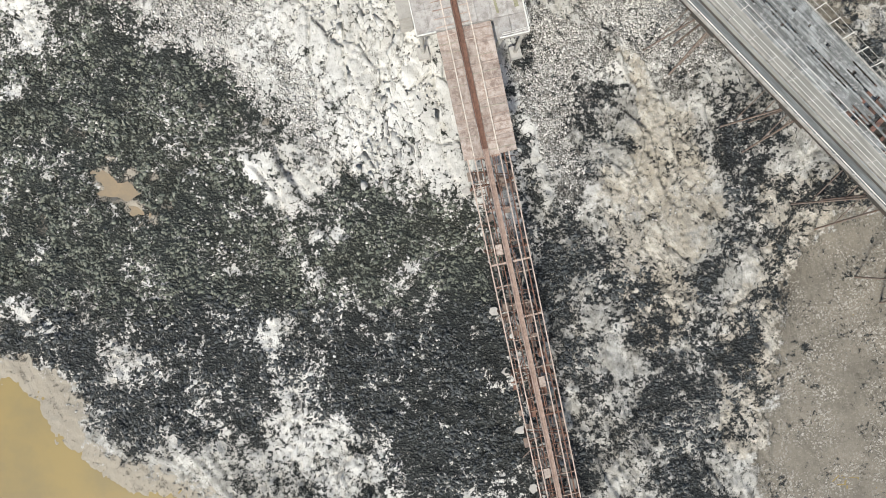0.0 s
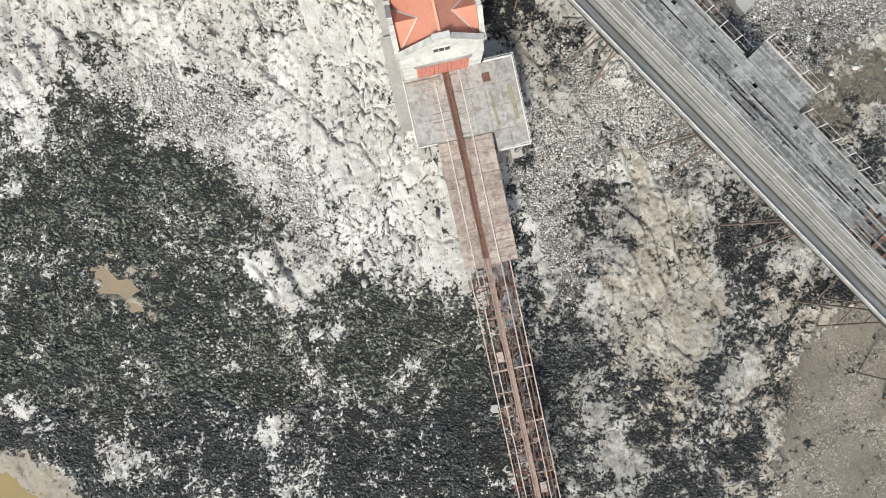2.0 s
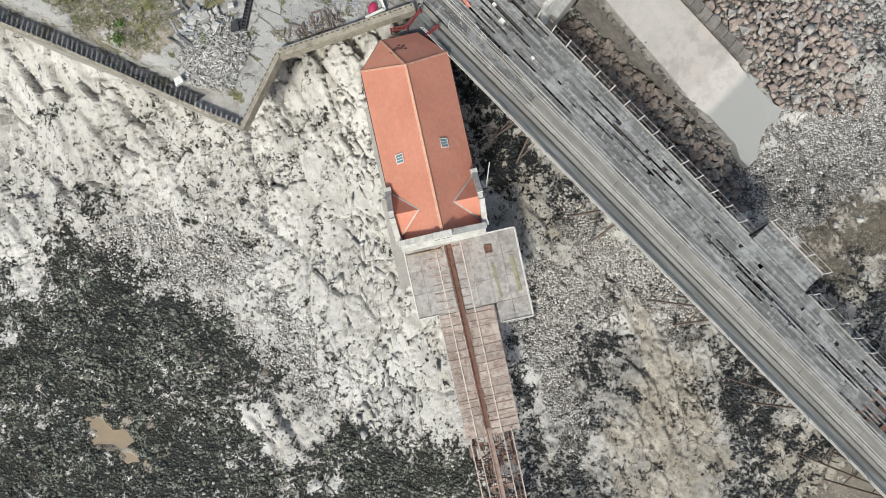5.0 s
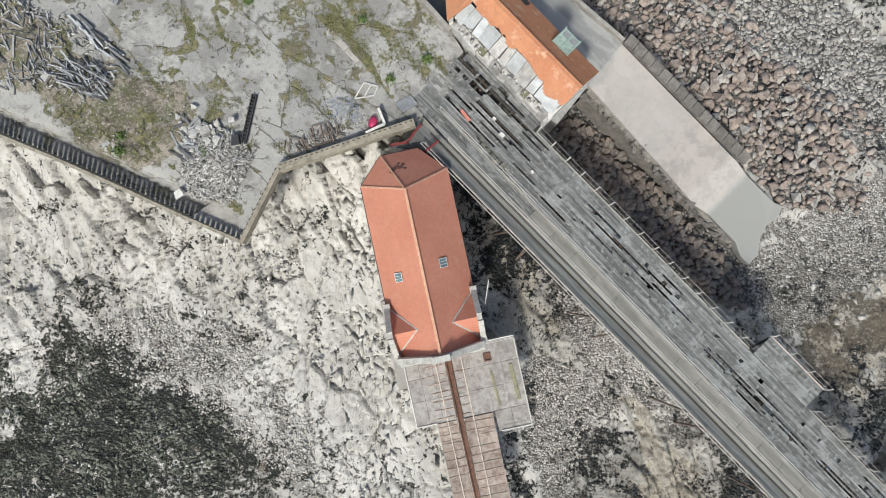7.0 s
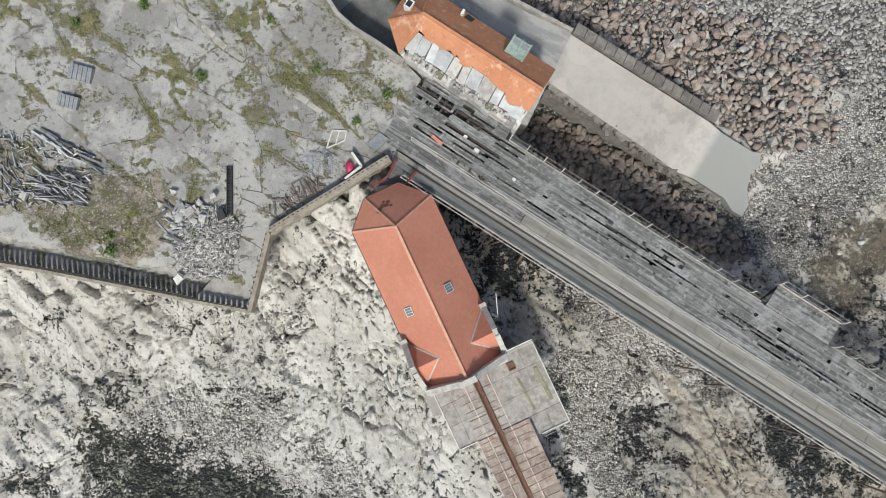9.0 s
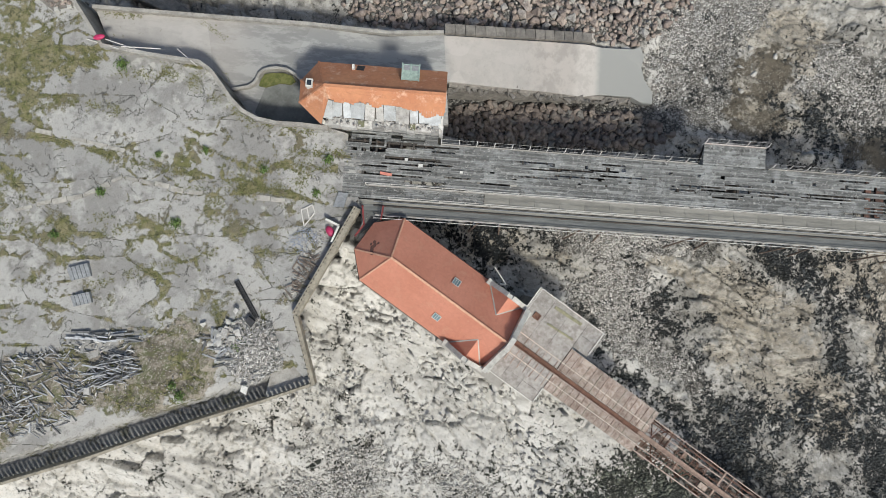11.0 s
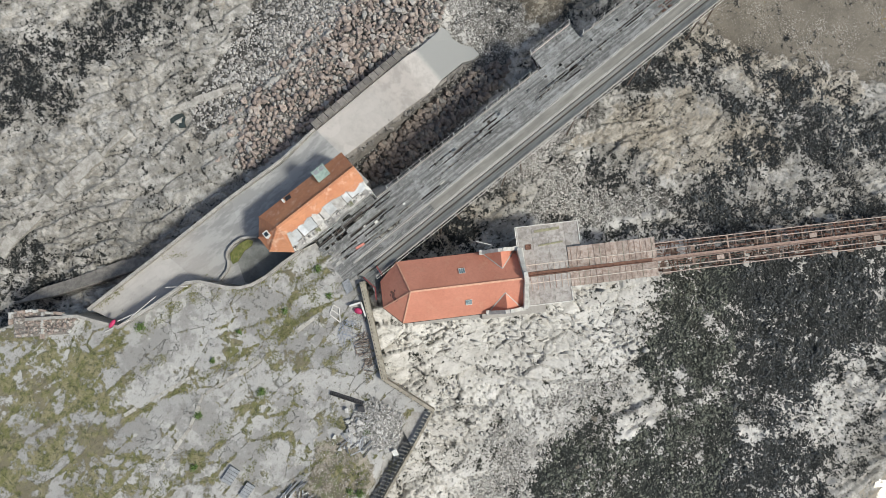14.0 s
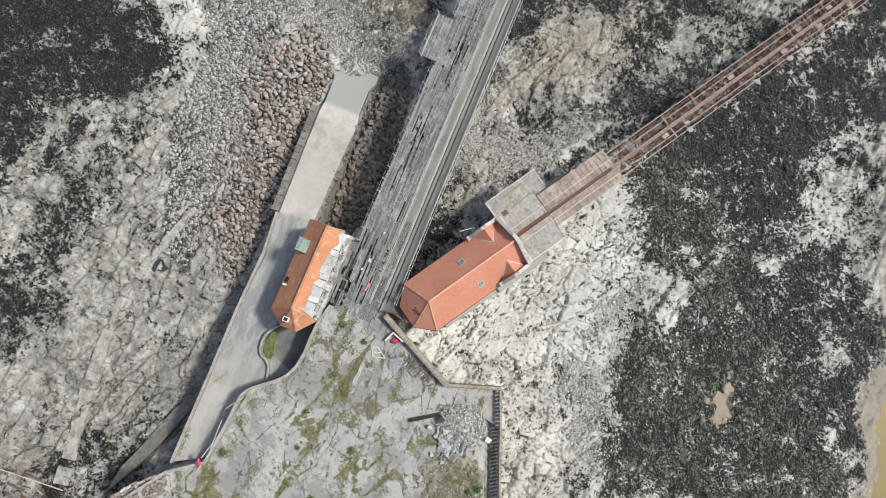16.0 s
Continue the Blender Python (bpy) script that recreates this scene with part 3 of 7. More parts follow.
TAN = [[(15.8, 18.6), (18.7, 18.8), (22.3, 15.6), (25.3, 12.6), (25.6, 8.0), (27.3, 3.4), (26, -6), (21, -12), (14.8, -3), (15.8, 2.6), (17.7, 7.8), (18.1, 11.0), (17.1, 15.3)], [(32.2, 7.3), (36.5, 7.9), (37.8, 5.3), (41.9, 0.6), (31.3, 0.4)], [(26, -20), (31, -20), (33.5, -12), (38, 0), (48, 4), (58, 10), (46, 16), (38, 9), (32, 4), (28, -6)], [(3, 38), (8, 32), (12, 26), (8, 27), (3, 33)], [(40, 30), (46, 34), (50, 22), (42, 20)], [(35, 27), (40, 30), (43, 24), (39, 19), (35, 22)], [(43, 18), (50, 13), (60, 16), (60, 6), (44, 6)]]
BOULDERS_N = [(39, 43.5), (35, 37.8), (32, 38.5), (27, 44), (17, 53.2), (10.8, 59.8), (10.2, 63.4), (18, 62), (28, 54.5), (36, 48)]
BOULDERS_S = [(12.6, 46.4), (16, 43.6), (22.5, 37.4), (27, 32.6), (28.6, 28.4), (25.5, 29.2), (17.3, 36.5), (11, 43), (9.4, 45.8)]
PALE = [(-36.4, -5.5, 3.4), (-42.7, -6, 2), (-32.6, -11, 3.4), (-27.6, 10.5, 1.2), (-39.3, 7.6, 1.6), (-13.6, -20.5, 4), (-10.4, -23.2, 3.4), (-15.8, -15, 2.3), (-4.1, -1.5, 1), (-16.8, -8.3, 2.8), (-5, -6.4, 1.1), (-0.6, -17.7, 0.9), (-16.5, 4.6, 1.8), (-22.3, -1.3, 1.7), (-10.9, 0.8, 1.7), (-40.7, 21.8, 2.8), (-42.6, 16.8, 1.4), (-13.4, 1.4, 2.0), (-16.6, 1.0, 1.6), (-13.4, -3.2, 1.8), (-14.3, -1.0, 1.8), (17.6, -11.5, 2.8), (14.7, -6.8, 2.3), (22.6, 1.1, 3.4)]
WET_SHADED = [
    [(-48, -6), (-40, -13), (-31, -18), (-20, -22), (-5, -30), (-8, -40), (-40, -30), (-60, -6)],
    [(30, 30), (34, 20), (46, 18), (48, 30), (38, 34)],
    [(8, 8), (14, 16), (24, 20), (34, 14), (38, 2), (34, -12), (30, -30), (10, -30), (6, -6)],
    [(-12, 92), (-6, 72), (8, 60), (22, 62), (34, 60), (62, 58), (70, 110), (-20, 110)],
    # boathouse to pier: wet rock, darkened also for the shade there
    [(-0.5, 43.5), (2.5, 36), (3.8, 29), (6.5, 26), (11, 26), (14, 28), (9, 34), (3, 42)],
    [(24, 30), (34, 27), (60, 34), (62, 8), (40, 4), (28, 8)],
]
WATER = [(-90, 3), (-57.8, -4), (-46.4, -11.8), (-41.9, -14.8), (-40.3, -20.7), (-32.2, -24.4), (-24, -27.5), (-12, -46), (-20, -120), (-200, -120), (-200, 20)]
POND = [(-35.5, 8.5), (-34.0, 8.5), (-33.3, 7.2), (-31.9, 7.5), (-31.0, 5.8), (-30.7, 4.8), (-29.1, 3.8), (-29.1, 2.5), (-30.2, 2.9), (-31.7, 3.7), (-33.0, 4.8), (-35.0, 5.6)]
ISLAND_SOUTH = [(-92, 68), (-62, 55.2), (-45, 47.3), (-35.8, 42.95), (-31.3, 41.1), (-26.1, 38.8), (-20.9, 36.4), (-16.35, 34.45), (-13.35, 40.35), (-2.65, 43.95)]
ISLAND_NORTH = [(-1.6, 44.6), (1.05, 47.3), (0.1, 48.65), (1.25, 49.85), (0.3, 51.4), (-1.3, 53.2), (-3.0, 54.9), (-4.0, 56.3), (-4.5, 57.7), (-4.55, 59.2), (-4.35, 60.8), (-4.2, 62.3), (-4.5, 63.6), (-7.4, 67.0), (-10.1, 70.4), (-9.3, 75), (-10.2, 80.5), (-14, 88), (-30, 104), (-92, 120)]
ISLAND = ISLAND_SOUTH + ISLAND_NORTH
TOP = 10.1      # level of the island and of the pier's deck


def inside(poly, x, y):
    """Signed distance to a polygon, positive inside."""
    d = np.full(x.shape, 1e9)
    odd = np.zeros(x.shape, bool)
    n = len(poly)
    for i in range(n):
        (ax, ay), (bx, by) = poly[i], poly[(i + 1) % n]
        ex, ey = bx - ax, by - ay
        k = np.clip(((x - ax) * ex + (y - ay) * ey) / (ex * ex + ey * ey + 1e-9), 0, 1)
        d = np.minimum(d, np.hypot(x - ax - k * ex, y - ay - k * ey))
        if ay != by:
            odd ^= ((ay > y) != (by > y)) & (x < ex * (y - ay) / ey + ax)
    return np.where(odd, d, -d)


def area(polys, x, y, soft):
    out = np.zeros(x.shape)
    for p in polys:
        out = np.maximum(out, np.clip(0.5 + inside(p, x, y) / (2 * soft), 0, 1))
    return out


def dice(ix, iy, seed):
    """A number from 0 to 1 for each grid cell."""
    h = np.sin(ix * 127.1 + iy * 311.7 + seed * 74.7) * 43758.5453
    return h - np.floor(h)


def plates(x, y, seed):
    """Cracked plates: the gap to the next plate, a number and two tilts for each, and the offset from its middle."""
    gx, gy = np.floor(x), np.floor(y)
    f1, f2 = np.full(x.shape, 9.0), np.full(x.shape, 9.0)
    cx, cy, dx, dy = (np.zeros(x.shape) for _ in range(4))
    for i in (-1, 0, 1):
        for j in (-1, 0, 1):
            a, b = gx + i, gy + j
            ex, ey = x - a - dice(a, b, seed), y - b - dice(a, b, seed + 5)
            d = np.hypot(ex, ey)
            near = d < f1
            f2 = np.where(near, f1, np.minimum(f2, d))
            f1 = np.where(near, d, f1)
            cx, cy = np.where(near, a, cx), np.where(near, b, cy)
            dx, dy = np.where(near, ex, dx), np.where(near, ey, dy)
    return f2 - f1, dice(cx, cy, seed + 9) - 0.5, dice(cx, cy, seed + 13) - 0.5, dice(cx, cy, seed + 17) - 0.5, dx, dy


def smooth_noise(x, y, seed):
    gx, gy = np.floor(x), np.floor(y)
    fx, fy = x - gx, y - gy
    fx, fy = fx * fx * (3 - 2 * fx), fy * fy * (3 - 2 * fy)
    a = dice(gx, gy, seed) * (1 - fx) + dice(gx + 1, gy, seed) * fx
    b = dice(gx, gy + 1, seed) * (1 - fx) + dice(gx + 1, gy + 1, seed) * fx
    return a * (1 - fy) + b * fy - 0.5


def fractal(x, y, seed, octaves=4):
    return sum(smooth_noise(x * 2 ** k, y * 2 ** k, seed + k) / 1.8 ** k for k in range(octaves))


BOATHOUSE_PLAN = [tuple(bh(u, v).xy) for u, v in ((-3.6, -0.5), (3.6, -0.5), (3.6, 14), (1.5, 16), (-1.5, 16), (-3.6, 14))]


def relief(x, y):
    """Smooth height of the foreshore without its blocks and clumps."""
    d_isl = np.maximum(-inside(ISLAND, x, y), 0)
    d_bh = np.maximum(-inside(BOATHOUSE_PLAN, x, y), 0)
    z = 0.75 + 2.3 * np.exp(-d_isl / 6.0) + 1.3 * np.exp(-d_bh / 6.0) + 0.5 * fractal(x / 14, y / 14, 3)
    z = z - 0.9 * area(SAND, x, y, 3.0)
    for b in (BOULDERS_N, BOULDERS_S):
        z = z + 0.8 * area([b], x, y, 2.0)
    water = inside(WATER, x, y)
    z = z - np.clip((water + 7) / 12, 0, 1) * 2.0
    z = z - 0.55 * area([POND], x, y, 0.9)
    far = np.clip((np.hypot(x, y - 30) - 110) / 60, 0, 1)
    return z * (1 - far) - 4.0 * far


def axis(lo, hi, step):
    out = [lo + k * step for k in range(int(round((hi - lo) / step)) + 1)]
    far = []
    d = step
    v = 0.0
    while v < 260:
        d *= 1.35
        v += d
        far.append(v)
    return np.array([lo - v for v in far[::-1]] + out + [hi + v for v in far])


def grid_mesh(name, X, Y, Z, attributes, material, keep=None):
    ny, nx = X.shape
    idx = np.arange(nx * ny).reshape(ny, nx)
    quads = np.stack([idx[:-1, :-1], idx[:-1, 1:], idx[1:, 1:], idx[1:, :-1]], -1).reshape(-1, 4)
    if keep is not None:
        quads = quads[keep.ravel()[quads].all(1)]
    me = bpy.data.meshes.new(name)
    me.vertices.add(nx * ny)
    me.vertices.foreach_set("co", np.stack([X, Y, Z], -1).astype(np.float32).ravel())
    me.loops.add(quads.size)
    me.loops.foreach_set("vertex_index", quads.astype(np.int32).ravel())
    me.polygons.add(len(quads))
    me.polygons.foreach_set("loop_start", np.arange(0, quads.size, 4, dtype=np.int32))
    me.polygons.foreach_set("use_smooth", np.ones(len(quads), bool))
    me.update(calc_edges=True)
    for key, val in attributes.items():
        a = me.attributes.new(key, "FLOAT", "POINT")
        a.data.foreach_set("value", val.astype(np.float32).ravel())
    me.materials.append(material)
    return new(name, me)


# ground: one sheet with bedded blocks, cracks and clumps of weed
gx, gy = axis(-60, 62, 0.19), axis(-40, 102, 0.19)
X, Y = np.meshgrid(gx, gy)
WX = X + 3.2 * fractal(X / 8, Y / 8, 91, 3)
WY = Y + 3.2 * fractal(X / 8, Y / 8, 96, 3)
black = area(BLACK_WEED_SHADE, (X + WX) / 2, (Y + WY) / 2, 2.0)
weed = np.zeros(X.shape)
for poly, cover in zip(WEED, (0.93, 0.86, 0.86, 0.78, 0.70, 0.68, 0.84, 0.80, 0.66)):
    weed = np.maximum(weed, cover * area([poly], WX, WY, 3.0))
weed = weed - 0.10 * np.clip((-1 - Y) / 6, 0, 1) * np.clip((-4 - X) / 8, 0, 1) * (weed > 0.3)
weed = np.maximum.reduce([weed, area(HALF_WEED, WX, WY, 4.0) * 0.47, area(HALF_WEED[:4] + HALF_WEED[-1:], WX, WY, 3.0) * 0.57])
weed = np.maximum(weed, 0.78 * black)
black = np.maximum.reduce([black, np.clip((WX - 6) / 4, 0, 1) * 0.85, 0.7 * np.clip((-WY - 1) / 8, 0, 1), 0.75 * np.clip((WY - 58) / 4, 0, 1)])
clean = area([CLEAN], WX, WY, 4.0)
silt = area([POND], X, Y, 1.3)
for px, py, rad in SILT:
    silt = np.maximum(silt, 0.62 * np.exp(-((X - px) ** 2 + (Y - py) ** 2) / rad ** 2))
weed = np.maximum(weed, 0.12)
for px, py, rad in PALE:
    weed = weed - 0.50 * np.exp(-((X - px) ** 2 + (Y - py) ** 2) / (rad * 0.7) ** 2)
dbh = np.maximum(-inside(BOATHOUSE_PLAN, X, Y), 0)
weed = np.clip(weed - 0.25 * np.exp(-dbh / 9) * (X < 0.2 * (Y - 24) * -1), 0, 1)
wet = area(WET_SHADED, X, Y, 3.0)
shore = np.maximum(-inside(WATER, WX, WY), 0)
silt = np.maximum(silt, 0.95 * np.exp(-(shore / 3.2) ** 2))
weed = weed * (1 - 0.75 * np.exp(-(shore / 2.2) ** 2))
sand = np.maximum(area(SAND, WX, WY, 3.0), 0.62 * area(MUD, (X + WX) / 2, (Y + WY) / 2, 1.4) * (1 - area(WEED[7:8], X, Y, 1.0)))
weed = np.where(X > 24, np.maximum(weed, 0.55 * area([EAST_EDGE], WX, WY, 2.0)), weed) * (1 - 0.9 * sand)
shingle = np.maximum(area(SHINGLE[:4] + SHINGLE[5:], WX, WY, 1.8), 0.55 * area(SHINGLE[4:5], WX, WY, 5.0))
cobble = area(COBBLE + [BOULDERS_N, BOULDERS_S], X, Y, 1.5)
tan = area(TAN, WX, WY, 1.6)
c, s_ = math.cos(radians(14)), math.sin(radians(14))
BX, BY = X * c + Y * s_, -X * s_ + Y * c
BX = BX + 0.35 * fractal(X / 2.2, Y / 2.2, 21, 2)
BY = BY + 0.4 * fractal(X / 2.6, Y / 2.6, 25, 2)
rock = np.clip(1 - weed - sand - 0.8 * shingle - cobble, 0.10, 1) * (1 - 0.85 * np.exp(-(shore / 4.5) ** 2))
near = np.exp(-np.maximum(-inside(ISLAND, X, Y), 0) / 10)
broken = np.clip(0.40 + 3.0 * fractal(X / 6, Y / 6, 131, 3) + 0.5 * near, 0, 1)
gap, val, tu, tv, du, dv = plates(BX / 2.4, BY / 5.6, 1)
blocks = 0.55 * val + 0.9 * tu * du + 0.6 * tv * dv - 0.7 * np.clip(1 - gap / 0.04, 0, 1)
gap, val, tu, tv, du, dv = plates(BX / 0.95, BY / 1.6, 2)
blocks = blocks + broken * (1 - 0.45 * clean) * (0.26 * val + 0.3 * tu * du + 0.25 * tv * dv - 0.55 * np.clip(1 - gap / 0.09, 0, 1))
Z = relief(X, Y) + rock * blocks * (1.05 + 0.7 * near)
# dipping beds that end in low scarps
stair = (0.86 * X + 0.5 * Y) / 2.7 + 1.2 * fractal(X / 9, Y / 9, 141, 3)
stair = stair - np.floor(stair)
terrace = np.clip(0.5 + 3.0 * fractal(X / 10, Y / 10, 151, 2), 0, 1)
Z = Z + rock * terrace * 0.95 * np.minimum(stair, (1 - stair) * 9)
stair = (0.86 * X + 0.5 * Y) / 0.8 + 1.2 * fractal(X / 3, Y / 3, 161, 3)
stair = stair - np.floor(stair)
Z = Z + rock * terrace * 0.12 * np.minimum(stair, (1 - stair) * 4)
RX, RY = X * 0.8 + Y * 0.6, -X * 0.6 + Y * 0.8
ridge = 0.5 - np.abs(fractal(RX / 2.4, RY / 6.5, 111, 3)) * 1.6
Z = Z + rock * (1 - tan * 0.4) * 0.20 * ridge
pool = area([POND], X, Y, 1.6)
Z = Z + weed * (1 - 0.6 * pool) * (0.55 * fractal(X / 1.15, Y / 0.85, 31, 3) + 0.4 * fractal(X / 3.5, Y / 3.0, 41, 2))
Z = Z + (1 - sand) * 0.10 * fractal(X / 0.6, Y / 0.6, 51, 2) + 0.03 * sand * fractal(X / 1.2, Y / 1.2, 61, 3)
ground = grid_mesh("ground", X, Y, Z, {"weed": weed, "sand": sand, "shingle": shingle, "tan": tan, "cobble": cobble, "wet": wet, "silt": silt, "black": black, "clean": clean}, MAT_GROUND)
tagged(ground, "pale bedded limestone foreshore with dark seaweed and shingle", "foreshore", kind="structure")


def surface(x, y):
    """Height of the finished ground near x, y."""
    i = np.clip(np.searchsorted(gy, y), 0, len(gy) - 1)
    j = np.clip(np.searchsorted(gx, x), 0, len(gx) - 1)
    return Z[i, j], weed[i, j], black[i, j], silt[i, j]


def ground_at(x, y):
    return float(relief(np.array([x], float), np.array([y], float))[0])


# muddy sea and a tide pool
def mud_water():
    m = Mat("muddy_water", 0.22)
    col = m.mix(m.step(m.noise(0.12, 5), 0.35, 0.65), (0.28, 0.208, 0.085), (0.23, 0.178, 0.086))
    m.bump(m.noise(2.2, 4), 0.02, 0.3)
    return m.done(col)


MAT_WATER = mud_water()
bm = bmesh.new()
prism(bm, [(-2400, -2400), (2400, -2400), (2400, 2400), (-2400, 2400)], -3.0, -0.42)
tagged(part("sea", bm, MAT_WATER), "muddy brown shallow sea at low tide", "sea", kind="structure")
MAT_POND = worn("silty_pool", (0.285, 0.215, 0.135), (0.24, 0.19, 0.13), (0.20, 0.165, 0.12), 0.3, scale=0.5, bump=0.004)
bm = bmesh.new()
pz = ground_at(-32.3, 5.6) + 0.13
cx0, cy0 = -32.2, 5.8
prism(bm, [(cx0 + (x - cx0) * 1.35, cy0 + (y - cy0) * 1.35) for x, y in POND], pz - 0.4, pz)
tagged(part("tide_pool", bm, MAT_POND), "shallow tide pool of brown silty water among seaweed", "pool", kind="structure")

MAT_DARKPOOL = worn("dark_rock_pool", (0.04, 0.055, 0.055), (0.03, 0.045, 0.045), (0.06, 0.06, 0.05), 0.15, scale=0.8, bump=0.004)
bm = bmesh.new()
pz = max(ground_at(x, y) for x in (15.3, 15.8, 16.3) for y in (70.4, 71, 71.6)) + 0.12
prism(bm, [(15.9, 72.2), (16.6, 71.5), (16.9, 70.7), (16.4, 70.2), (15.8, 70.3), (15.1, 70.0), (14.9, 70.8), (15.3, 71.3), (15.2, 71.9)], pz - 0.8, pz)
tagged(part("rock_pool", bm, MAT_DARKPOOL), "small dark green pool in the rocks", "pool", kind="structure")

# island: retaining walls with the uneven concrete top
bm = bmesh.new()
def inset(line, w):
    out = []
    for i in range(len(line)):
        d = (Vector(line[min(i + 1, len(line) - 1)]) - Vector(line[max(i - 1, 0)])).normalized()
        out.append((line[i][0] - d.y * w, line[i][1] + d.x * w))
    return out


TRENCH = 0.85
LOW = ISLAND_SOUTH[:7] + [(-18.4, 37.6), (-16.5, 41.0), (-20, 45)] + [(-92, 80)]
prism(bm, LOW, -1.0, TOP - TRENCH - 0.1)
BODY = inset(ISLAND_SOUTH[:7], 1.9) + [(-18.4, 37.6), (-15.2, 42.6), (-3.6, 46.4)] + ISLAND_NORTH
prism(bm, BODY, -1.0, TOP - 0.12)
bm.normal_update()
bmesh.ops.triangulate(bm, faces=[f for f in bm.faces if len(f.verts) > 4])
tagged(part("island_wall", bm, MAT_STONE), "grey limestone retaining walls of a raised island", "retaining wall", kind="structure")
bm = bmesh.new()
prism(bm, [(-20.9, 36.4), (-16.35, 34.45), (-13.35, 40.35), (-2.65, 43.95), (-3.4, 46.6), (-15.4, 42.9), (-18.6, 38.0)], TOP - 0.5, TOP - 0.13)
bm.normal_update()
bmesh.ops.triangulate(bm, faces=[f for f in bm.faces if len(f.verts) > 4])
ledge = tagged(part("cantilever_slab", bm, MAT_CONC, None, at=(-13, 42, TOP - 0.5)), "concrete promenade slab cantilevered over the rocks", "slab", kind="structure")
for a, b in (((-14.2, 38.6), (-17.4, 40.0)), ((-12.2, 40.5), (-14.6, 43.2)), ((-10.4, 41.1), (-12.0, 44.2)), ((-7.0, 42.2), (-8.3, 45.2)), ((-4.0, 43.2), (-5.0, 46.4))):
    bm = bmesh.new()
    hexa(bm, [(a[0], a[1], TOP - 0.9), (b[0], b[1], TOP - 2.6), (b[0] + 0.35, b[1] + 0.1, TOP - 2.6), (a[0] + 0.35, a[1] + 0.1, TOP - 0.9)],
         [(a[0], a[1], TOP - 0.5), (b[0], b[1], TOP - 0.5), (b[0] + 0.35, b[1] + 0.1, TOP - 0.5), (a[0] + 0.35, a[1] + 0.1, TOP - 0.5)])
    part("corbel", bm, MAT_CONC_BEIGE, ledge, "beige concrete corbel")
ix, iy = np.arange(-92, 6, 0.4), np.arange(33, 122, 0.4)
IX, IY = np.meshgrid(ix, iy)
din = inside(ISLAND, IX, IY)
GRASS = [[(-38, 62), (-29, 63), (-23, 69), (-16, 70.5), (-11.5, 71), (-13, 84), (-30, 100), (-70, 100), (-60, 60)], [(-10, 48), (-6, 46), (-3, 51), (-9, 58), (-14, 55)], [(-26, 48), (-21, 47), (-20, 40), (-25, 41), (-28, 45)], [(-30, 60), (-12, 50), (-16, 49), (-34, 57)]]
SEAMS = [((-16.9, 70.1), (-12.5, 64.4), 0.9), ((-20.3, 68.2), (-12.2, 56.5), 0.8), ((-12.2, 56.5), (-4.7, 46.4), 0.9), ((-20.5, 76), (-11.2, 69.9), 2.2), ((-7.4, 53.9), (-1.9, 48.2), 0.9), ((-26, 61), (-18, 56), 1.2), ((-36, 74), (-26, 61), 1.2)]
SOIL = [[(-33, 45.4), (-29.5, 47.2), (-27, 49.6), (-24.6, 48.0), (-21.2, 47.4), (-20.6, 44), (-22, 41.5), (-24.7, 40.2), (-28, 41.8), (-31.5, 43.4)], [(-42, 56), (-33, 53.5), (-28, 48), (-31, 45), (-42, 50)]]
grass = 0.17 + area(GRASS[:1], IX, IY, 3.0) * 0.44 + area(GRASS[1:], IX, IY, 4.0) * 0.24
soil = area(SOIL, IX + 2.0 * fractal(IX / 3, IY / 3, 85, 3), IY + 2.0 * fractal(IX / 3, IY / 3, 88, 3), 1.5)
for a, b, w in SEAMS:
    ex, ey = b[0] - a[0], b[1] - a[1]
    k = np.clip(((IX - a[0]) * ex + (IY - a[1]) * ey) / (ex * ex + ey * ey), 0, 1)
    grass = np.maximum(grass, 0.50 * np.exp(-(np.hypot(IX - a[0] - k * ex, IY - a[1] - k * ey) / w) ** 2))

dline = np.full(IX.shape, 9.0)
for a, b in zip(ISLAND_SOUTH[:7], ISLAND_SOUTH[1:8]):
    ex, ey = b[0] - a[0], b[1] - a[1]
    k = np.clip(((IX - a[0]) * ex + (IY - a[1]) * ey) / (ex * ex + ey * ey), 0, 1)
    dline = np.minimum(dline, np.hypot(IX - a[0] - k * ex, IY - a[1] - k * ey))
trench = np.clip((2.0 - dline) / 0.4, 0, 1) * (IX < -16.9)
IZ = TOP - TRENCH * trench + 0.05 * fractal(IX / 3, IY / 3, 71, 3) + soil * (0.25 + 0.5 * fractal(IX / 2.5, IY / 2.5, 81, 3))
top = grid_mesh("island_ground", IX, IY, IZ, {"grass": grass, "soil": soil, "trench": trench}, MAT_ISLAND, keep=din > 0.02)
tagged(top, "cracked grey concrete island top with moss and weeds", "concrete ground", kind="structure")


# ---- pier ----
MAT_JOIST = worn("dark_rusty_joists", (0.20, 0.098, 0.072), (0.115, 0.068, 0.054), (0.05, 0.036, 0.03), 0.9, 0.0, scale=2.2, rand=0.35, dirt_amount=0.9)
MAT_TROUGH = worn("dark_side_boards", (0.19, 0.20, 0.195), (0.125, 0.13, 0.13), (0.07, 0.072, 0.072), scale=1.2, streak=(45.4, 0.2, 2.4), dirt_amount=0.6)
P0, P1 = -34.8, 48.0
pier = empty("pier", pr(0, 32, TOP), "derelict pier with silvered timber deck on iron trestles", "pier", kind="structure")
bm = bmesh.new()
for q in (28.7, 30.0, 31.3, 32.7, 34.0, 35.3):
    fbox(bm, pr, P0, P1, q - 0.09, q + 0.09, TOP - 0.75, TOP - 0.22)
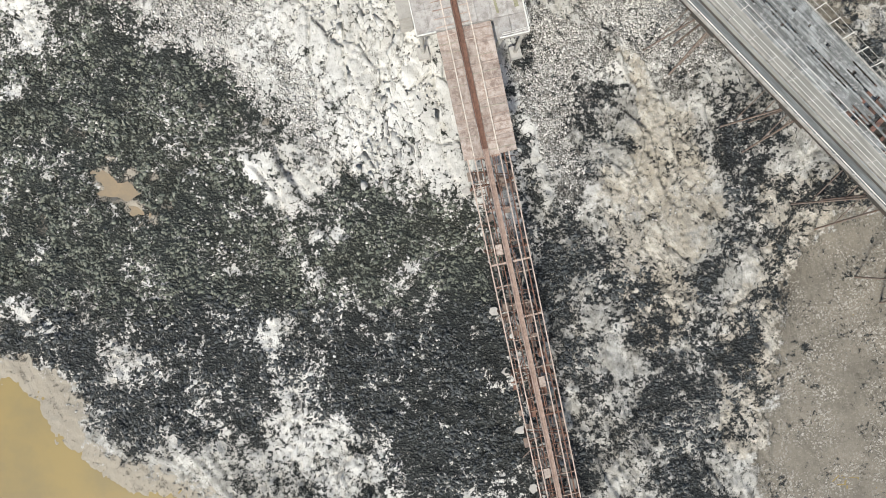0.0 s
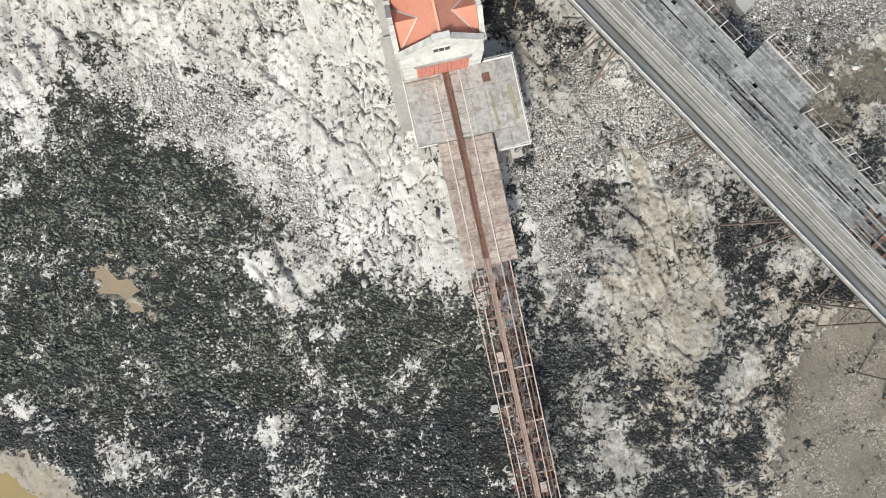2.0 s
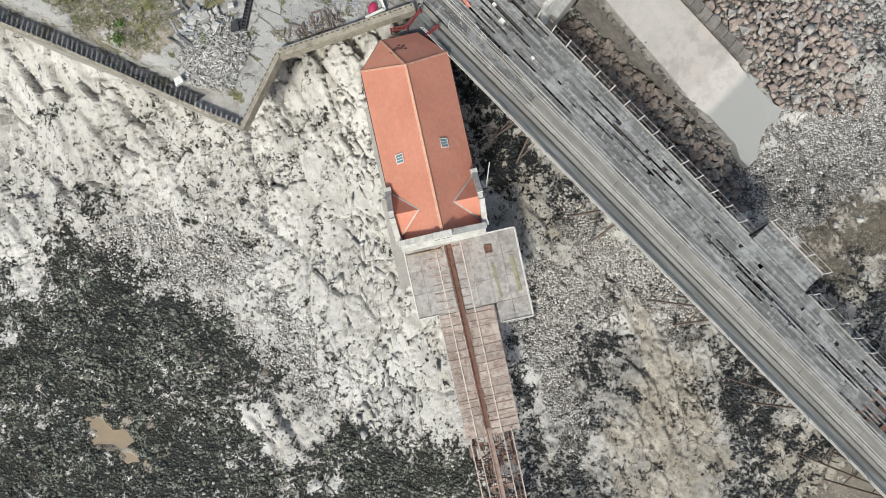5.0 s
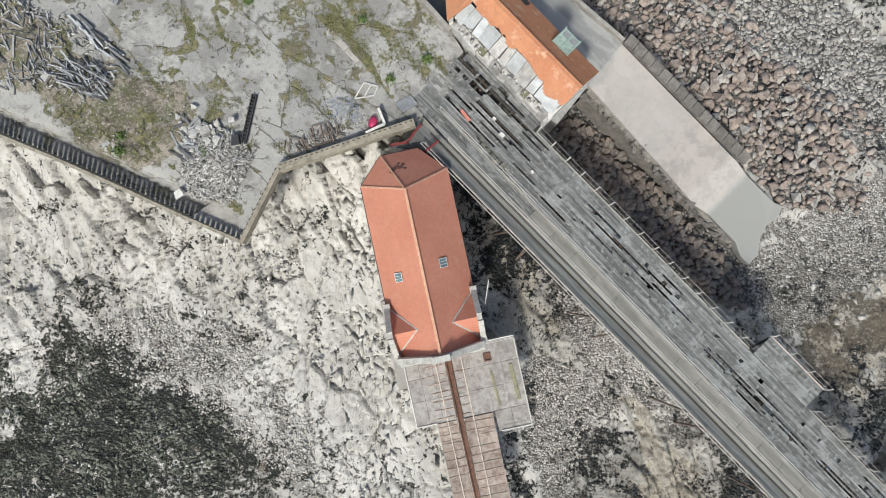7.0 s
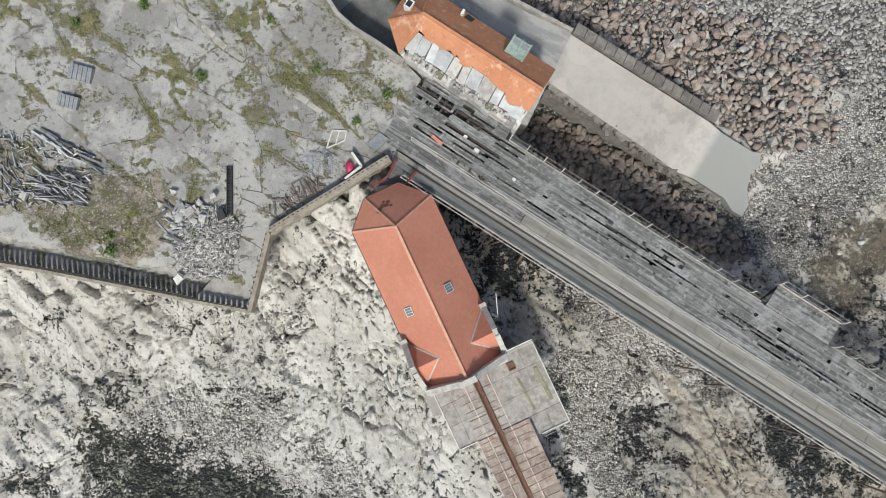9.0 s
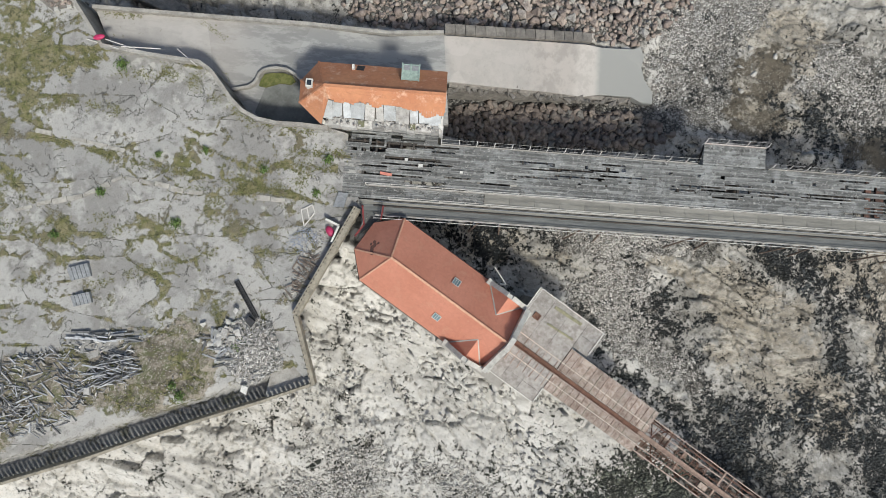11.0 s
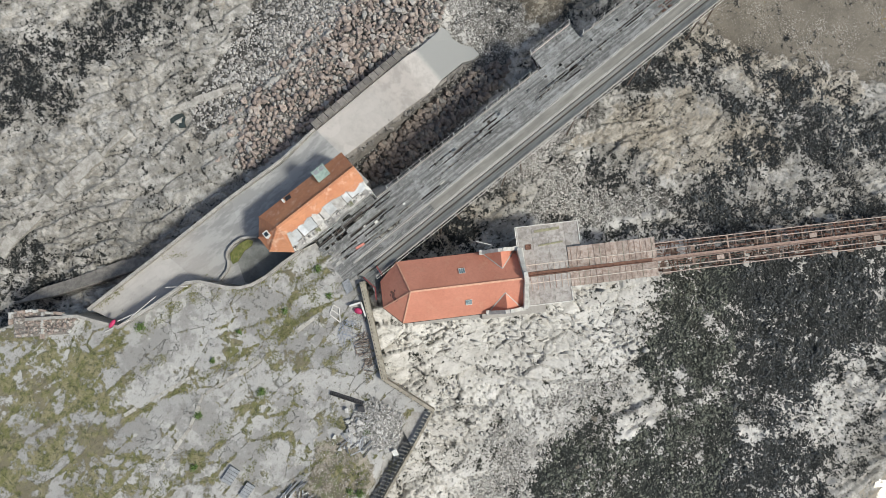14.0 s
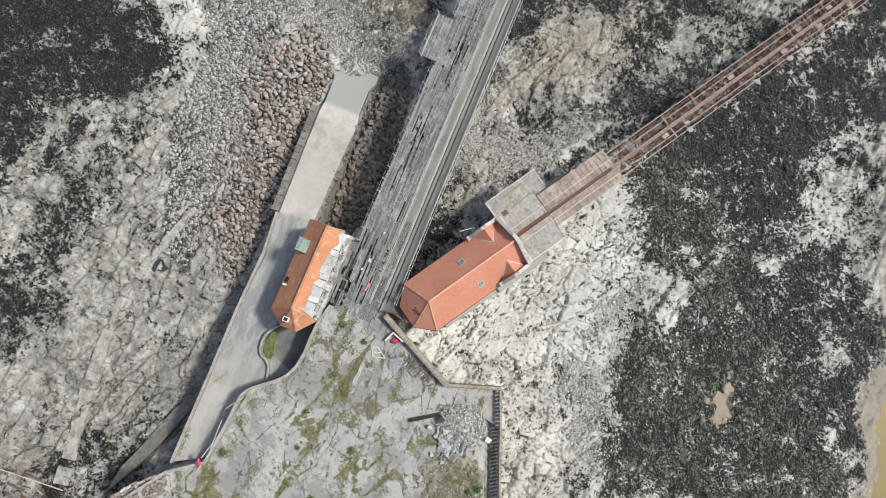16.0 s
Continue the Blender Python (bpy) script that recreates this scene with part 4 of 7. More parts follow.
part("girder", bm, MAT_GIRDER, pier, "dark tarred iron girders")
p = P0 + 0.6
while p < P1:
    bm = bmesh.new()
    w = 0.09 if p < 15 else 0.26 + 0.14 * math.sin(p * 7)
    fbox(bm, pr, p - w, p + w, 28.45, 35.5, TOP - 0.22, TOP - 0.07)
    part("joist", bm, MAT_JOIST if p > 15 else MAT_GIRDER, pier)
    p += 1.15
# walkway slabs and the service trough beside them
p = -21.5
while p < P1:
    e = min(p + 2.36, P1)
    bm = bmesh.new()
    fbox(bm, pr, p, e, 29.95, 31.2, TOP - 0.07, TOP + 0.05)
    part("walkway_panel", bm, MAT_WALK, pier)
    p = e + 0.015
bm = bmesh.new()
fbox(bm, pr, P0 + 1.5, P1, 29.44, 29.85, TOP - 0.066, TOP + 0.0)
part("side_strip", bm, MAT_WALK, pier, "pale concrete strip beside the walkway")
bm = bmesh.new()
fbox(bm, pr, P0 + 1.5, P1, 28.57, 29.42, TOP - 0.066, TOP - 0.02)
part("trough", bm, MAT_TROUGH, pier, "sunken side strip of dark boards")
bm = bmesh.new()
tube(bm, pr(P0 + 3, 29.35, TOP + 0.05), pr(P1, 29.35, TOP + 0.05), 0.08)
part("pipe", bm, MAT_GIRDER, pier, "black service pipe")
bm = bmesh.new()
tube(bm, pr(P0 + 3, 29.72, TOP + 0.1), pr(P1, 29.72, TOP + 0.1), 0.035, n=6)
part("cable", bm, MAT_LEAD, pier)


def railing(name, q, p0, p1, outward, rails=(0.55, 1.05), every=2.3, knee=0.55, thick=0.045, height=1.1, colour=None, line=0.75):
    """A railing along the pier: uprights with raking stays, and long rails."""
    colour = colour or MAT_RAIL
    top_ob = empty(name, pr((p0 + p1) / 2, q, TOP), "white painted steel pier railing with curved stays", "railing", "pier railings")
    p = p0
    while p <= p1 + 0.01:
        bm = bmesh.new()
        lean = outward * knee
        tube(bm, pr(p, q, TOP - 0.15), pr(p, q + lean * 0.25, TOP + 0.6), thick, n=6)
        tube(bm, pr(p, q + lean * 0.25, TOP + 0.6), pr(p, q + lean, TOP + height), thick, n=6)
        part("post", bm, colour, top_ob)
        p += every
    for h in rails:
        lean = outward * knee * (0.25 + 0.75 * max(0, (h - 0.6) / (height - 0.6)))
        bm = bmesh.new()
        tube(bm, pr(p0, q + lean, TOP + h), pr(p1, q + lean, TOP + h), thick * line, n=6)
        part("rail", bm, colour, top_ob)
    bm = bmesh.new()
    fbox(bm, pr, p0, p1, q - 0.06, q + 0.06, TOP - 0.2, TOP + 0.06)
    part("kerb", bm, MAT_CONC, top_ob)
    return top_ob


railing("pier_railing", 28.5, P0 + 3.2, P1, -1, knee=0.4, thick=0.038)
railing("pier_railing", 35.5, -25.9, -1.5, 1, knee=0.28, thick=0.045, every=1.65, line=0.25)
railing("pier_railing", 35.5, 5.4, P1, 1, knee=0.28, thick=0.045, every=1.65, line=0.25)
for q in (29.98, 31.18):
    railing("walkway_railing", q, P0 + (4.4 if q < 30.5 else 2.2), P1, 1, rails=(0.5, 1.0), every=2.36, knee=0.12, thick=0.028, height=1.0)
# viewing bay that stands out on the north side
bay = empty("viewing_bay", pr(2, 36.5, TOP), "small timber bay built out from the pier deck", "platform")
for k in range(9):
    bm = bmesh.new()
    fbox(bm, pr, -1.0, 5.0, 35.46 + k * 0.215, 35.66 + k * 0.215, TOP - 0.05, TOP + 0.02 + 0.01 * (k % 2))
    part("board", bm, MAT_TIMBER, bay)
for p in (-1.0, 1.0, 3.0, 5.0):
    bm = bmesh.new()
    tube(bm, pr(p, 37.4, TOP - 0.4), pr(p, 37.55, TOP + 0.45), 0.045, n=6)
    tube(bm, pr(p, 37.55, TOP + 0.45), pr(p, 37.78, TOP + 0.85), 0.045, n=6)
    part("post", bm, MAT_RAIL, bay)
for h, q in ((0.45, 37.55), (0.85, 37.78)):
    bm = bmesh.new()
    tube(bm, pr(-1, q, TOP + h), pr(5, q, TOP + h), 0.014, n=6)
    part("rail", bm, MAT_RAIL, bay)
bm = bmesh.new()
for p in (-0.9, 2, 4.9):
    bar(bm, pr(p, 35.4, TOP - 1.6), pr(p, 37.3, TOP - 0.15), 0.14)
part("bracket", bm, MAT_GIRDER, bay)

bm = bmesh.new()
fbox(bm, pr, -1.0, 5.0, 37.42, 37.52, TOP - 0.1, TOP + 0.12)
part("edge_beam", bm, MAT_RAILWORN, bay, "white painted edge beam")

# trestles: clusters of raking iron legs
MAT_LEG = worn("rusty_weedy_iron", (0.25, 0.20, 0.17), (0.16, 0.125, 0.105), (0.19, 0.115, 0.08), 0.8, 0.2, scale=1.5)
for pc in (-31, -20.5, -10, 1.5, 12.2, 23.0, 33.5, 44):
    tr = empty("pier_trestle", pr(pc, 32, 0), "cluster of raking rusty iron pier legs", "trestle", "pier trestles")
    for dp, q0, q1 in ((-1.0, 29.3, 27.4), (1.0, 29.3, 27.4), (-1.0, 34.8, 37.4), (1.0, 34.8, 37.4), (0, 30.4, 30.0), (0, 33.6, 34.2)):
        foot = pr(pc + dp * 2.0, q1)
        if inside(ISLAND, np.array([foot.x]), np.array([foot.y]))[0] > -0.3:
            continue
        bm = bmesh.new()
        tube(bm, (foot.x, foot.y, -1.2), pr(pc + dp * 0.6, q0, TOP - 0.7), 0.095, 0.09, n=8)
        part("leg", bm, MAT_LEG, tr)
    for z in (2.8, 6.2):
        f = (TOP - 0.7 - z) / (TOP + 0.5)
        for dp in (-1, 1):
            bm = bmesh.new()
            pp = pc + dp * (0.65 + 1.5 * f)
            bar(bm, pr(pp, 29.3 - 1.75 * f, z), pr(pp, 34.8 + 2.4 * f, z), 0.09)
            part("tie", bm, MAT_LEG, tr)
    bm = bmesh.new()
    fbox(bm, pr, pc - 1.4, pc + 1.4, 28.6, 35.4, TOP - 1.0, TOP - 0.75)
    part("cap_beam", bm, MAT_GIRDER, tr)

# ---- boathouse ----
house = empty("boathouse", bh(0, 7, 2), "stone lifeboat house with salmon clay tile roof", "boathouse")
EAVE, RIDGE = 11.1, 14.35
HW = 3.5
plan_o = [(-3.25, -0.1), (3.25, -0.1), (3.25, 13.9), (1.35, 15.8), (-1.35, 15.8), (-3.25, 13.9)]
plan_i = [(-2.8, 0.4), (2.8, 0.4), (2.8, 13.7), (1.15, 15.35), (-1.15, 15.35), (-2.8, 13.7)]
for i in range(1, 6):
    a, b = plan_o[i], plan_o[(i + 1) % 6]
    ai, bi = plan_i[i], plan_i[(i + 1) % 6]
    bm = bmesh.new()
    q = [a, b, bi, ai]
    hexa(bm, [bh(u, v, 1.0) for u, v in q], [bh(u, v, EAVE - 0.1) for u, v in q])
    part("wall", bm, MAT_STONE, house)
# plinth on the rock
bm = bmesh.new()
po = [(-3.6, -0.4), (3.6, -0.4), (3.6, 14.0), (1.5, 16.1), (-1.5, 16.1), (-3.6, 14.0)]
hexa(bm, [bh(u * 1.06, v, 0.2) for u, v in po], [bh(u, v, 5.2) for u, v in po])
part("plinth", bm, MAT_CONC, house)


def slab(bm, pts, thick=0.14):
    """A roof plane with thickness."""
    return hexa(bm, [p - Vector((0, 0, thick)) for p in pts], pts)


rs, rn = bh(0, 0.45, RIDGE), bh(0, 12.8, RIDGE)
sw, se = bh(-HW, 0.45, EAVE), bh(HW, 0.45, EAVE)
nw, ne = bh(-HW, 14.1, EAVE), bh(HW, 14.1, EAVE)
n2, n1 = bh(-1.5, 16.15, EAVE), bh(1.5, 16.15, EAVE)
roof_planes = []
for pts in ([sw, nw, rn, rs], [se, rs, rn, ne], [nw, n2, rn], [n2, n1, rn], [n1, ne, rn]):
    bm = bmesh.new()
    slab(bm, pts)
    roof_planes.append(part("roof_slope", bm, MAT_ROOF, house))


def ridge_tiles(a, b, w=0.26, h=0.10, step=0.42, name="ridge_tile", material=None, parent=None):
    a, b = Vector(a), Vector(b)
    n = max(1, int((b - a).length / step))
    bm = bmesh.new()
    for k in range(n):
        p, q = a.lerp(b, k / n), a.lerp(b, (k + 0.995) / n)
        up = Vector((0, 0, 0.006 * (k % 2)))
        bar(bm, p + up, q + up, w, h)
    part(name, bm, material or MAT_RIDGE, parent or house)


lift = Vector((0, 0, 0.05))
ridge_tiles(rs + lift, rn + lift, 0.2, 0.05, 1.1)
for e in (nw, n2, ne):
    ridge_tiles(e + lift, rn + lift, 0.15, 0.04, 1.1)
# dark red-brown patches across the inland hip
def on_hip(u, v, up=0.012):
    return bh(u, v, RIDGE - (RIDGE - EAVE) * (v - 12.8) / (16.15 - 12.8) + up)


hip_rng = random.Random(64)
bm = bmesh.new()
for u, v, w in ((-0.75, 14.5, 0.2), (-0.55, 14.7, 0.26), (-0.3, 14.85, 0.24), (-0.05, 14.75, 0.26), (0.15, 14.95, 0.2), (0.3, 14.6, 0.16), (-0.15, 15.1, 0.16)):
    ring = [(u + w * hip_rng.uniform(0.7, 1.1) * math.cos(k * 0.785), v + 0.75 * w * hip_rng.uniform(0.7, 1.1) * math.sin(k * 0.785)) for k in range(8)]
    lift_by = 0.012 + 0.004 * hip_rng.random()
    hexa(bm, [on_hip(a, b, -0.01) for a, b in ring], [on_hip(a, b, lift_by) for a, b in ring])
part("moss_patch", bm, MAT_ROOFPATCH, house, "dark red-brown patch on the roof tiles")
# gutters
for a, b in ((sw, nw), (ne, se), (nw, n2), (n2, n1), (n1, ne)):
    bm = bmesh.new()
    tube(bm, a - Vector((0, 0, 0.14)), b - Vector((0, 0, 0.14)), 0.075, n=6)
    part("gutter", bm, MAT_GIRDER, house)
# rooflights
for u, v in ((-1.95, 6.55), (1.62, 6.95)):
    zz = RIDGE - (RIDGE - EAVE) * abs(u) / HW
    sg = 1 if u > 0 else -1
    sl = (RIDGE - EAVE) / HW

    def rp(du, dv, up):
        du, dv = du * 0.72, dv * 0.72
        return bh(u + sg * du, v + dv, zz - sl * du + up)
    win = None
    bm = bmesh.new()
    for d0, d1, e0, e1 in ((-0.42, -0.34, -0.5, 0.5), (0.34, 0.42, -0.5, 0.5), (-0.34, 0.34, -0.5, -0.43), (-0.34, 0.34, 0.43, 0.5), (-0.34, 0.34, -0.17, -0.12), (-0.34, 0.34, 0.12, 0.17)):
        hexa(bm, [rp(d0, e0, -0.02), rp(d1, e0, -0.02), rp(d1, e1, -0.02), rp(d0, e1, -0.02)], [rp(d0, e0, 0.14), rp(d1, e0, 0.14), rp(d1, e1, 0.14), rp(d0, e1, 0.14)])
    win = part("rooflight", bm, MAT_RENDER, house, "white framed rooflight with three panes")
    for e0, e1 in ((-0.43, -0.17), (-0.12, 0.12), (0.17, 0.43)):
        bm = bmesh.new()
        hexa(bm, [rp(-0.34, e0, 0.0), rp(0.34, e0, 0.0), rp(0.34, e1, 0.0), rp(-0.34, e1, 0.0)], [rp(-0.34, e0, 0.09), rp(0.34, e0, 0.09), rp(0.34, e1, 0.09), rp(-0.34, e1, 0.09)])
        part("pane", bm, MAT_SKYGLASS, win)

# seaward gable with parapet, big red doors and an oriel
bm = bmesh.new()
prof = [(-3.35, 11.0), (3.35, 11.0), (3.35, 12.25), (0.62, 14.3), (0.62, 14.65), (-0.62, 14.65), (-0.62, 14.3), (-3.35, 12.25)]
hexa(bm, [bh(u, 0.02, z) for u, z in prof], [bh(u, 0.42, z) for u, z in prof])
gable = part("gable_wall", bm, MAT_RENDER, house, "pale rendered gable with stepped coping")
bm = bmesh.new()
fbox(bm, bh, -3.35, 3.35, -0.45, 0.4, 1.0, 11.0)
part("front_wall", bm, MAT_RENDER, gable, "pale rendered front wall")
bm = bmesh.new()
hexa(bm, [bh(-3.4, -0.5, 11.003), bh(3.4, -0.5, 11.003), bh(3.4, 0.02, 11.003), bh(-3.4, 0.02, 11.003)], [bh(-3.4, -0.5, 11.06), bh(3.4, -0.5, 11.06), bh(3.4, 0.02, 11.55), bh(-3.4, 0.02, 11.55)])
part("sloped_sill", bm, MAT_TRIM, gable)
bm = bmesh.new()
for a, b in (((-3.42, 12.3), (-0.6, 14.38)), ((0.6, 14.38), (3.42, 12.3)), ((-0.68, 14.7), (0.68, 14.7))):
    bar(bm, bh(a[0], 0.22, a[1]), bh(b[0], 0.22, b[1]), 0.46, 0.1)
part("coping", bm, MAT_TRIM, gable)
for k in range(12):
    u0 = -2.2 + k * 4.4 / 12
    bm = bmesh.new()
    fbox(bm, bh, u0 + 0.01, u0 + 4.4 / 12 - 0.01, -0.58 + 0.01 * (k % 2), -0.45, 7.8, 10.75)
    part("door_board", bm, MAT_RED, gable, "faded red board of the boat doors")
bm = bmesh.new()
fbox(bm, bh, -2.4, 2.4, -0.62, -0.45, 10.75, 10.95)
part("lintel", bm, MAT_CONC, gable)
bm = bmesh.new()
fbox(bm, bh, -0.75, 0.75, -0.08, 0.02, 12.1, 12.9)
ow = part("gable_window", bm, MAT_RENDER, gable)
bm = bmesh.new()
for k in range(3):
    fbox(bm, bh, -0.66 + k * 0.46, -0.28 + k * 0.46, -0.115, -0.08, 12.2, 12.8)
part("pane", bm, MAT_GLASS, ow)
# small side gables near the front, left and right
for sg in (-1, 1):
    vc, half, peak, face = 2.45, 1.9, 13.1, 3.42
    inner = (RIDGE - peak) / (RIDGE - EAVE) * HW
    bm = bmesh.new()
    prof = [(-half - 0.25, 4.0), (half + 0.25, 4.0), (half + 0.25, EAVE + 0.55), (0.35, peak + 0.35), (-0.35, peak + 0.35), (-half - 0.25, EAVE + 0.55)]
    hexa(bm, [bh(sg * (face - 0.20), vc + d, z) for d, z in prof], [bh(sg * (face + 0.16), vc + d, z) for d, z in prof])
    sgab = part("side_gable", bm, MAT_TRIM, house, "stone side gable with kneelers")
    for d in (-half - 0.1, half + 0.1):
        bm = bmesh.new()
        fbox(bm, bh, sg * face - 0.27, sg * face + 0.27, vc + d - 0.24, vc + d + 0.24, EAVE + 0.3, EAVE + 0.85)
        part("kneeler", bm, MAT_TRIM, sgab)
    bm = bmesh.new()
    for d in (-1, 1):
        bar(bm, bh(sg * face, vc + d * (half + 0.2), EAVE + 0.62), bh(sg * face, vc + d * 0.25, peak + 0.42), 0.42, 0.1)
    part("coping", bm, MAT_TRIM, sgab)
    for d in (-1, 1):
        bm = bmesh.new()
        slab(bm, [bh(sg * inner, vc, peak + 0.02), bh(sg * (face - 0.2), vc, peak + 0.02), bh(sg * (face - 0.05), vc + d * half, EAVE + 0.22)], 0.12)
        part("roof_slope", bm, MAT_ROOF, house)
        ridge_tiles(bh(sg * inner, vc, peak + 0.03), bh(sg * (face - 0.05), vc + d * half, EAVE + 0.24), 0.11, 0.04, 3.0, "valley", MAT_TRIM)
# concrete ledge along the west side
bm = bmesh.new()
fbox(bm, bh, -4.7, -3.5, -3.6, 4.5, 0.5, 5.0)
fbox(bm, bh, -4.4, -3.5, 4.5, 13.0, 0.5, 4.6)
part("ledge", bm, MAT_CONC_PALE, house, "pale concrete ledge")

# ---- platform and slipway ----
plat = empty("launch_platform", bh(1.3, -4, 7.8), "concrete launching platform on the rock before the doors", "platform", kind="structure")
PZ = 7.75
bm = bmesh.new()
hexa(bm, [bh(u, v, 0.3) for u, v in ((-2.6, -3.6), (4.6, -3.6), (4.6, -0.5), (-2.6, -0.5))], [bh(u, v, PZ - 0.45) for u, v in ((-2.7, -3.8), (4.8, -3.8), (4.8, -0.4), (-2.7, -0.4))])
part("base", bm, MAT_CONC, plat)
outline = ((-3.55, -6.4), (3.3, -6.4), (3.3, -8.15), (6.1, -8.15), (6.1, -0.4), (-3.55, -0.4))
bm = bmesh.new()
hexa(bm, [bh(u, v, PZ - 0.45) for u, v in outline], [bh(u, v, PZ - 0.12) for u, v in outline])
part("floor_slab", bm, MAT_CONC, plat)
for u, v in ((5.7, -7.8), (5.7, -4.6), (3.7, -7.8), (-3.1, -6.0), (2.9, -6.0), (-0.1, -6.0)):
    bm = bmesh.new()
    foot, head = bh(u, v, 1.0), bh(u, v, PZ - 0.45)
    tube(bm, foot, head, 0.2, n=10)
    part("support_post", bm, MAT_CONC, plat)
    bm = bmesh.new()
    fbox(bm, bh, u - 0.55, u + 0.55, v - 0.6, v + 0.5, 0.4, ground_at(foot.x, foot.y) + 0.75)
    part("pad", bm, MAT_CONC_PALE, plat, "square pale concrete footing")
us = [-3.5, -2.35, -1.2, -0.08, 0.52, 1.9, 3.2, 4.6, 6.05]
vs = [-0.45, -2.4, -4.3, -6.35]
for i in range(8):
    for j in range(3):
        if us[i] == -0.08:
            continue
        bm = bmesh.new()
        fbox(bm, bh, us[i] + 0.009, us[i + 1] - 0.009, vs[j + 1] + 0.009, vs[j] - 0.009, PZ - 0.12, PZ + 0.012 * ((i + j) % 3))
        part("slab", bm, MAT_PLAT, plat)
for i in (6, 7):
    bm = bmesh.new()
    fbox(bm, bh, us[i] + 0.02, us[i + 1] - 0.02, -8.12, -6.37, PZ - 0.12, PZ + 0.01)
    part("slab", bm, MAT_PLAT, plat)
bm = bmesh.new()
for a, b in (((-3.52, -0.5), (-3.52, -6.4)), ((-3.52, -6.38), (-1.8, -6.38)), ((3.45, -8.1), (6.05, -8.1)), ((6.05, -8.1), (6.05, -0.4)), ((6.05, -0.4), (3.5, -0.4))):
    bar(bm, bh(*a, PZ + 0.06), bh(*b, PZ + 0.06), 0.09, 0.12)
part("kerb", bm, MAT_RENDER, plat, "white painted kerb")
# handrail round the open corner
hr = empty("platform_railing", bh(6, -4, PZ), "thin white steel handrail round the platform", "railing")
line = [(3.6, -0.45), (6.0, -0.45), (6.0, -2.4), (6.0, -4.3), (6.0, -6.2), (6.0, -8.0), (4.7, -8.05), (3.6, -8.05)]
for a in line:
    bm = bmesh.new()
    tube(bm, bh(*a, PZ), bh(*a, PZ + 1.05), 0.025, n=6)
    part("post", bm, MAT_RAIL, hr)
for h in (0.55, 1.05):
    for a, b in zip(line, line[1:]):
        bm = bmesh.new()
        tube(bm, bh(*a, PZ + h), bh(*b, PZ + h), 0.022, n=6)
        part("rail", bm, MAT_RAIL, hr)
bm = bmesh.new()
sill_a, sill_b = bh(-3.4, -0.95, PZ + 0.1), bh(-0.4, -0.95, PZ + 0.1)
bar(bm, sill_a, sill_b, 0.22, 0.2)
tagged(part("timber_baulk", bm, MAT_CONC_BEIGE, None, at=sill_a), "pale timber baulk lying before the boat doors", "timber")
# hatch in the slab
bm = bmesh.new()
for a0, a1, b0, b1 in ((3.2, 3.3, -2.1, -1.4), (3.75, 3.85, -2.1, -1.4), (3.3, 3.75, -2.1, -2.0), (3.3, 3.75, -1.5, -1.4)):
    fbox(bm, bh, a0, a1, b0, b1, PZ, PZ + 0.12)
fbox(bm, bh, 3.3, 3.75, -2.0, -1.5, PZ + 0.015, PZ + 0.03)
tagged(part("hatch", bm, MAT_RUST, None, at=bh(3.5, -1.7, PZ)), "small rusty iron hatch frame in the slab", "hatch")

for a, b, w in (((3.55, -3.0), (3.75, -6.0), 0.2), ((5.3, -2.7), (5.45, -5.8), 0.32)):
    bm = bmesh.new()
    bar(bm, bh(*a, PZ + 0.06), bh(*b, PZ + 0.06), w, 0.1)
    tagged(part("timber_baulk", bm, MAT_LICHEN, None, at=bh(*a, PZ)), "long lichen-stained timber lying on the platform slab", "timber", "timbers on the platform")
slip = empty("slipway", bh(0.5, -30, 4), "long rusty steel lifeboat slipway running down to the sea", "slipway", kind="structure")


def sz(v):
    """Height of the slipway's deck at v."""
    return 7.75 - 0.078 * max(0.0, -v - 6.4)


def sbar(bm, u0, v0, u1, v1, w, h, dz=0.0):
    return bar(bm, bh(u0, v0, sz(v0) + dz), bh(u1, v1, sz(v1) + dz), w, h)


SEND = -92.0
ucols = [-1.8, -0.95, -0.08, 0.52, 1.45, 3.0]
v = -6.45
while v > -17.6:
    e = v - 1.6
    for a, b in zip(ucols, ucols[1:]):
        if a == -0.08:
            continue
        bm = bmesh.new()
        q = [(a + 0.008, v - 0.008), (b - 0.008, v - 0.008), (b - 0.008, e + 0.008), (a + 0.008, e + 0.008)]
        hexa(bm, [bh(x, y, sz(y) - 0.22) for x, y in q], [bh(x, y, sz(y) + 0.02 * random.random()) for x, y in q])
        part("deck_slab", bm, MAT_SLIPDECK, slip)
    v = e
rng = random.Random(52)
v = -0.9
while v > -17.4:
    for a, b in ((-1.75, -0.06), (0.5, 1.36 if v > -6.4 else 2.95)):
        if rng.random() < 0.88:
            bm = bmesh.new()
            sbar(bm, a, v, b - rng.uniform(0, 0.25), v + rng.uniform(-0.04, 0.04), rng.uniform(0.05, 0.09), 0.08, 0.025)
            part("sleeper", bm, rng.choice((MAT_RUSTPALE, MAT_RUSTDULL, MAT_CONC_BEIGE)), slip)
    v -= 0.74
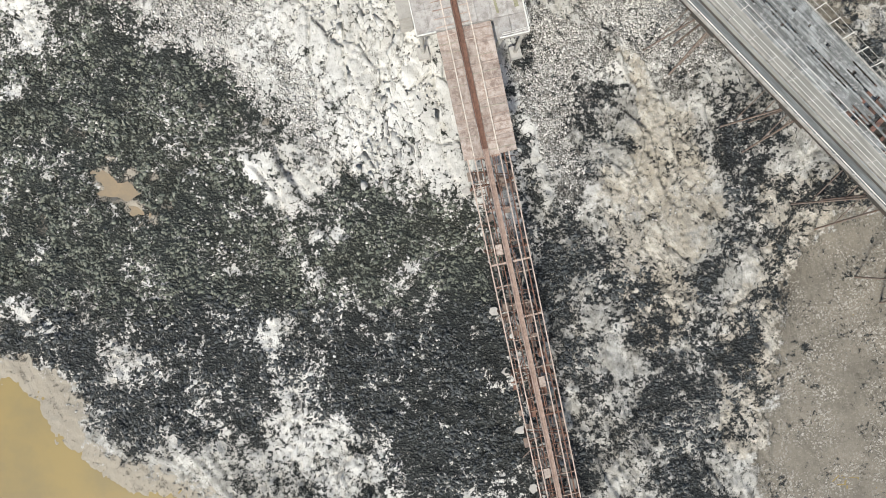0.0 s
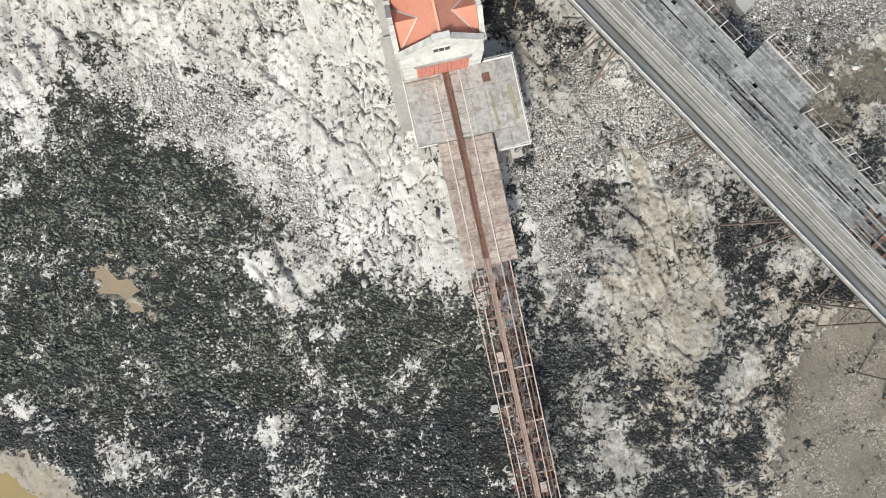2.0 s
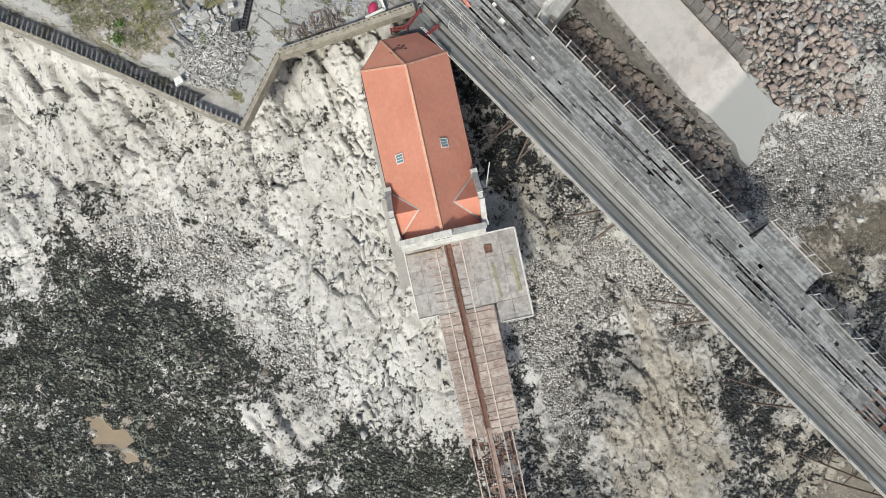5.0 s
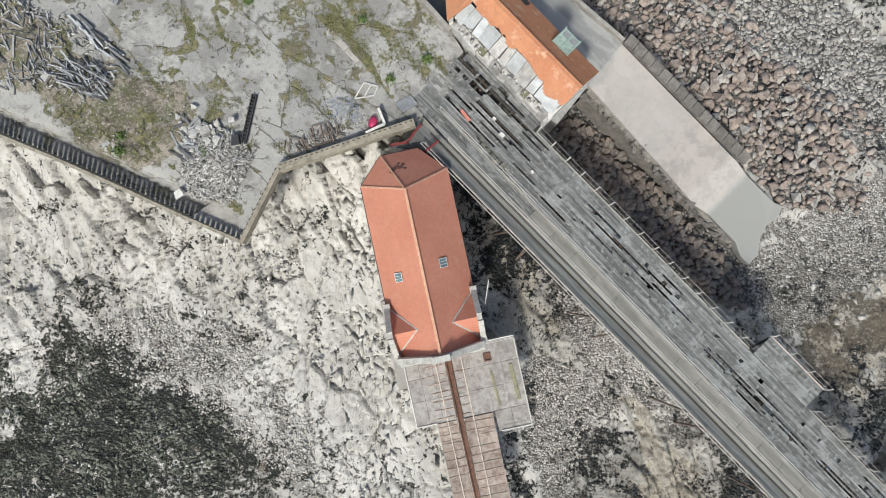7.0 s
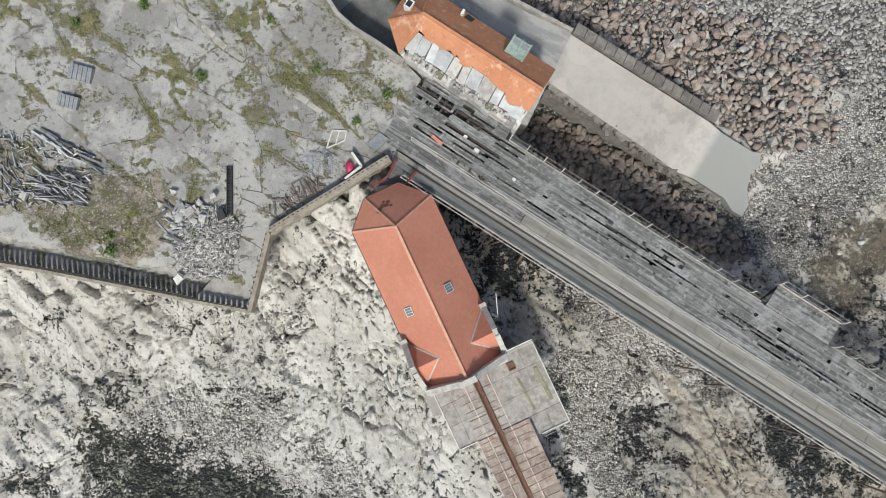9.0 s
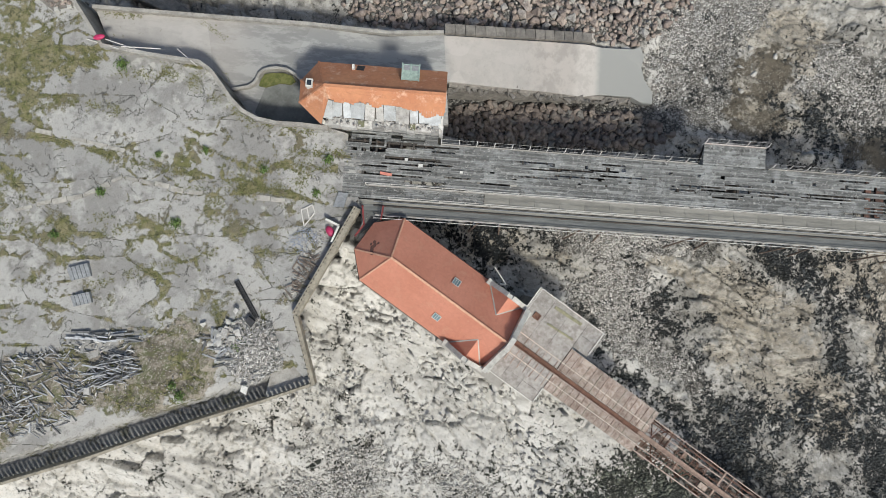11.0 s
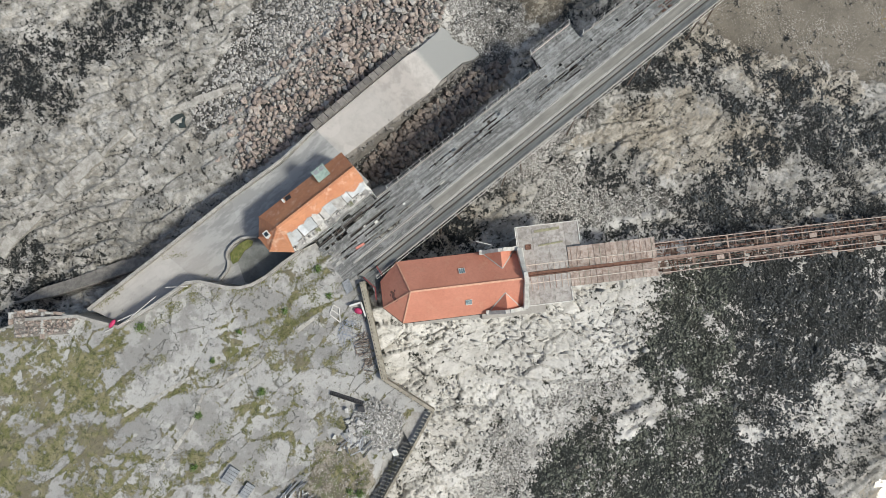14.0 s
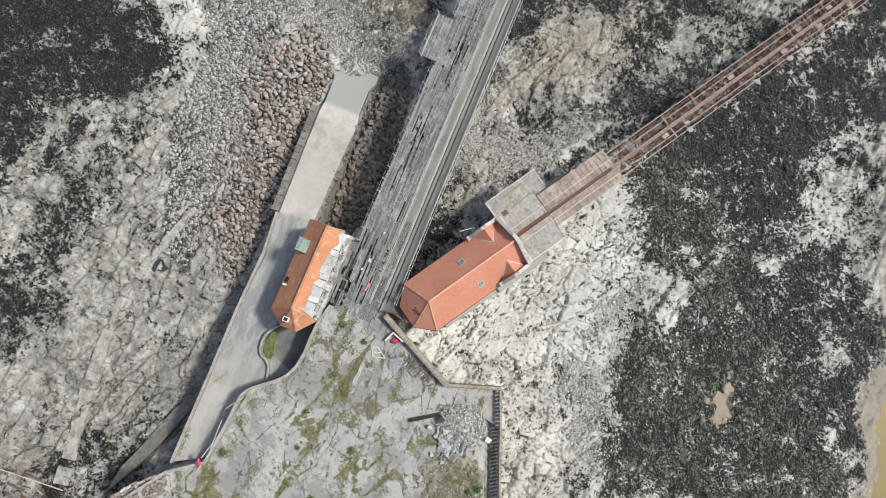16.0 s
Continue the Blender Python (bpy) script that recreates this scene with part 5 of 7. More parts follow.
# keel way: a deep steel channel in the middle, with side rails and edge beams
KEEL = 0.22
for name_v0, name_v1, mat, lab in ((-0.6, -17.0, MAT_RUST, "red-brown steel keel channel"), (-17.0, SEND, MAT_RUSTDULL, "dull rusty keel channel")):
    bm = bmesh.new()
    v = name_v0
    while v > name_v1:
        e = max(v - 5.0, name_v1)
        for du in (-0.2, 0.2):
            sbar(bm, KEEL + du, v, KEEL + du, e, 0.10, 0.34, 0.02)
        sbar(bm, KEEL, v, KEEL, e, 0.36, 0.08, -0.06)
        v = e
    part("keel_channel", bm, mat, slip, lab)
for u, w, m, v0, vend in ((-0.88, 0.101, MAT_RAILPALE, -0.6, -17.4), (1.33, 0.101, MAT_RAILPALE, -0.6, -17.4), (-1.55, 0.07, MAT_RAILPALE, -0.6, -6.4), (-0.88, 0.105, MAT_RUSTPALE, -17.4, SEND), (1.4, 0.105, MAT_RUSTPALE, -17.4, SEND), (-1.52, 0.105, MAT_RUSTPALE, -17.4, SEND), (2.2, 0.105, MAT_RUSTPALE, -17.4, SEND), (-0.3, 0.07, MAT_RUST, -17.4, SEND), (0.75, 0.07, MAT_RUST, -17.4, SEND), (1.85, 0.08, MAT_RUST, -17.4, SEND)):
    bm = bmesh.new()
    v = v0
    while v > vend:
        e = max(v - 8.0, vend)
        sbar(bm, u, v, u, e, w, 0.2, 0.06 if w > 0.1 else -0.3)
        v = e
    part("side_rail", bm, m, slip, "pale weathered rail" if w > 0.1 else "")
v = -17.6
k = 0
rng = random.Random(5)
while v > SEND:
    bm = bmesh.new()
    left, right = rng.choice(((-1.52, 2.2), (-1.52, 2.2), (-1.52, 0.2), (0.2, 2.2), (-0.88, 1.4)))
    skew = rng.uniform(-0.22, 0.22)
    sbar(bm, left, v + skew, right, v + skew + rng.uniform(-0.09, 0.09), rng.uniform(0.04, 0.08) if k % 5 else 0.17, 0.12, -0.16 - 0.2 * rng.random())
    part("cross_beam", bm, rng.choice((MAT_RUSTDULL, MAT_RUST, MAT_RUSTPALE, MAT_LEG)), slip)
    for a in (-1.2, -0.55, 0.9, 1.1, 1.8):
        if rng.random() < 0.45:
            bm = bmesh.new()
            sbar(bm, a, v, a, v - 1.0, 0.05, 0.1, -0.25)
            part("stringer", bm, MAT_RUST, slip)
    if rng.random() < 0.15:
        bm = bmesh.new()
        a = rng.choice((-0.85, 0.5))
        sbar(bm, a + 0.42, v, a + 0.42, v - 0.98, 0.6, 0.04, -0.1)
        part("plate", bm, MAT_SLIPDECK, slip, "rusty loose deck plate")
    if rng.random() < 0.5:
        bm = bmesh.new()
        bar(bm, bh(-1.5, v, sz(v) - 1.1), bh(2.2, v - 1.0, sz(v) - 1.1), 0.07)
        part("diagonal", bm, MAT_RUST, slip)
    v -= 1.0
    k += 1
# broken hangers, plates and weed-hung scrap under the rails
rng = random.Random(15)
v = -17.8
while v > SEND:
    bm = bmesh.new()
    for k in range(38):
        a, vv, dz = rng.uniform(-1.6, 2.2), v - rng.uniform(0, 6), -rng.uniform(0.3, 1.6)
        if rng.random() < 0.55:
            b, w2 = a + rng.uniform(-0.9, 0.9), vv - rng.uniform(0.1, 1.2)
            bar(bm, bh(a, vv, sz(vv) + dz), bh(b, w2, sz(w2) + dz - rng.uniform(-0.3, 0.5)), rng.uniform(0.05, 0.14), rng.uniform(0.04, 0.1))
        else:
            sbar(bm, a, vv, a, vv - rng.uniform(0.3, 1.1), rng.uniform(0.2, 0.7), 0.03, dz)
    scrap = part("scrap", bm, rng.choice((MAT_RUST, MAT_LEG, MAT_RUSTDULL, MAT_DARKSTONE)), slip, "tangled rusty scrap under the rails")
    scrap["kind"] = "stuff"
    v -= 6.0
# trestle legs on pale concrete feet
v = -20.0
while v > SEND:
    for u in (-1.4, 2.1):
        bm = bmesh.new()
        tube(bm, bh(u, v, -0.5), bh(u, v, sz(v) - 0.1), 0.13, n=8)
        part("leg", bm, MAT_RUST, slip)
    bm = bmesh.new()
    bar(bm, bh(-1.3, v, 1.6), bh(2.3, v, sz(v) - 0.5), 0.09)
    part("brace", bm, MAT_RUST, slip)
    bm = bmesh.new()
    bar(bm, bh(2.3, v, 1.6), bh(-1.3, v, sz(v) - 0.5), 0.09)
    part("brace", bm, MAT_RUST, slip)
    bm = bmesh.new()
    gz = ground_at(*bh(0, v).xy)
    ring = [(-1.85 + 0.6 * rng.uniform(0.7, 1.15) * math.cos(j * 1.05), v + 0.5 * rng.uniform(0.7, 1.15) * math.sin(j * 1.05)) for j in range(6)]
    hexa(bm, [bh(a, b, gz - 0.8) for a, b in ring], [bh(a, b, gz + rng.uniform(0.1, 0.3)) for a, b in ring])
    part("footing", bm, MAT_CONC_PALE, slip, "pale concrete footing")
    bm = bmesh.new()
    fbox(bm, bh, 1.65, 2.55, v - 0.45, v + 0.45, gz - 0.8, gz + 0.3)
    part("footing", bm, MAT_DARKSTONE, slip)
    v -= 6.2


# ---- lower road, ramp and pavilion ----
def sheet(name, rings, thick, material, parent=None, label=""):
    """A road slab through pairs of edge points."""
    out = []
    for (a, b), (c2, d2) in zip(rings, rings[1:]):
        bm = bmesh.new()
        pts = [Vector(a), Vector(b), Vector(d2), Vector(c2)]
        hexa(bm, [p - Vector((0, 0, thick)) for p in pts], pts)
        out.append(part(name, bm, material, parent, label))
    return out


ramp = empty("boat_ramp", (22, 43, 2), "pale concrete boat ramp running down the shingle beach", "ramp", kind="structure")
sheet("ramp_slab", [((12.1, 48.5, 6.285), (14.9, 52.2, 6.285)), ((16.54, 44.32, 4.9), (19.83, 48.12, 4.9)), ((20.0, 41.13, 3.9), (23.6, 45.02, 3.9)),
                    ((23.0, 38.18, 3.0), (27.1, 42.03, 3.0)), ((24.66, 37.15, 2.6), (28.2, 40.87, 2.6))], 3.5, MAT_ROAD, ramp)
ia, ib = Vector((12.5, 48.1, 6.0)), Vector((27.3, 34.6, 1.9))
rr = random.Random(8)
edge_at = []
for k in range(64):
    a = ia.lerp(ib, (k + rr.uniform(0.1, 0.9)) / 64) + Vector((-0.67, -0.74, 0)) * rr.uniform(0.0, 0.75)
    edge_at.append((a + Vector((0, 0, rr.uniform(-0.5, -0.15))), rr.uniform(0.45, 1.0), rr.uniform(0, 6.28)))
bm = bmesh.new()
low = Vector((-0.67, -0.74, 0))
hexa(bm, [ia - Vector((0, 0, 4)), ib - Vector((0, 0, 3)), ib + low * 0.55 - Vector((0, 0, 3)), ia + low * 0.55 - Vector((0, 0, 4))],
     [ia - Vector((0, 0, 0.12)), ib - Vector((0, 0, 0.12)), ib + low * 0.35 - Vector((0, 0, 0.3)), ia + low * 0.35 - Vector((0, 0, 0.3))])
part("ramp_footing", bm, MAT_DARKSTONE, ramp, "crumbling concrete footing of the ramp")
bm = bmesh.new()
tip = [(24.66, 37.15, 2.6), (28.2, 40.87, 2.6), (29.4, 39.8, 2.35), (31.1, 38.4, 2.0), (32.0, 38.05, 1.8), (31.6, 37.0, 1.75), (30.6, 36.3, 1.7), (30.0, 35.0, 1.6), (29.8, 33.4, 1.5), (29.0, 32.5, 1.45), (28.1, 33.3, 1.6), (27.4, 34.7, 2.0)]
hexa(bm, [Vector(p) - Vector((0, 0, 2)) for p in tip], [Vector(p) for p in tip])
part("ramp_end", bm, MAT_ROAD, ramp, "ragged broken end of the ramp")
# blockwork edge along the ramp's outer side
edge_a, edge_b = Vector((15.3, 52.0, 6.4)), Vector((27.6, 41.9, 3.05))
n = 15
out = Vector((0.67, 0.74, 0))
for k in range(n):
    a, b = edge_a.lerp(edge_b, k / n), edge_a.lerp(edge_b, (k + 0.95) / n)
    bm = bmesh.new()
    bar(bm, a + out * 0.45, b + out * 0.45, 0.95, 0.5)
    part("edge_block", bm, MAT_DARKSTONE, ramp)
road = empty("lower_road", (2, 62, 7), "grey concrete road below the island wall", "road", kind="structure")
sheet("road_slab", [((-10.6, 70.3, 8.2), (-8.9, 75.0, 8.2)), ((-4.6, 63.4, 7.5), (-1.6, 67.8, 7.6)), ((-4.6, 57.0, 6.9), (5.6, 61.0, 6.8)),
                    ((2.0, 49.2, 6.5), (10.6, 55.6, 6.5)), ((9.6, 44.9, 6.3), (15.2, 51.9, 6.3))], 6.5, MAT_ROAD, road)
bm = bmesh.new()
strip(bm, [(-8.9, 75.0), (-1.6, 67.8), (5.6, 61.0), (10.7, 55.7), (15.2, 52.0)], -0.1, 0.28, 4.0, 6.3)
bar(bm, (-8.9, 75.1, 8.45), (-1.5, 67.9, 7.85), 0.35, 0.6)
bar(bm, (-1.5, 67.9, 7.85), (5.7, 61.1, 7.05), 0.35, 0.6)
bar(bm, (5.7, 61.1, 7.05), (10.8, 55.8, 6.7), 0.35, 0.6)
bar(bm, (10.8, 55.8, 6.7), (15.3, 52.1, 6.45), 0.3, 0.5)
part("road_kerb", bm, MAT_CONC, road, "low concrete edge wall")

pav = empty("pavilion", pr(-32, 39, 6), "half ruined pavilion with orange tiled roof", "pavilion")
PE, PRD = 11.6, 14.4
plan = [(-25.9, 36.4), (-25.9, 41.6), (-37.3, 41.6), (-38.7, 39.9), (-38.7, 38.0), (-36.9, 36.4)]
inn = [(-26.3, 36.8), (-26.3, 41.2), (-37.1, 41.2), (-38.3, 39.7), (-38.3, 38.2), (-36.8, 36.8)]
for i in range(6):
    a, b, ai, bi = plan[i], plan[(i + 1) % 6], inn[i], inn[(i + 1) % 6]
    bm = bmesh.new()
    ztop = PE - 0.1 if i != 5 else 10.7
    q = [a, b, bi, ai]
    hexa(bm, [pr(x, y, 4.5) for x, y in q], [pr(x, y, ztop) for x, y in q])
    part("wall", bm, MAT_RENDER, pav)
re_, rw = pr(-25.8, 38.95, PRD), pr(-36.3, 38.95, PRD)
se_p, sw_p = pr(-25.8, 37.7, PRD - 1.19), pr(-36.0, 38.15, PRD - 0.78)
planes = [[pr(-25.8, 41.85, PE), re_, rw, pr(-37.5, 41.85, PE)], [se_p, sw_p, rw, re_],
          [pr(-37.5, 41.85, PE), rw, pr(-39.0, 40.0, PE)], [pr(-39.0, 40.0, PE), rw, pr(-39.0, 38.0, PE)],
          [pr(-39.0, 38.0, PE), rw, sw_p, pr(-36.9, 36.2, PE)]]
for pts in planes:
    bm = bmesh.new()
    slab(bm, pts)
    part("roof_slope", bm, MAT_ROOF2, pav)
# ragged tiles left over the ruined edge
rng = random.Random(11)
d = 0.2
for k in range(46):
    p = -36 + k * 0.22
    d = min(max(d + rng.uniform(-0.16, 0.16), 0.03), 0.35 if p < -29 else 0.6)
    ql = 38.2 - (p + 36) * 0.044
    za, zb = PRD - (38.95 - ql) * 0.95 - 0.02, PRD - (38.95 - ql) * 0.95 - d * 0.9
    bm = bmesh.new()
    slab(bm, [pr(p, ql, za), pr(p + 0.21, ql, za), pr(p + 0.21, ql - d, zb), pr(p, ql - d, zb)], 0.08)
    part("loose_tile", bm, MAT_ROOF2, pav)
ridge_tiles(re_ + lift, rw + lift, 0.24, 0.1, 0.4, "ridge_tile", MAT_ROOF2, pav)
for e in (pr(-37.5, 41.85, PE), pr(-39, 40, PE), pr(-39, 38, PE)):
    ridge_tiles(e + lift, rw + lift, 0.18, 0.08, 0.4, "hip_tile", MAT_ROOF2, pav)
# bared flat slabs and the broken wall head on the pier side
MAT_PMOSS = worn("dull_moss", (0.17, 0.18, 0.10), (0.24, 0.23, 0.16), (0.10, 0.10, 0.07), scale=3)
MAT_BARE = worn("bared_white_plaster", (0.70, 0.685, 0.66), (0.55, 0.54, 0.52), (0.26, 0.24, 0.22), scale=1.4, rand=0.35, dirt_amount=0.6)
MAT_SHEET = worn("grey_roof_sheets", (0.68, 0.71, 0.73), (0.55, 0.58, 0.60), (0.30, 0.29, 0.28), scale=1.2, rand=0.3, dirt_amount=0.5)
sheet_rng = random.Random(117)
p = -36.75
while p < -26.6:
    e = min(p + sheet_rng.uniform(0.7, 1.35), -26.0)
    lo, hi = 36.95 + sheet_rng.uniform(-0.1, 0.12), 38.25
    skew = sheet_rng.uniform(-0.12, 0.12)
    bm = bmesh.new()
    q = [(p + skew, lo), (e - 0.05 + skew, lo + sheet_rng.uniform(-0.1, 0.1)), (e - 0.05, hi), (p, hi)]
    zz = [11.3 + sheet_rng.uniform(-0.08, 0.12), 11.3 + sheet_rng.uniform(-0.08, 0.12), 12.25, 12.25]
    hexa(bm, [pr(x, y, z - 0.08) for (x, y), z in zip(q, zz)], [pr(x, y, z) for (x, y), z in zip(q, zz)])
    part("roof_sheet", bm, MAT_SHEET if sheet_rng.random() < 0.7 else MAT_BARE, pav, "pale bared roof sheet")
    p = e + (0.25 if sheet_rng.random() < 0.2 else 0.0)
bm = bmesh.new()
q = [(-36.8, 37.0), (-26.0, 37.0), (-26.0, 38.3), (-36.8, 38.3)]
zz = [11.1, 11.1, 12.05, 12.05]
hexa(bm, [pr(x, y, z - 0.1) for (x, y), z in zip(q, zz)], [pr(x, y, z) for (x, y), z in zip(q, zz)])
part("roof_boarding", bm, MAT_DARKSTONE, pav, "dark boarding under the bared sheets")
p = -36.6
while p < -25.9:
    e = min(p + rng.uniform(0.5, 1.5), -25.8)
    bm = bmesh.new()
    q1 = 36.3 + rng.uniform(-0.1, 0.1)
    pts = [(p, q1), (e - 0.02, q1 + rng.uniform(-0.08, 0.08)), (e - 0.02, 36.98), (p, 36.98)]
    top_z = rng.uniform(10.8, 11.2)
    hexa(bm, [pr(x, y, 9.4) for x, y in pts], [pr(x, y, top_z + rng.uniform(-0.12, 0.12)) for x, y in pts])
    part("wall_head", bm, MAT_BARE, pav)
    p = e
chips = [tuple(pr(rng.uniform(-36.6, -25.9), rng.uniform(36.4, 37.7)).xy) for k in range(240)]
for p in (-33.6, -28.9):
    bm = bmesh.new()
    fbox(bm, pr, p, p + 0.5, 36.4, 36.9, 10.7, 11.3)
    part("moss_patch", bm, MAT_PMOSS, pav, "dull green moss on the wall head")
# dormer, roof window and chimney stub
dm = None
bm = bmesh.new()
fbox(bm, pr, -29.75, -28.35, 40.35, 41.6, 11.9, 13.15)
dm = part("dormer", bm, MAT_TURQ, pav, "pale green flat roofed dormer")
bm = bmesh.new()
fbox(bm, pr, -29.8, -28.3, 40.3, 41.7, 13.15, 13.25)
part("dormer_roof", bm, MAT_TURQ, dm, "pale green streaked sheet roof")
for a, b in ((-29.85, -29.75), (-29.1, -29.0), (-28.35, -28.25)):
    bm = bmesh.new()
    fbox(bm, pr, a, b, 40.25, 41.78, 13.25, 13.33)
    part("roof_batten", bm, MAT_TURQ, dm)
for a, b in ((-29.7, -29.14), (-28.96, -28.4)):
    bm = bmesh.new()
    fbox(bm, pr, a, b, 41.15, 41.6, 13.25, 13.27)
    part("roof_pane", bm, MAT_LEAD, dm)
for k in range(3):
    bm = bmesh.new()
    fbox(bm, pr, -29.65 + k * 0.43, -29.28 + k * 0.43, 41.6, 41.63, 12.2, 13.05)
    part("pane", bm, MAT_GLASS, dm)
bm = bmesh.new()
fbox(bm, pr, -38.1, -37.5, 39.0, 39.7, 12.6, 13.45)
rl = part("roof_window", bm, MAT_RENDER, pav, "white framed roof window")
bm = bmesh.new()
fbox(bm, pr, -38.0, -37.6, 39.12, 39.58, 13.45, 13.47)
part("pane", bm, MAT_GLASS, rl)
bm = bmesh.new()
fbox(bm, pr, -34.3, -34.1, 41.1, 41.5, 12.0, 12.75)
part("flue", bm, MAT_RENDER, pav)
# thin black patch on the slope for the dark inside a tile gap
bm = bmesh.new()
q = [(-34.0, 41.15), (-33.3, 41.1), (-33.25, 41.7), (-33.95, 41.75)]
hexa(bm, [pr(x, y, PRD - (y - 38.95) * 0.9655 - 0.05) for x, y in q], [pr(x, y, PRD - (y - 38.95) * 0.9655 + 0.008) for x, y in q])
part("roof_gap", bm, MAT_BLACK, pav, "black patch standing for a dark gap in the tiles")
# dark shaded floor of the yard, yard wall and grassed corner by the pavilion
# the wall's shade is mixed into the floor's dark concrete colour
MAT_YARD = worn("shaded_yard_concrete", (0.20, 0.205, 0.195), (0.145, 0.15, 0.142), (0.09, 0.09, 0.083), scale=0.5, dirt_amount=0.6)
bm = bmesh.new()
prism(bm, [(1.3, 51.0), (-1.0, 53.4), (-2.7, 55.1), (-3.7, 56.5), (-4.15, 57.8), (-4.2, 59.2), (-4.0, 60.7), (-3.4, 60.4), (-2.9, 60.1), (-2.0, 60.0), (-0.3, 60.0), (0.85, 58.9), (1.2, 57.3), (2.4, 56.2), (0.3, 54.4), (2.2, 52.2)], 5.0, 6.99)
bm.normal_update()
bmesh.ops.triangulate(bm, faces=[f for f in bm.faces if len(f.verts) > 4])
tagged(part("yard_floor", bm, MAT_YARD), "dark concrete floor of a walled yard, shade in its colour", "yard", kind="structure")
bm = bmesh.new()
strip(bm, [(-4.3, 61.1), (-3.5, 60.6), (-2.9, 60.25), (-2.3, 60.15), (-1.8, 60.25), (-1.3, 60.5), (-0.8, 60.5), (-0.2, 60.25), (0.4, 59.8), (1.0, 59.1), (1.3, 58.2), (1.4, 57.3)], -0.13, 0.13, 5.0, 7.7)
tagged(part("yard_wall", bm, MAT_CONC), "low curved concrete yard wall", "wall", kind="structure")
MAT_GRASS = worn("rough_grass", (0.115, 0.135, 0.035), (0.20, 0.20, 0.075), (0.05, 0.065, 0.02), 0.95, scale=2.5, bump=0.06)
bm = bmesh.new()
prism(bm, [(-2.1, 59.8), (-1.6, 60.1), (-0.9, 60.3), (-0.3, 59.9), (0.5, 59.2), (1.0, 58.4), (0.9, 57.8), (0.3, 57.9), (-0.4, 58.7), (-1.1, 59.0), (-1.7, 59.3)], 5.0, 7.25)
tagged(part("grass_bank", bm, MAT_GRASS), "small bank of rough green grass behind a wall", "grass", kind="stuff")

# parapets of the island
bm = bmesh.new()
strip(bm, ISLAND_SOUTH[1:8], -0.05, 0.20, TOP + 0.78, TOP + 0.96)
para = tagged(part("parapet", bm, MAT_CONC_BEIGE, None, at=(-30, 41, TOP)), "open concrete parapet on the island's sea wall", "parapet", kind="structure")
for a, b in zip(ISLAND_SOUTH[1:8], ISLAND_SOUTH[2:8]):
    a, b = Vector((*a, 0)), Vector((*b, 0))
    d = (b - a).normalized()
    nrm = Vector((-d.y, d.x, 0))
    n = max(1, int((b - a).length / 0.42))
    for k in range(n):
        c0 = a.lerp(b, (k + 0.5) / n) + nrm * 0.07
        bm = bmesh.new()
        bar(bm, c0 - d * 0.15 + Vector((0, 0, TOP - 0.06)), c0 + d * 0.15 + Vector((0, 0, TOP - 0.06)), 0.18, 1.68)
        part("baluster", bm, MAT_CONC_BEIGE, para)
for a, b, w in ((ISLAND_SOUTH[7], ISLAND_SOUTH[8], 0.4), (ISLAND_SOUTH[8], ISLAND_SOUTH[9], 0.62)):
    bm = bmesh.new()
    a3, b3 = Vector((*a, TOP + 0.45)), Vector((*b, TOP + 0.45))
    bar(bm, a3, b3, w, 1.0)
    hp = part("parapet_beam", bm, MAT_CONC_BEIGE, para, "beige perforated concrete beam")
    # thin dark plates stand for the shade in the beam's perforations
    bm = bmesh.new()
    n = int((b3 - a3).length / 0.42)
    for k in range(n):
        c0 = a3.lerp(b3, (k + 0.5) / n)
        d = (b3 - a3).normalized()
        side = Vector((-d.y, d.x, 0)) * 0.16
        bar(bm, c0 + side - d * 0.09 + Vector((0, 0, 0.505)), c0 + side + d * 0.09 + Vector((0, 0, 0.505)), 0.09, 0.012)
    part("slot", bm, MAT_GIRDER, hp)
bm = bmesh.new()
strip(bm, ISLAND_NORTH[4:17], 0.0, 0.34, 5.0, TOP + 0.75)
tagged(part("island_parapet", bm, MAT_CONC), "grey concrete wall above the lower road", "wall", kind="structure")

# ---- boulders, cobbles and stones ----
def stone_shape(seed, flat=0.6, corners=13):
    """A blunt angular stone about 1 m across."""
    r = random.Random(seed)
    bm = bmesh.new()
    for k in range(corners):
        d = Vector((r.gauss(0, 1), r.gauss(0, 1), r.gauss(0, 1))).normalized()
        d = Vector([math.copysign(abs(c) ** 0.6, c) for c in d]) * r.uniform(0.38, 0.52)
        bm.verts.new((d.x * r.uniform(1.0, 1.25), d.y * r.uniform(0.8, 1.0), d.z * flat))
    bmesh.ops.convex_hull(bm, input=bm.verts)
    loose = [v for v in bm.verts if not v.link_faces]
    bmesh.ops.delete(bm, geom=loose, context="VERTS")
    bmesh.ops.triangulate(bm, faces=bm.faces)
    bmesh.ops.recalc_face_normals(bm, faces=bm.faces)
    bm.verts.index_update()
    return bm


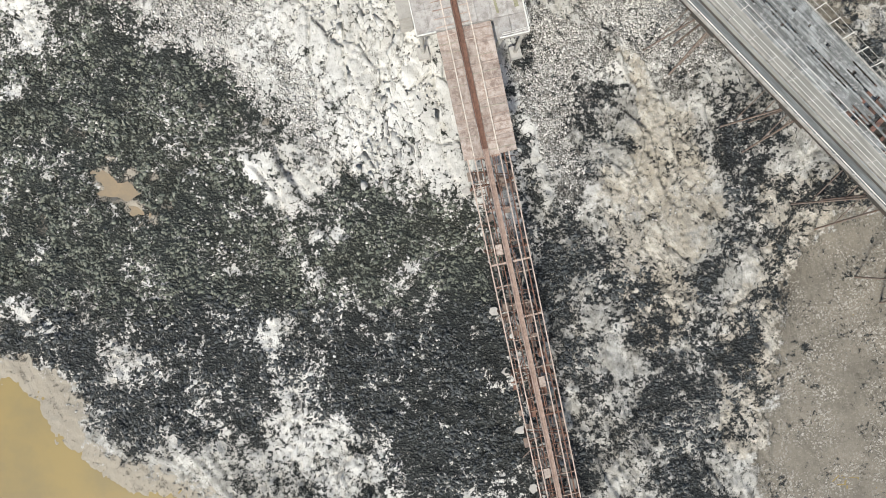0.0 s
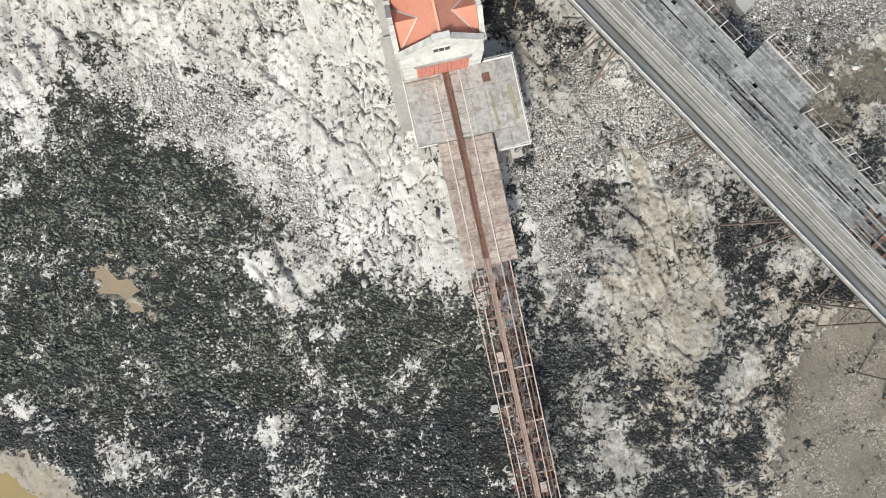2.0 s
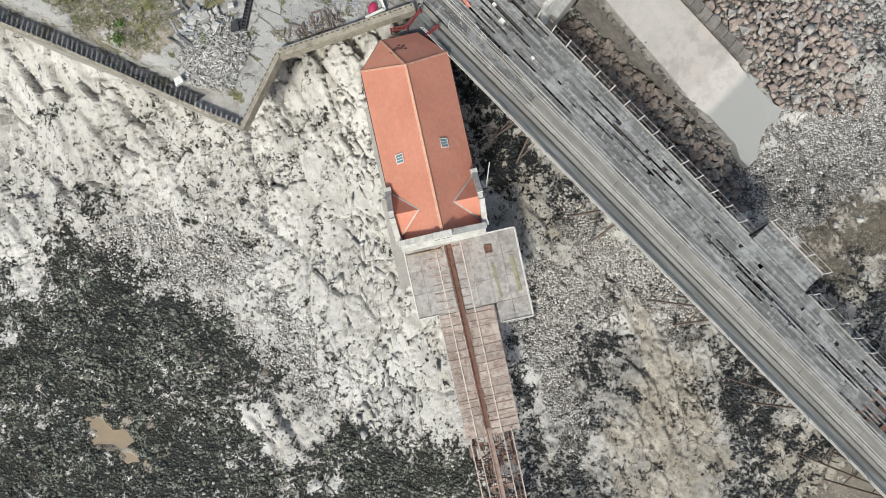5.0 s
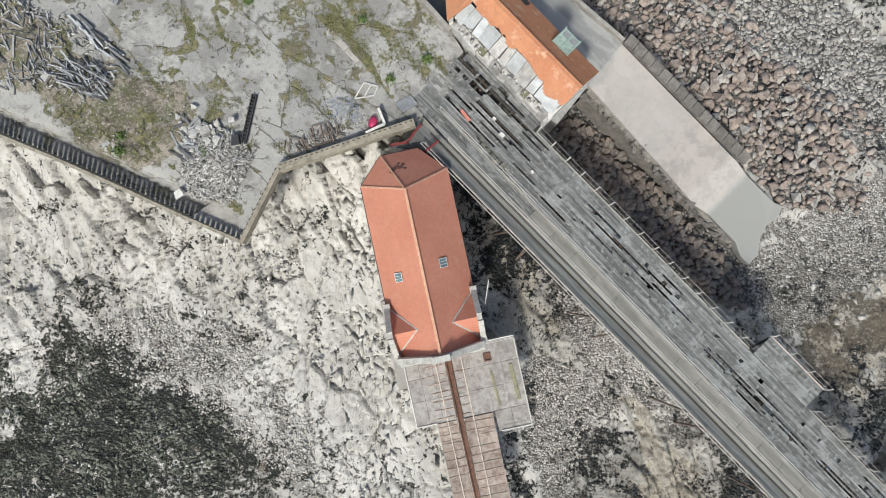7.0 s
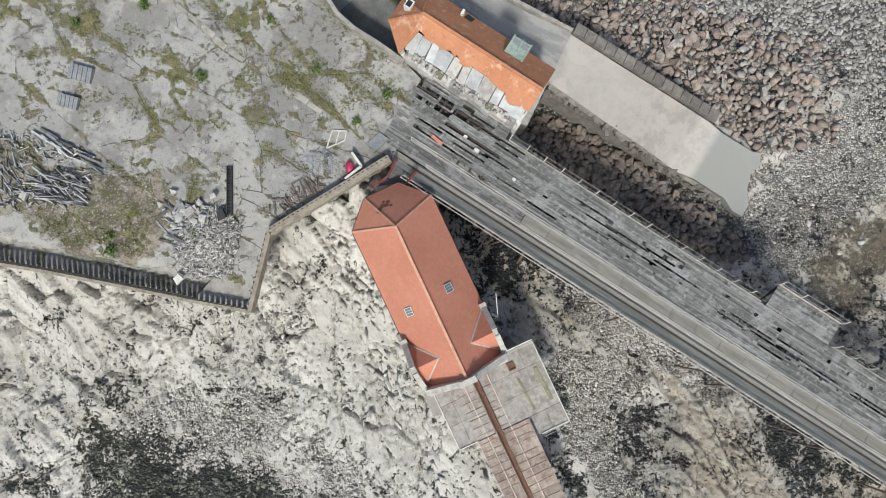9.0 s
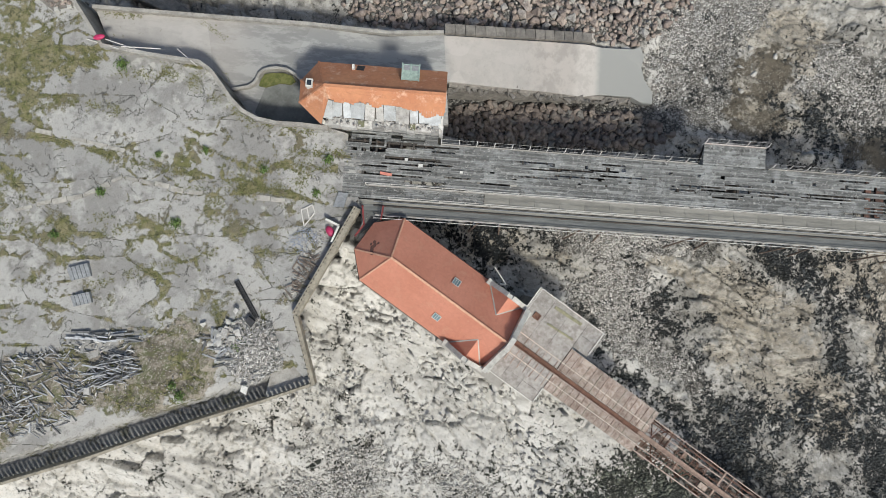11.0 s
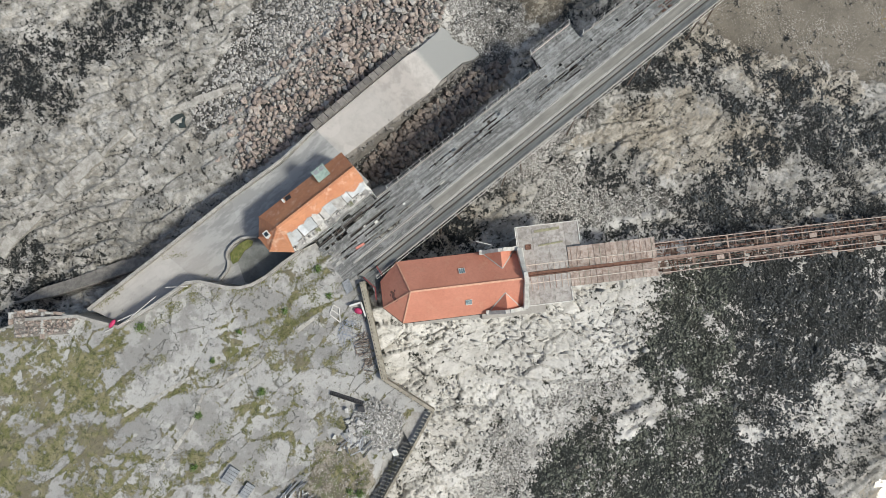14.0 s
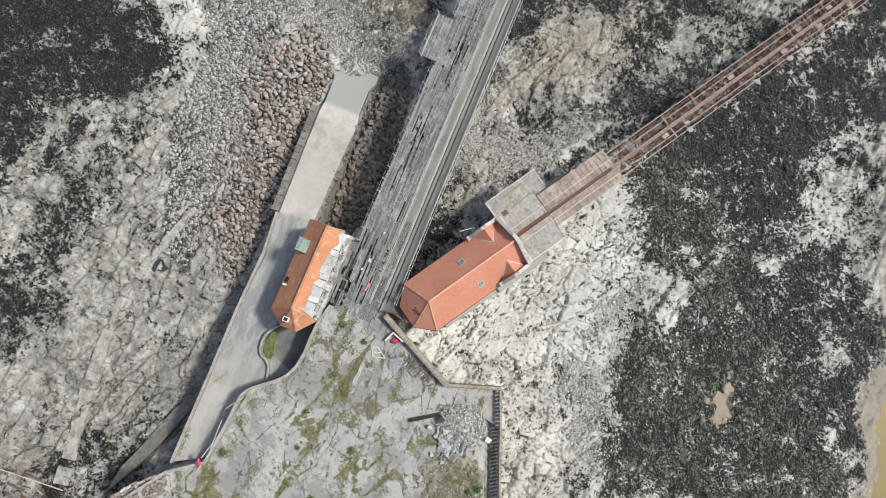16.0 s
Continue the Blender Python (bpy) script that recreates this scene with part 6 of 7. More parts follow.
def points_in(poly, count, seed, gap):
    """Random points in a polygon, no closer than gap."""
    r = random.Random(seed)
    xs, ys = [p[0] for p in poly], [p[1] for p in poly]
    grid, out = {}, []
    tries = 0
    while len(out) < count and tries < count * 30:
        tries += 1
        x, y = r.uniform(min(xs), max(xs)), r.uniform(min(ys), max(ys))
        odd = False
        for i in range(len(poly)):
            (ax, ay), (bx, by) = poly[i], poly[(i + 1) % len(poly)]
            if (ay > y) != (by > y) and x < (bx - ax) * (y - ay) / (by - ay) + ax:
                odd = not odd
        if not odd:
            continue
        key = (int(x // gap), int(y // gap))
        if any((x - a) ** 2 + (y - b) ** 2 < gap * gap for i in (-1, 0, 1) for j in (-1, 0, 1) for a, b in grid.get((key[0] + i, key[1] + j), ())):
            continue
        grid.setdefault(key, []).append((x, y))
        out.append((x, y))
    return out


def scatter(name, spots, sizes, material, seed, flat=0.6, variants=6, sink=0.25, label="", category="stones", parent=None, zs=None, along=None, corners=13, stretch=(1.0, 1.0, 1.0)):
    """Many stones joined into one mesh."""
    r = np.random.RandomState(seed)
    shapes = []
    for k in range(variants):
        b = stone_shape(seed * 31 + k, flat, corners)
        shapes.append((np.array([v.co[:] for v in b.verts]), np.array([[v.index for v in f.verts] for f in b.faces])))
        b.free()
    spots = np.array(spots)
    if zs is None:
        zs = relief(spots[:, 0], spots[:, 1])
    allv, allf, off = [], [], 0
    for i, (x, y) in enumerate(spots):
        v, f = shapes[r.randint(variants)]
        s = sizes[0] + (sizes[1] - sizes[0]) * r.rand() ** 1.8
        a = r.rand() * math.tau if along is None else along + r.randn() * 0.25
        ca, sa = math.cos(a), math.sin(a)
        tilt = r.uniform(-0.35, 0.35)
        w = v * s * (np.array(stretch) if along is None else np.array([1.5, 0.8, 0.8]))
        w = np.stack([w[:, 0], w[:, 1] * math.cos(tilt) - w[:, 2] * math.sin(tilt), w[:, 1] * math.sin(tilt) + w[:, 2] * math.cos(tilt)], 1)
        w = np.stack([w[:, 0] * ca - w[:, 1] * sa + x, w[:, 0] * sa + w[:, 1] * ca + y, w[:, 2] + zs[i] + s * (0.3 - sink)], 1)
        allv.append(w)
        allf.append(f + off)
        off += len(v)
    V, F = np.concatenate(allv), np.concatenate(allf)
    me = bpy.data.meshes.new(name)
    me.vertices.add(len(V))
    me.vertices.foreach_set("co", V.astype(np.float32).ravel())
    me.loops.add(F.size)
    me.loops.foreach_set("vertex_index", F.astype(np.int32).ravel())
    me.polygons.add(len(F))
    me.polygons.foreach_set("loop_start", np.arange(0, F.size, 3, dtype=np.int32))
    me.update(calc_edges=True)
    me.materials.append(material)
    ob = new(name, me)
    ob.parent = parent
    if parent:
        ob.location = -origin_of(parent)
    return tagged(ob, label, "" if parent else category, kind="stuff")


def stone_mat(name, a, b, c3, dark, island=True):
    m = Mat(name, 0.9)
    r = m.isle() if island else m.obrand()
    col = m.mix(m.step(r, 0.2, 0.55), a, b)
    col = m.mix(m.step(r, 0.6, 0.95), col, c3)
    col = m.mix(m.step(m.noise(2.4, 7, 0.75), 0.45, 0.64, 0, 0.7), col, dark)
    m.bump(m.noise(6, 6, 0.75), 0.08)
    return m.done(col)


MAT_BOULDER = stone_mat("red_brown_boulder", (0.32, 0.262, 0.23), (0.44, 0.365, 0.318), (0.46, 0.44, 0.41), (0.13, 0.104, 0.09), False)
MAT_BOULDER_J = stone_mat("red_brown_boulders", (0.32, 0.262, 0.23), (0.44, 0.365, 0.318), (0.46, 0.44, 0.41), (0.13, 0.104, 0.09))
MAT_COBBLE = stone_mat("grey_cobbles", (0.45, 0.43, 0.405), (0.33, 0.315, 0.295), (0.56, 0.54, 0.51), (0.18, 0.168, 0.15))
MAT_PEBBLE = stone_mat("pale_pebbles", (0.58, 0.56, 0.52), (0.42, 0.40, 0.37), (0.68, 0.66, 0.62), (0.26, 0.24, 0.215))
MAT_SLAB = stone_mat("pale_bedrock_slabs", (0.57, 0.555, 0.525), (0.47, 0.455, 0.425), (0.62, 0.605, 0.57), (0.25, 0.235, 0.205))
MAT_RUBBLE = stone_mat("pale_rubble", (0.50, 0.485, 0.46), (0.33, 0.315, 0.295), (0.72, 0.705, 0.675), (0.2, 0.185, 0.165))

# darker copies of the boulder stone for those in the pier's shade
MAT_BOULDER_WET_SHADED = stone_mat("wet_shaded_boulder", (0.20, 0.165, 0.145), (0.26, 0.215, 0.185), (0.20, 0.19, 0.175), (0.07, 0.06, 0.052), False)
MAT_BOULDER_WET_SHADED_J = stone_mat("wet_shaded_boulders", (0.20, 0.165, 0.145), (0.26, 0.215, 0.185), (0.20, 0.19, 0.175), (0.07, 0.06, 0.052))
edge_shapes = []
for k in range(8):
    b = stone_shape(700 + k, 0.5, 11)
    me = bpy.data.meshes.new("edge_stone")
    b.to_mesh(me)
    b.free()
    me.materials.append(MAT_DARKSTONE)
    edge_shapes.append(me)
for k, (at, size, spin) in enumerate(edge_at):
    ob = new("edge_stone", edge_shapes[k % 8])
    ob.parent = ramp
    ob.location = at - origin_of(ramp)
    ob.scale = (size, size * 0.8, size)
    ob.rotation_euler = (0.1, -0.1, spin)
rev = empty("boulder_revetment", (26, 46, 1), "revetment of large red-brown boulders beside the ramp", "boulders", kind="structure")
spots_n = points_in(BOULDERS_N, 800, 3, 0.6)
spots_s = points_in(BOULDERS_S, 460, 4, 0.6)
shapes = []
for k in range(20):
    b = stone_shape(900 + k, 0.78, 10)
    me = bpy.data.meshes.new("boulder")
    b.to_mesh(me)
    b.free()
    me.materials.append(MAT_BOULDER if k < 10 else MAT_BOULDER_WET_SHADED)
    shapes.append(me)
base = origin_of(rev)
rng = random.Random(21)
single, rest = (spots_n[:190] + spots_s[:110]), spots_n[190:]
for i, (x, y) in enumerate(single):
    ob = new("boulder", shapes[rng.randrange(10) + (10 if i >= 190 else 0)])
    ob.parent = rev
    s = 0.55 + 0.75 * rng.random() ** 1.2
    ob.scale = (s, s, s)
    ob.location = Vector((x, y, ground_at(x, y) + 0.3 * s)) - base
    ob.rotation_euler = (rng.uniform(-0.4, 0.4), rng.uniform(-0.4, 0.4), rng.uniform(0, 6.28))
scatter("boulders", rest, (0.55, 1.25), MAT_BOULDER_J, 22, flat=0.78, sink=0.05, parent=rev, corners=10, variants=12)
scatter("boulders", spots_s[110:] + points_in(BOULDERS_S, 380, 6, 0.4), (0.4, 1.2), MAT_BOULDER_WET_SHADED_J, 26, flat=0.78, sink=0.05, parent=rev)
fill_n = points_in(BOULDERS_N, 700, 5, 0.4)
scatter("small_boulders", fill_n, (0.3, 0.7), MAT_BOULDER_J, 23, flat=0.75, sink=0.1, parent=rev)
spots = []
for k, poly in enumerate(COBBLE[:1]):
    spots += points_in(poly, 3800, 30 + k, 0.22)
spill = [(42, 46), (36, 50), (28, 57.5), (16, 65), (11, 65.5), (13, 60.5), (20, 60), (30, 52), (37, 44.5), (36, 38), (40, 37.5)]
scatter("spilled_boulders", points_in(spill, 420, 35, 0.6), (0.35, 1.15), MAT_BOULDER_J, 29, flat=0.75, sink=0.1, parent=rev)
scatter("cobble_beach", spots, (0.2, 0.65), MAT_COBBLE, 24, label="grey cobbles and stones lying loose on the upper beach", category="cobbles")
spots = []
for k, poly in enumerate(SHINGLE):
    spots += points_in(poly, 200 if k == 0 else 4200 if k == 4 else 1700, 40 + k, 0.2)
scatter("shingle_stones", spots, (0.10, 0.40), MAT_PEBBLE, 25, label="pale limestone shingle lying loose on the rock", category="shingle")
STONY = [(-44, 42), (-44, 28), (-24, 22), (-15, 10), (2, 6), (-1, 20), (-7, 40), (-12, 39), (-16, 33)]
scatter("loose_stones", points_in(STONY, 2200, 50, 0.25), (0.10, 0.5), MAT_PEBBLE, 26, label="loose pale stones scattered on the bedrock", category="stones")
BLOCKS = [(-8, 41), (-6.5, 26), (-3, 18), (2, 8), (-8, 6), (-12, 14), (-11, 30), (-12, 39)]
scatter("rock_blocks", points_in(BLOCKS, 230, 51, 0.95), (0.4, 1.8), MAT_SLAB, 27, flat=0.42, sink=0.33, corners=9, variants=14, along=radians(104), label="fallen angular limestone blocks on the bedrock", category="rocks")
EASTERN = [(9, 26), (13, 18), (14, 4), (20, 2), (28, 6), (26, 12), (20, 22)]
scatter("flat_rocks", [(38.9, 28.3), (40.2, 27.5), (42.0, 29.7), (44.6, 26.3), (35.8, 30.4), (38.5, 26.9), (45.6, 25.6), (39.6, 28.9), (43.4, 27.2)], (0.8, 1.5), MAT_SLAB, 77, flat=0.4, sink=0.3, corners=10, variants=9, label="flat pale brown rocks standing out of the mud", category="rocks")
# bladder wrack in rounded tufts
MAT_WRACK = stone_mat("olive_wrack_tufts", (0.185, 0.192, 0.152), (0.135, 0.146, 0.120), (0.240, 0.248, 0.200), (0.055, 0.060, 0.048))
MAT_WRACK_DARK = stone_mat("black_wrack_tufts", (0.092, 0.098, 0.099), (0.066, 0.072, 0.074), (0.130, 0.136, 0.136), (0.026, 0.028, 0.028))
wrack_rng = np.random.RandomState(71)
wx = np.concatenate([wrack_rng.uniform(-50, 34, 46000), wrack_rng.uniform(34, 60, 5200)])
wy = np.concatenate([wrack_rng.uniform(-28, 28, 46000), wrack_rng.uniform(7, 28, 5200)])
wz, ww, wb, ws = surface(wx, wy)
thick = ww + 1.1 * fractal(wx / 2.2, wy / 2.2, 171, 4) + 0.5 * fractal(wx / 0.7, wy / 0.7, 175, 2)
grown = (thick > 0.74) & (ww > 0.5) & (ws < 0.35)
for dark, material, lab in ((False, MAT_WRACK, "olive-brown seaweed in rounded tufts over the rock"), (True, MAT_WRACK_DARK, "blue-black seaweed in rounded tufts over the rock")):
    pick = grown & ((wb > 0.4) == dark)
    scatter("seaweed", np.stack([wx[pick], wy[pick]], 1), (0.22, 0.62), material, 72 + dark, flat=0.5, variants=10, sink=0.28, corners=10, zs=wz[pick], label=lab, category="seaweed")
WEEDY = [(-44, 22), (-30, 22), (-16, 15), (4, 6), (8, -10), (9, -24), (-12, -22), (-40, -16)]
drift = [q for q in points_in(WEEDY, 3600, 54, 0.25) if smooth_noise(np.array([q[0] / 3.5]), np.array([q[1] / 3.5]), 55)[0] > 0.22]
scatter("weed_stones", drift, (0.10, 0.40), MAT_PEBBLE, 58, flat=0.5, sink=0.0, label="pale stones lying loose among the seaweed", category="stones")
scatter("plaster_rubble", chips, (0.08, 0.35), MAT_RUBBLE, 57, flat=0.3, zs=[11.3 for _ in chips], parent=pav)
scatter("loose_stones", points_in(EASTERN, 800, 52, 0.25), (0.10, 0.32), MAT_COBBLE, 28, label="loose pale stones scattered among seaweed", category="stones")

# ---- pier deck boards ----
rng = random.Random(7)
rows = 27
boards = []
for r in range(rows):
    q0 = 31.28 + r * 4.15 / rows
    p = P0 - rng.uniform(0, 2)
    while p < P1:
        L = rng.uniform(2.2, 5.2)
        e = min(p + L, P1)
        mid = (p + e) / 2
        miss = 0.04
        if r in (10, 11, 12, 13):
            miss = 0.24 if mid < 4 else 0.32
        if r in (6, 7, 17):
            miss = 0.14
        if mid > 17 and 5 <= r <= 21:
            miss = 1.0
        if mid > 14 and r in (16, 17, 18):
            miss = 0.5
        if mid < -25.5 and r >= 18:
            miss = 0.05
        if rng.random() > miss:
            boards.append((max(p, P0), e - 0.02, q0, r))
        p = e
for r in range(8):
    p = P0
    while p < -21.6:
        e = min(p + rng.uniform(1.6, 3.2), -21.53)
        boards.append((p, e - 0.02, 29.98 + r * 0.16, r))
        p = e
# older boards that run on beside the pavilion, half of them fallen through
for r in range(7):
    p, k = P0 + 0.5, 0
    while p < -26.2:
        e = min(p + 2.3, -26.2)
        if dice(k, r, 13) > 0.06:
            boards.append((p, e - 0.02, 35.42 + r * 0.16, r))
        p, k = e, k + 1
HOLES = [(-35.1, -34.0, 35.05, 35.4), (-33.9, -32.6, 35.05, 35.5), (-32.5, -31.05, 34.3, 34.85), (-32.4, -31.2, 35.0, 35.55), (-31.0, -29.45, 34.8, 35.4), (-29.3, -28.15, 34.85, 35.4),
         (-30.6, -29.5, 35.75, 36.0), (-31.05, -25.9, 33.78, 34.0), (-33.7, -30.8, 36.15, 36.6), (-34.3, -32.7, 32.3, 32.48), (-35.1, -34.6, 34.4, 34.6), (-34.2, -33.7, 34.4, 34.6), (-33.3, -32.85, 34.42, 34.6), (-27.0, -24.6, 33.4, 33.55), (-28.3, -26.5, 35.0, 35.2), (-30.1, -26.9, 36.4, 36.7), (-33.9, -32.7, 32.36, 32.52)]
slot_rng = random.Random(61)
for q in (32.75, 33.25, 34.35):
    p = -24.0
    while p < 15:
        p += slot_rng.uniform(0.4, 3.0)
        L = slot_rng.uniform(0.12, 0.5)
        if slot_rng.random() < 0.5:
            HOLES.append((p, p + L, q - 0.08, q + 0.08))
        p += L
whole = boards
for h0, h1, k0, k1 in HOLES:
    cut = []
    for a, e, q0, r in whole:
        if not k0 < q0 + 0.07 < k1 or e < h0 or a > h1:
            cut.append((a, e, q0, r))
            continue
        if a < h0 - 0.15:
            cut.append((a, h0, q0, r))
        if e > h1 + 0.15:
            cut.append((h1, e, q0, r))
    whole = cut
boards = whole
boards.sort(key=lambda b: abs((b[0] + b[1]) / 2 + 12))
bw = 4.15 / rows - 0.014
for i, (a, e, q0, r) in enumerate(boards):
    dz = rng.uniform(-0.012, 0.02)
    sk = rng.uniform(-0.012, 0.012)
    bm = bmesh.new()
    pts = [(a, q0 + sk), (e, q0 - sk), (e, q0 + bw - sk), (a, q0 + bw + sk)]
    hexa(bm, [pr(x, y, TOP - 0.07) for x, y in pts], [pr(x, y, TOP + dz) for x, y in pts])
    part("deck_board", bm, MAT_TIMBER, pier)

# ---- island clutter ----
rng = random.Random(77)


def plank_heap(name, poly, count, length, width, height, material, label, seed, spread=0.8):
    """A heap of broken planks, each one its own piece."""
    r = random.Random(seed)
    cx, cy = sum(p[0] for p in poly) / len(poly), sum(p[1] for p in poly) / len(poly)
    heap = empty(name, (cx, cy, TOP), label, "debris")
    for x, y in points_in(poly, count, seed, 0.25):
        L = r.uniform(*length)
        a = r.gauss(-0.7, spread)
        rise = max(0.0, 1 - math.hypot(x - cx, y - cy) / 5.0) * height
        z = TOP + 0.12 + r.uniform(0, rise + 0.15)
        d = Vector((math.cos(a), math.sin(a), r.uniform(-0.16, 0.16))) * (L / 2)
        bm = bmesh.new()
        bar(bm, Vector((x, y, z)) - d, Vector((x, y, z)) + d, r.uniform(*width), r.uniform(0.05, 0.12), Vector((r.uniform(-0.3, 0.3), r.uniform(-0.3, 0.3), 1)))
        part("plank", bm, material, heap)
    return heap


MAT_PLANK = worn("weathered_grey_planks", (0.58, 0.595, 0.62), (0.42, 0.43, 0.45), (0.16, 0.16, 0.16), scale=2.5, rand=0.8)
MAT_BROWNWOOD = worn("rotten_brown_timber", (0.27, 0.22, 0.185), (0.19, 0.15, 0.125), (0.10, 0.08, 0.068), scale=2.5, rand=0.4)
plank_heap("timber_heap", [(-31, 48.9), (-28.6, 49.0), (-26.9, 47.8), (-27.6, 45.7), (-31.2, 47.3)], 260, (0.4, 1.9), (0.04, 0.13), 0.7, MAT_PLANK, "collapsed heap of grey weathered planks", 301, 0.5)
plank_heap("timber_heap", [(-41, 55.5), (-34, 54), (-30.8, 51), (-31.5, 47.6), (-36, 46.8), (-42, 50)], 300, (0.3, 1.9), (0.04, 0.13), 0.6, MAT_PLANK, "wide scatter of broken grey boards and joists", 302)
plank_heap("timber_heap", [(-30.5, 52.6), (-29.6, 52.8), (-25.0, 48.4), (-25.8, 47.8)], 22, (1.2, 2.8), (0.08, 0.2), 0.2, MAT_PLANK, "row of long fallen boards along a slab edge", 304, 0.12)
plank_heap("timber_heap", [(-22, 44), (-20, 45), (-19, 42.5), (-21.5, 40.5)], 22, (0.6, 1.8), (0.08, 0.2), 0.3, MAT_PLANK, "few broken laths on the rubble edge", 303)
plank_heap("timber_heap", [(-12.8, 41.6), (-8.2, 43.1), (-8.6, 43.9), (-13.4, 42.4)], 26, (0.3, 1.1), (0.04, 0.12), 0.15, MAT_BROWNWOOD, "broken laths and boards along the parapet", 305)
# rubble
RUBBLE = [(-21.5, 40.2), (-20.6, 43.3), (-18.8, 44.2), (-16.6, 42.9), (-15.6, 41.2), (-17.4, 37.6), (-20.6, 38.1)]
rub = points_in(RUBBLE, 2600, 310, 0.05)
scatter("rubble_heap", rub, (0.05, 0.42), MAT_RUBBLE, 311, stretch=(1.7, 0.6, 0.7), flat=0.35, corners=9, variants=12, zs=[TOP + 0.05 + 0.5 * math.exp(-((x + 18.4) ** 2 + (y - 41) ** 2) / 6) for x, y in rub], label="pale heap of broken brick and concrete rubble", category="rubble")
chunk_rng = random.Random(320)
for k in range(34):
    x, y = -19.8 + chunk_rng.gauss(0, 1.0), 43.2 + chunk_rng.gauss(0, 0.75)
    b = stone_shape(740 + k, 0.35, 8)
    w = chunk_rng.uniform(0.35, 1.0)
    at = Vector((x, y, TOP + 0.18 + 0.25 * chunk_rng.random()))
    turn = pose(at.x, at.y, at.z, chunk_rng.uniform(-25, 25), chunk_rng.uniform(-25, 25), chunk_rng.uniform(0, 360))
    for vert in b.verts:
        vert.co = turn @ (vert.co * w)
    tagged(part("plaster_chunk", b, MAT_BARE if k % 3 else MAT_TRIM, None, at=at), "broken slab of white plastered masonry on the rubble", "rubble", "plaster chunks on the rubble heap")
rub = points_in([(-30, 46.5), (-25, 48.5), (-20.5, 47.5), (-21, 41), (-26, 40.5), (-30, 44)], 260, 312, 0.2)
scatter("rubble_scatter", rub, (0.06, 0.25), MAT_COBBLE, 313, zs=[TOP + 0.2 for _ in rub], label="small rubble strewn over rough soil", category="rubble")
rub = points_in([(-41, 55.5), (-34, 54), (-27, 50.2), (-26, 48), (-29, 45.6), (-36, 46.8), (-42, 50)], 900, 316, 0.12)
scatter("debris_scatter", rub, (0.06, 0.5), MAT_RUBBLE, 317, flat=0.3, corners=8, stretch=(1.6, 0.6, 0.7), zs=[TOP + 0.12 + 0.3 * chunk_rng.random() for _ in rub], label="white plaster and lath debris among the fallen planks", category="debris")
rub = points_in([(-13.2, 41.2), (-6.6, 43.6), (-7.0, 45.6), (-14.2, 42.6)], 260, 314, 0.1)
scatter("rubble_strip", rub, (0.05, 0.22), MAT_RUBBLE, 315, zs=[TOP + 0.06 for _ in rub], label="small brown rubble along the foot of the parapet", category="rubble")
# the black slab stands for the shade in a hollow of the heap
for x, y, w, d, a, m, lab in ((-19.3, 43.4, 0.83, 0.60, 0.4, MAT_BARE, "broken white plaster slab on the rubble"), (-18.4, 42.6, 0.68, 0.52, 1.0, MAT_BARE, "broken white plaster slab on the rubble"),
                              (-21.4, 38.3, 0.75, 0.6, 0.5, MAT_RENDER, "square white panel lying by the parapet"), (-17.2, 44.2, 0.52, 0.38, 0.2, MAT_BARE, "broken white plaster slab on the rubble"),
                              (-32.0, 47.6, 0.68, 0.52, 0.8, MAT_BARE, "crumpled white sheet among the planks"), (-16.9, 42.6, 0.7, 0.8, 0.1, MAT_BLACK, "black slab standing for a dark hollow in the rubble")):
    bm = bmesh.new()
    c, s2 = math.cos(a), math.sin(a)
    q = [(-w / 2, -d / 2), (w / 2, -d / 2 * 0.8), (w / 2 * 0.9, d / 2), (-w / 2 * 0.7, d / 2)]
    hexa(bm, [(x + u * c - v2 * s2, y + u * s2 + v2 * c, TOP + 0.35) for u, v2 in q], [(x + u * c - v2 * s2, y + u * s2 + v2 * c, TOP + 0.62 + 0.1 * u) for u, v2 in q])
    tagged(part("panel", bm, m, None, at=(x, y, TOP + 0.35)), lab, "panel")
# black steel ladder girder lying on the concrete
lad = empty("steel_girder", (-16.0, 44.5, TOP), "black slotted steel girder lying on the concrete", "girder")
ga_, gb_ = Vector((-15.45, 46.3, TOP + 0.25)), Vector((-16.3, 42.5, TOP + 0.3))
gd = (gb_ - ga_).normalized()
gs = Vector((-gd.y, gd.x, 0))
for k in (-1, 1):
    bm = bmesh.new()
    bar(bm, ga_ + gs * 0.17 * k, gb_ + gs * 0.17 * k, 0.08, 0.26)
    part("flange", bm, MAT_BLACK, lad)
for k in range(14):
    bm = bmesh.new()
    c0 = ga_.lerp(gb_, (k + 0.5) / 14)
    bar(bm, c0 - gs * 0.15, c0 + gs * 0.15, 0.14, 0.12)
    part("rung", bm, MAT_BLACK, lad)
bm = bmesh.new()
bar(bm, ga_ - Vector((0, 0, 0.13)), gb_ - Vector((0, 0, 0.13)), 0.3, 0.03)
part("web", bm, MAT_BLACK, lad)
# pen by the pier head with a red boat cover, cable tangle and timber frames
pen = empty("pen", (-5.8, 44.1, TOP), "small white walled pen beside the parapet", "enclosure")
for a, b in (((-6.5, 43.15), (-5.0, 43.85)), ((-5.0, 43.85), (-5.5, 45.1))):
    bm = bmesh.new()
    bar(bm, (*a, TOP + 0.4), (*b, TOP + 0.4), 0.2, 0.8)
    part("wall", bm, MAT_RENDER, pen)
MAT_PINK = worn("crimson_plastic", (0.55, 0.035, 0.13), (0.45, 0.03, 0.11), (0.25, 0.03, 0.07), 0.4, scale=3)
bm = bmesh.new()
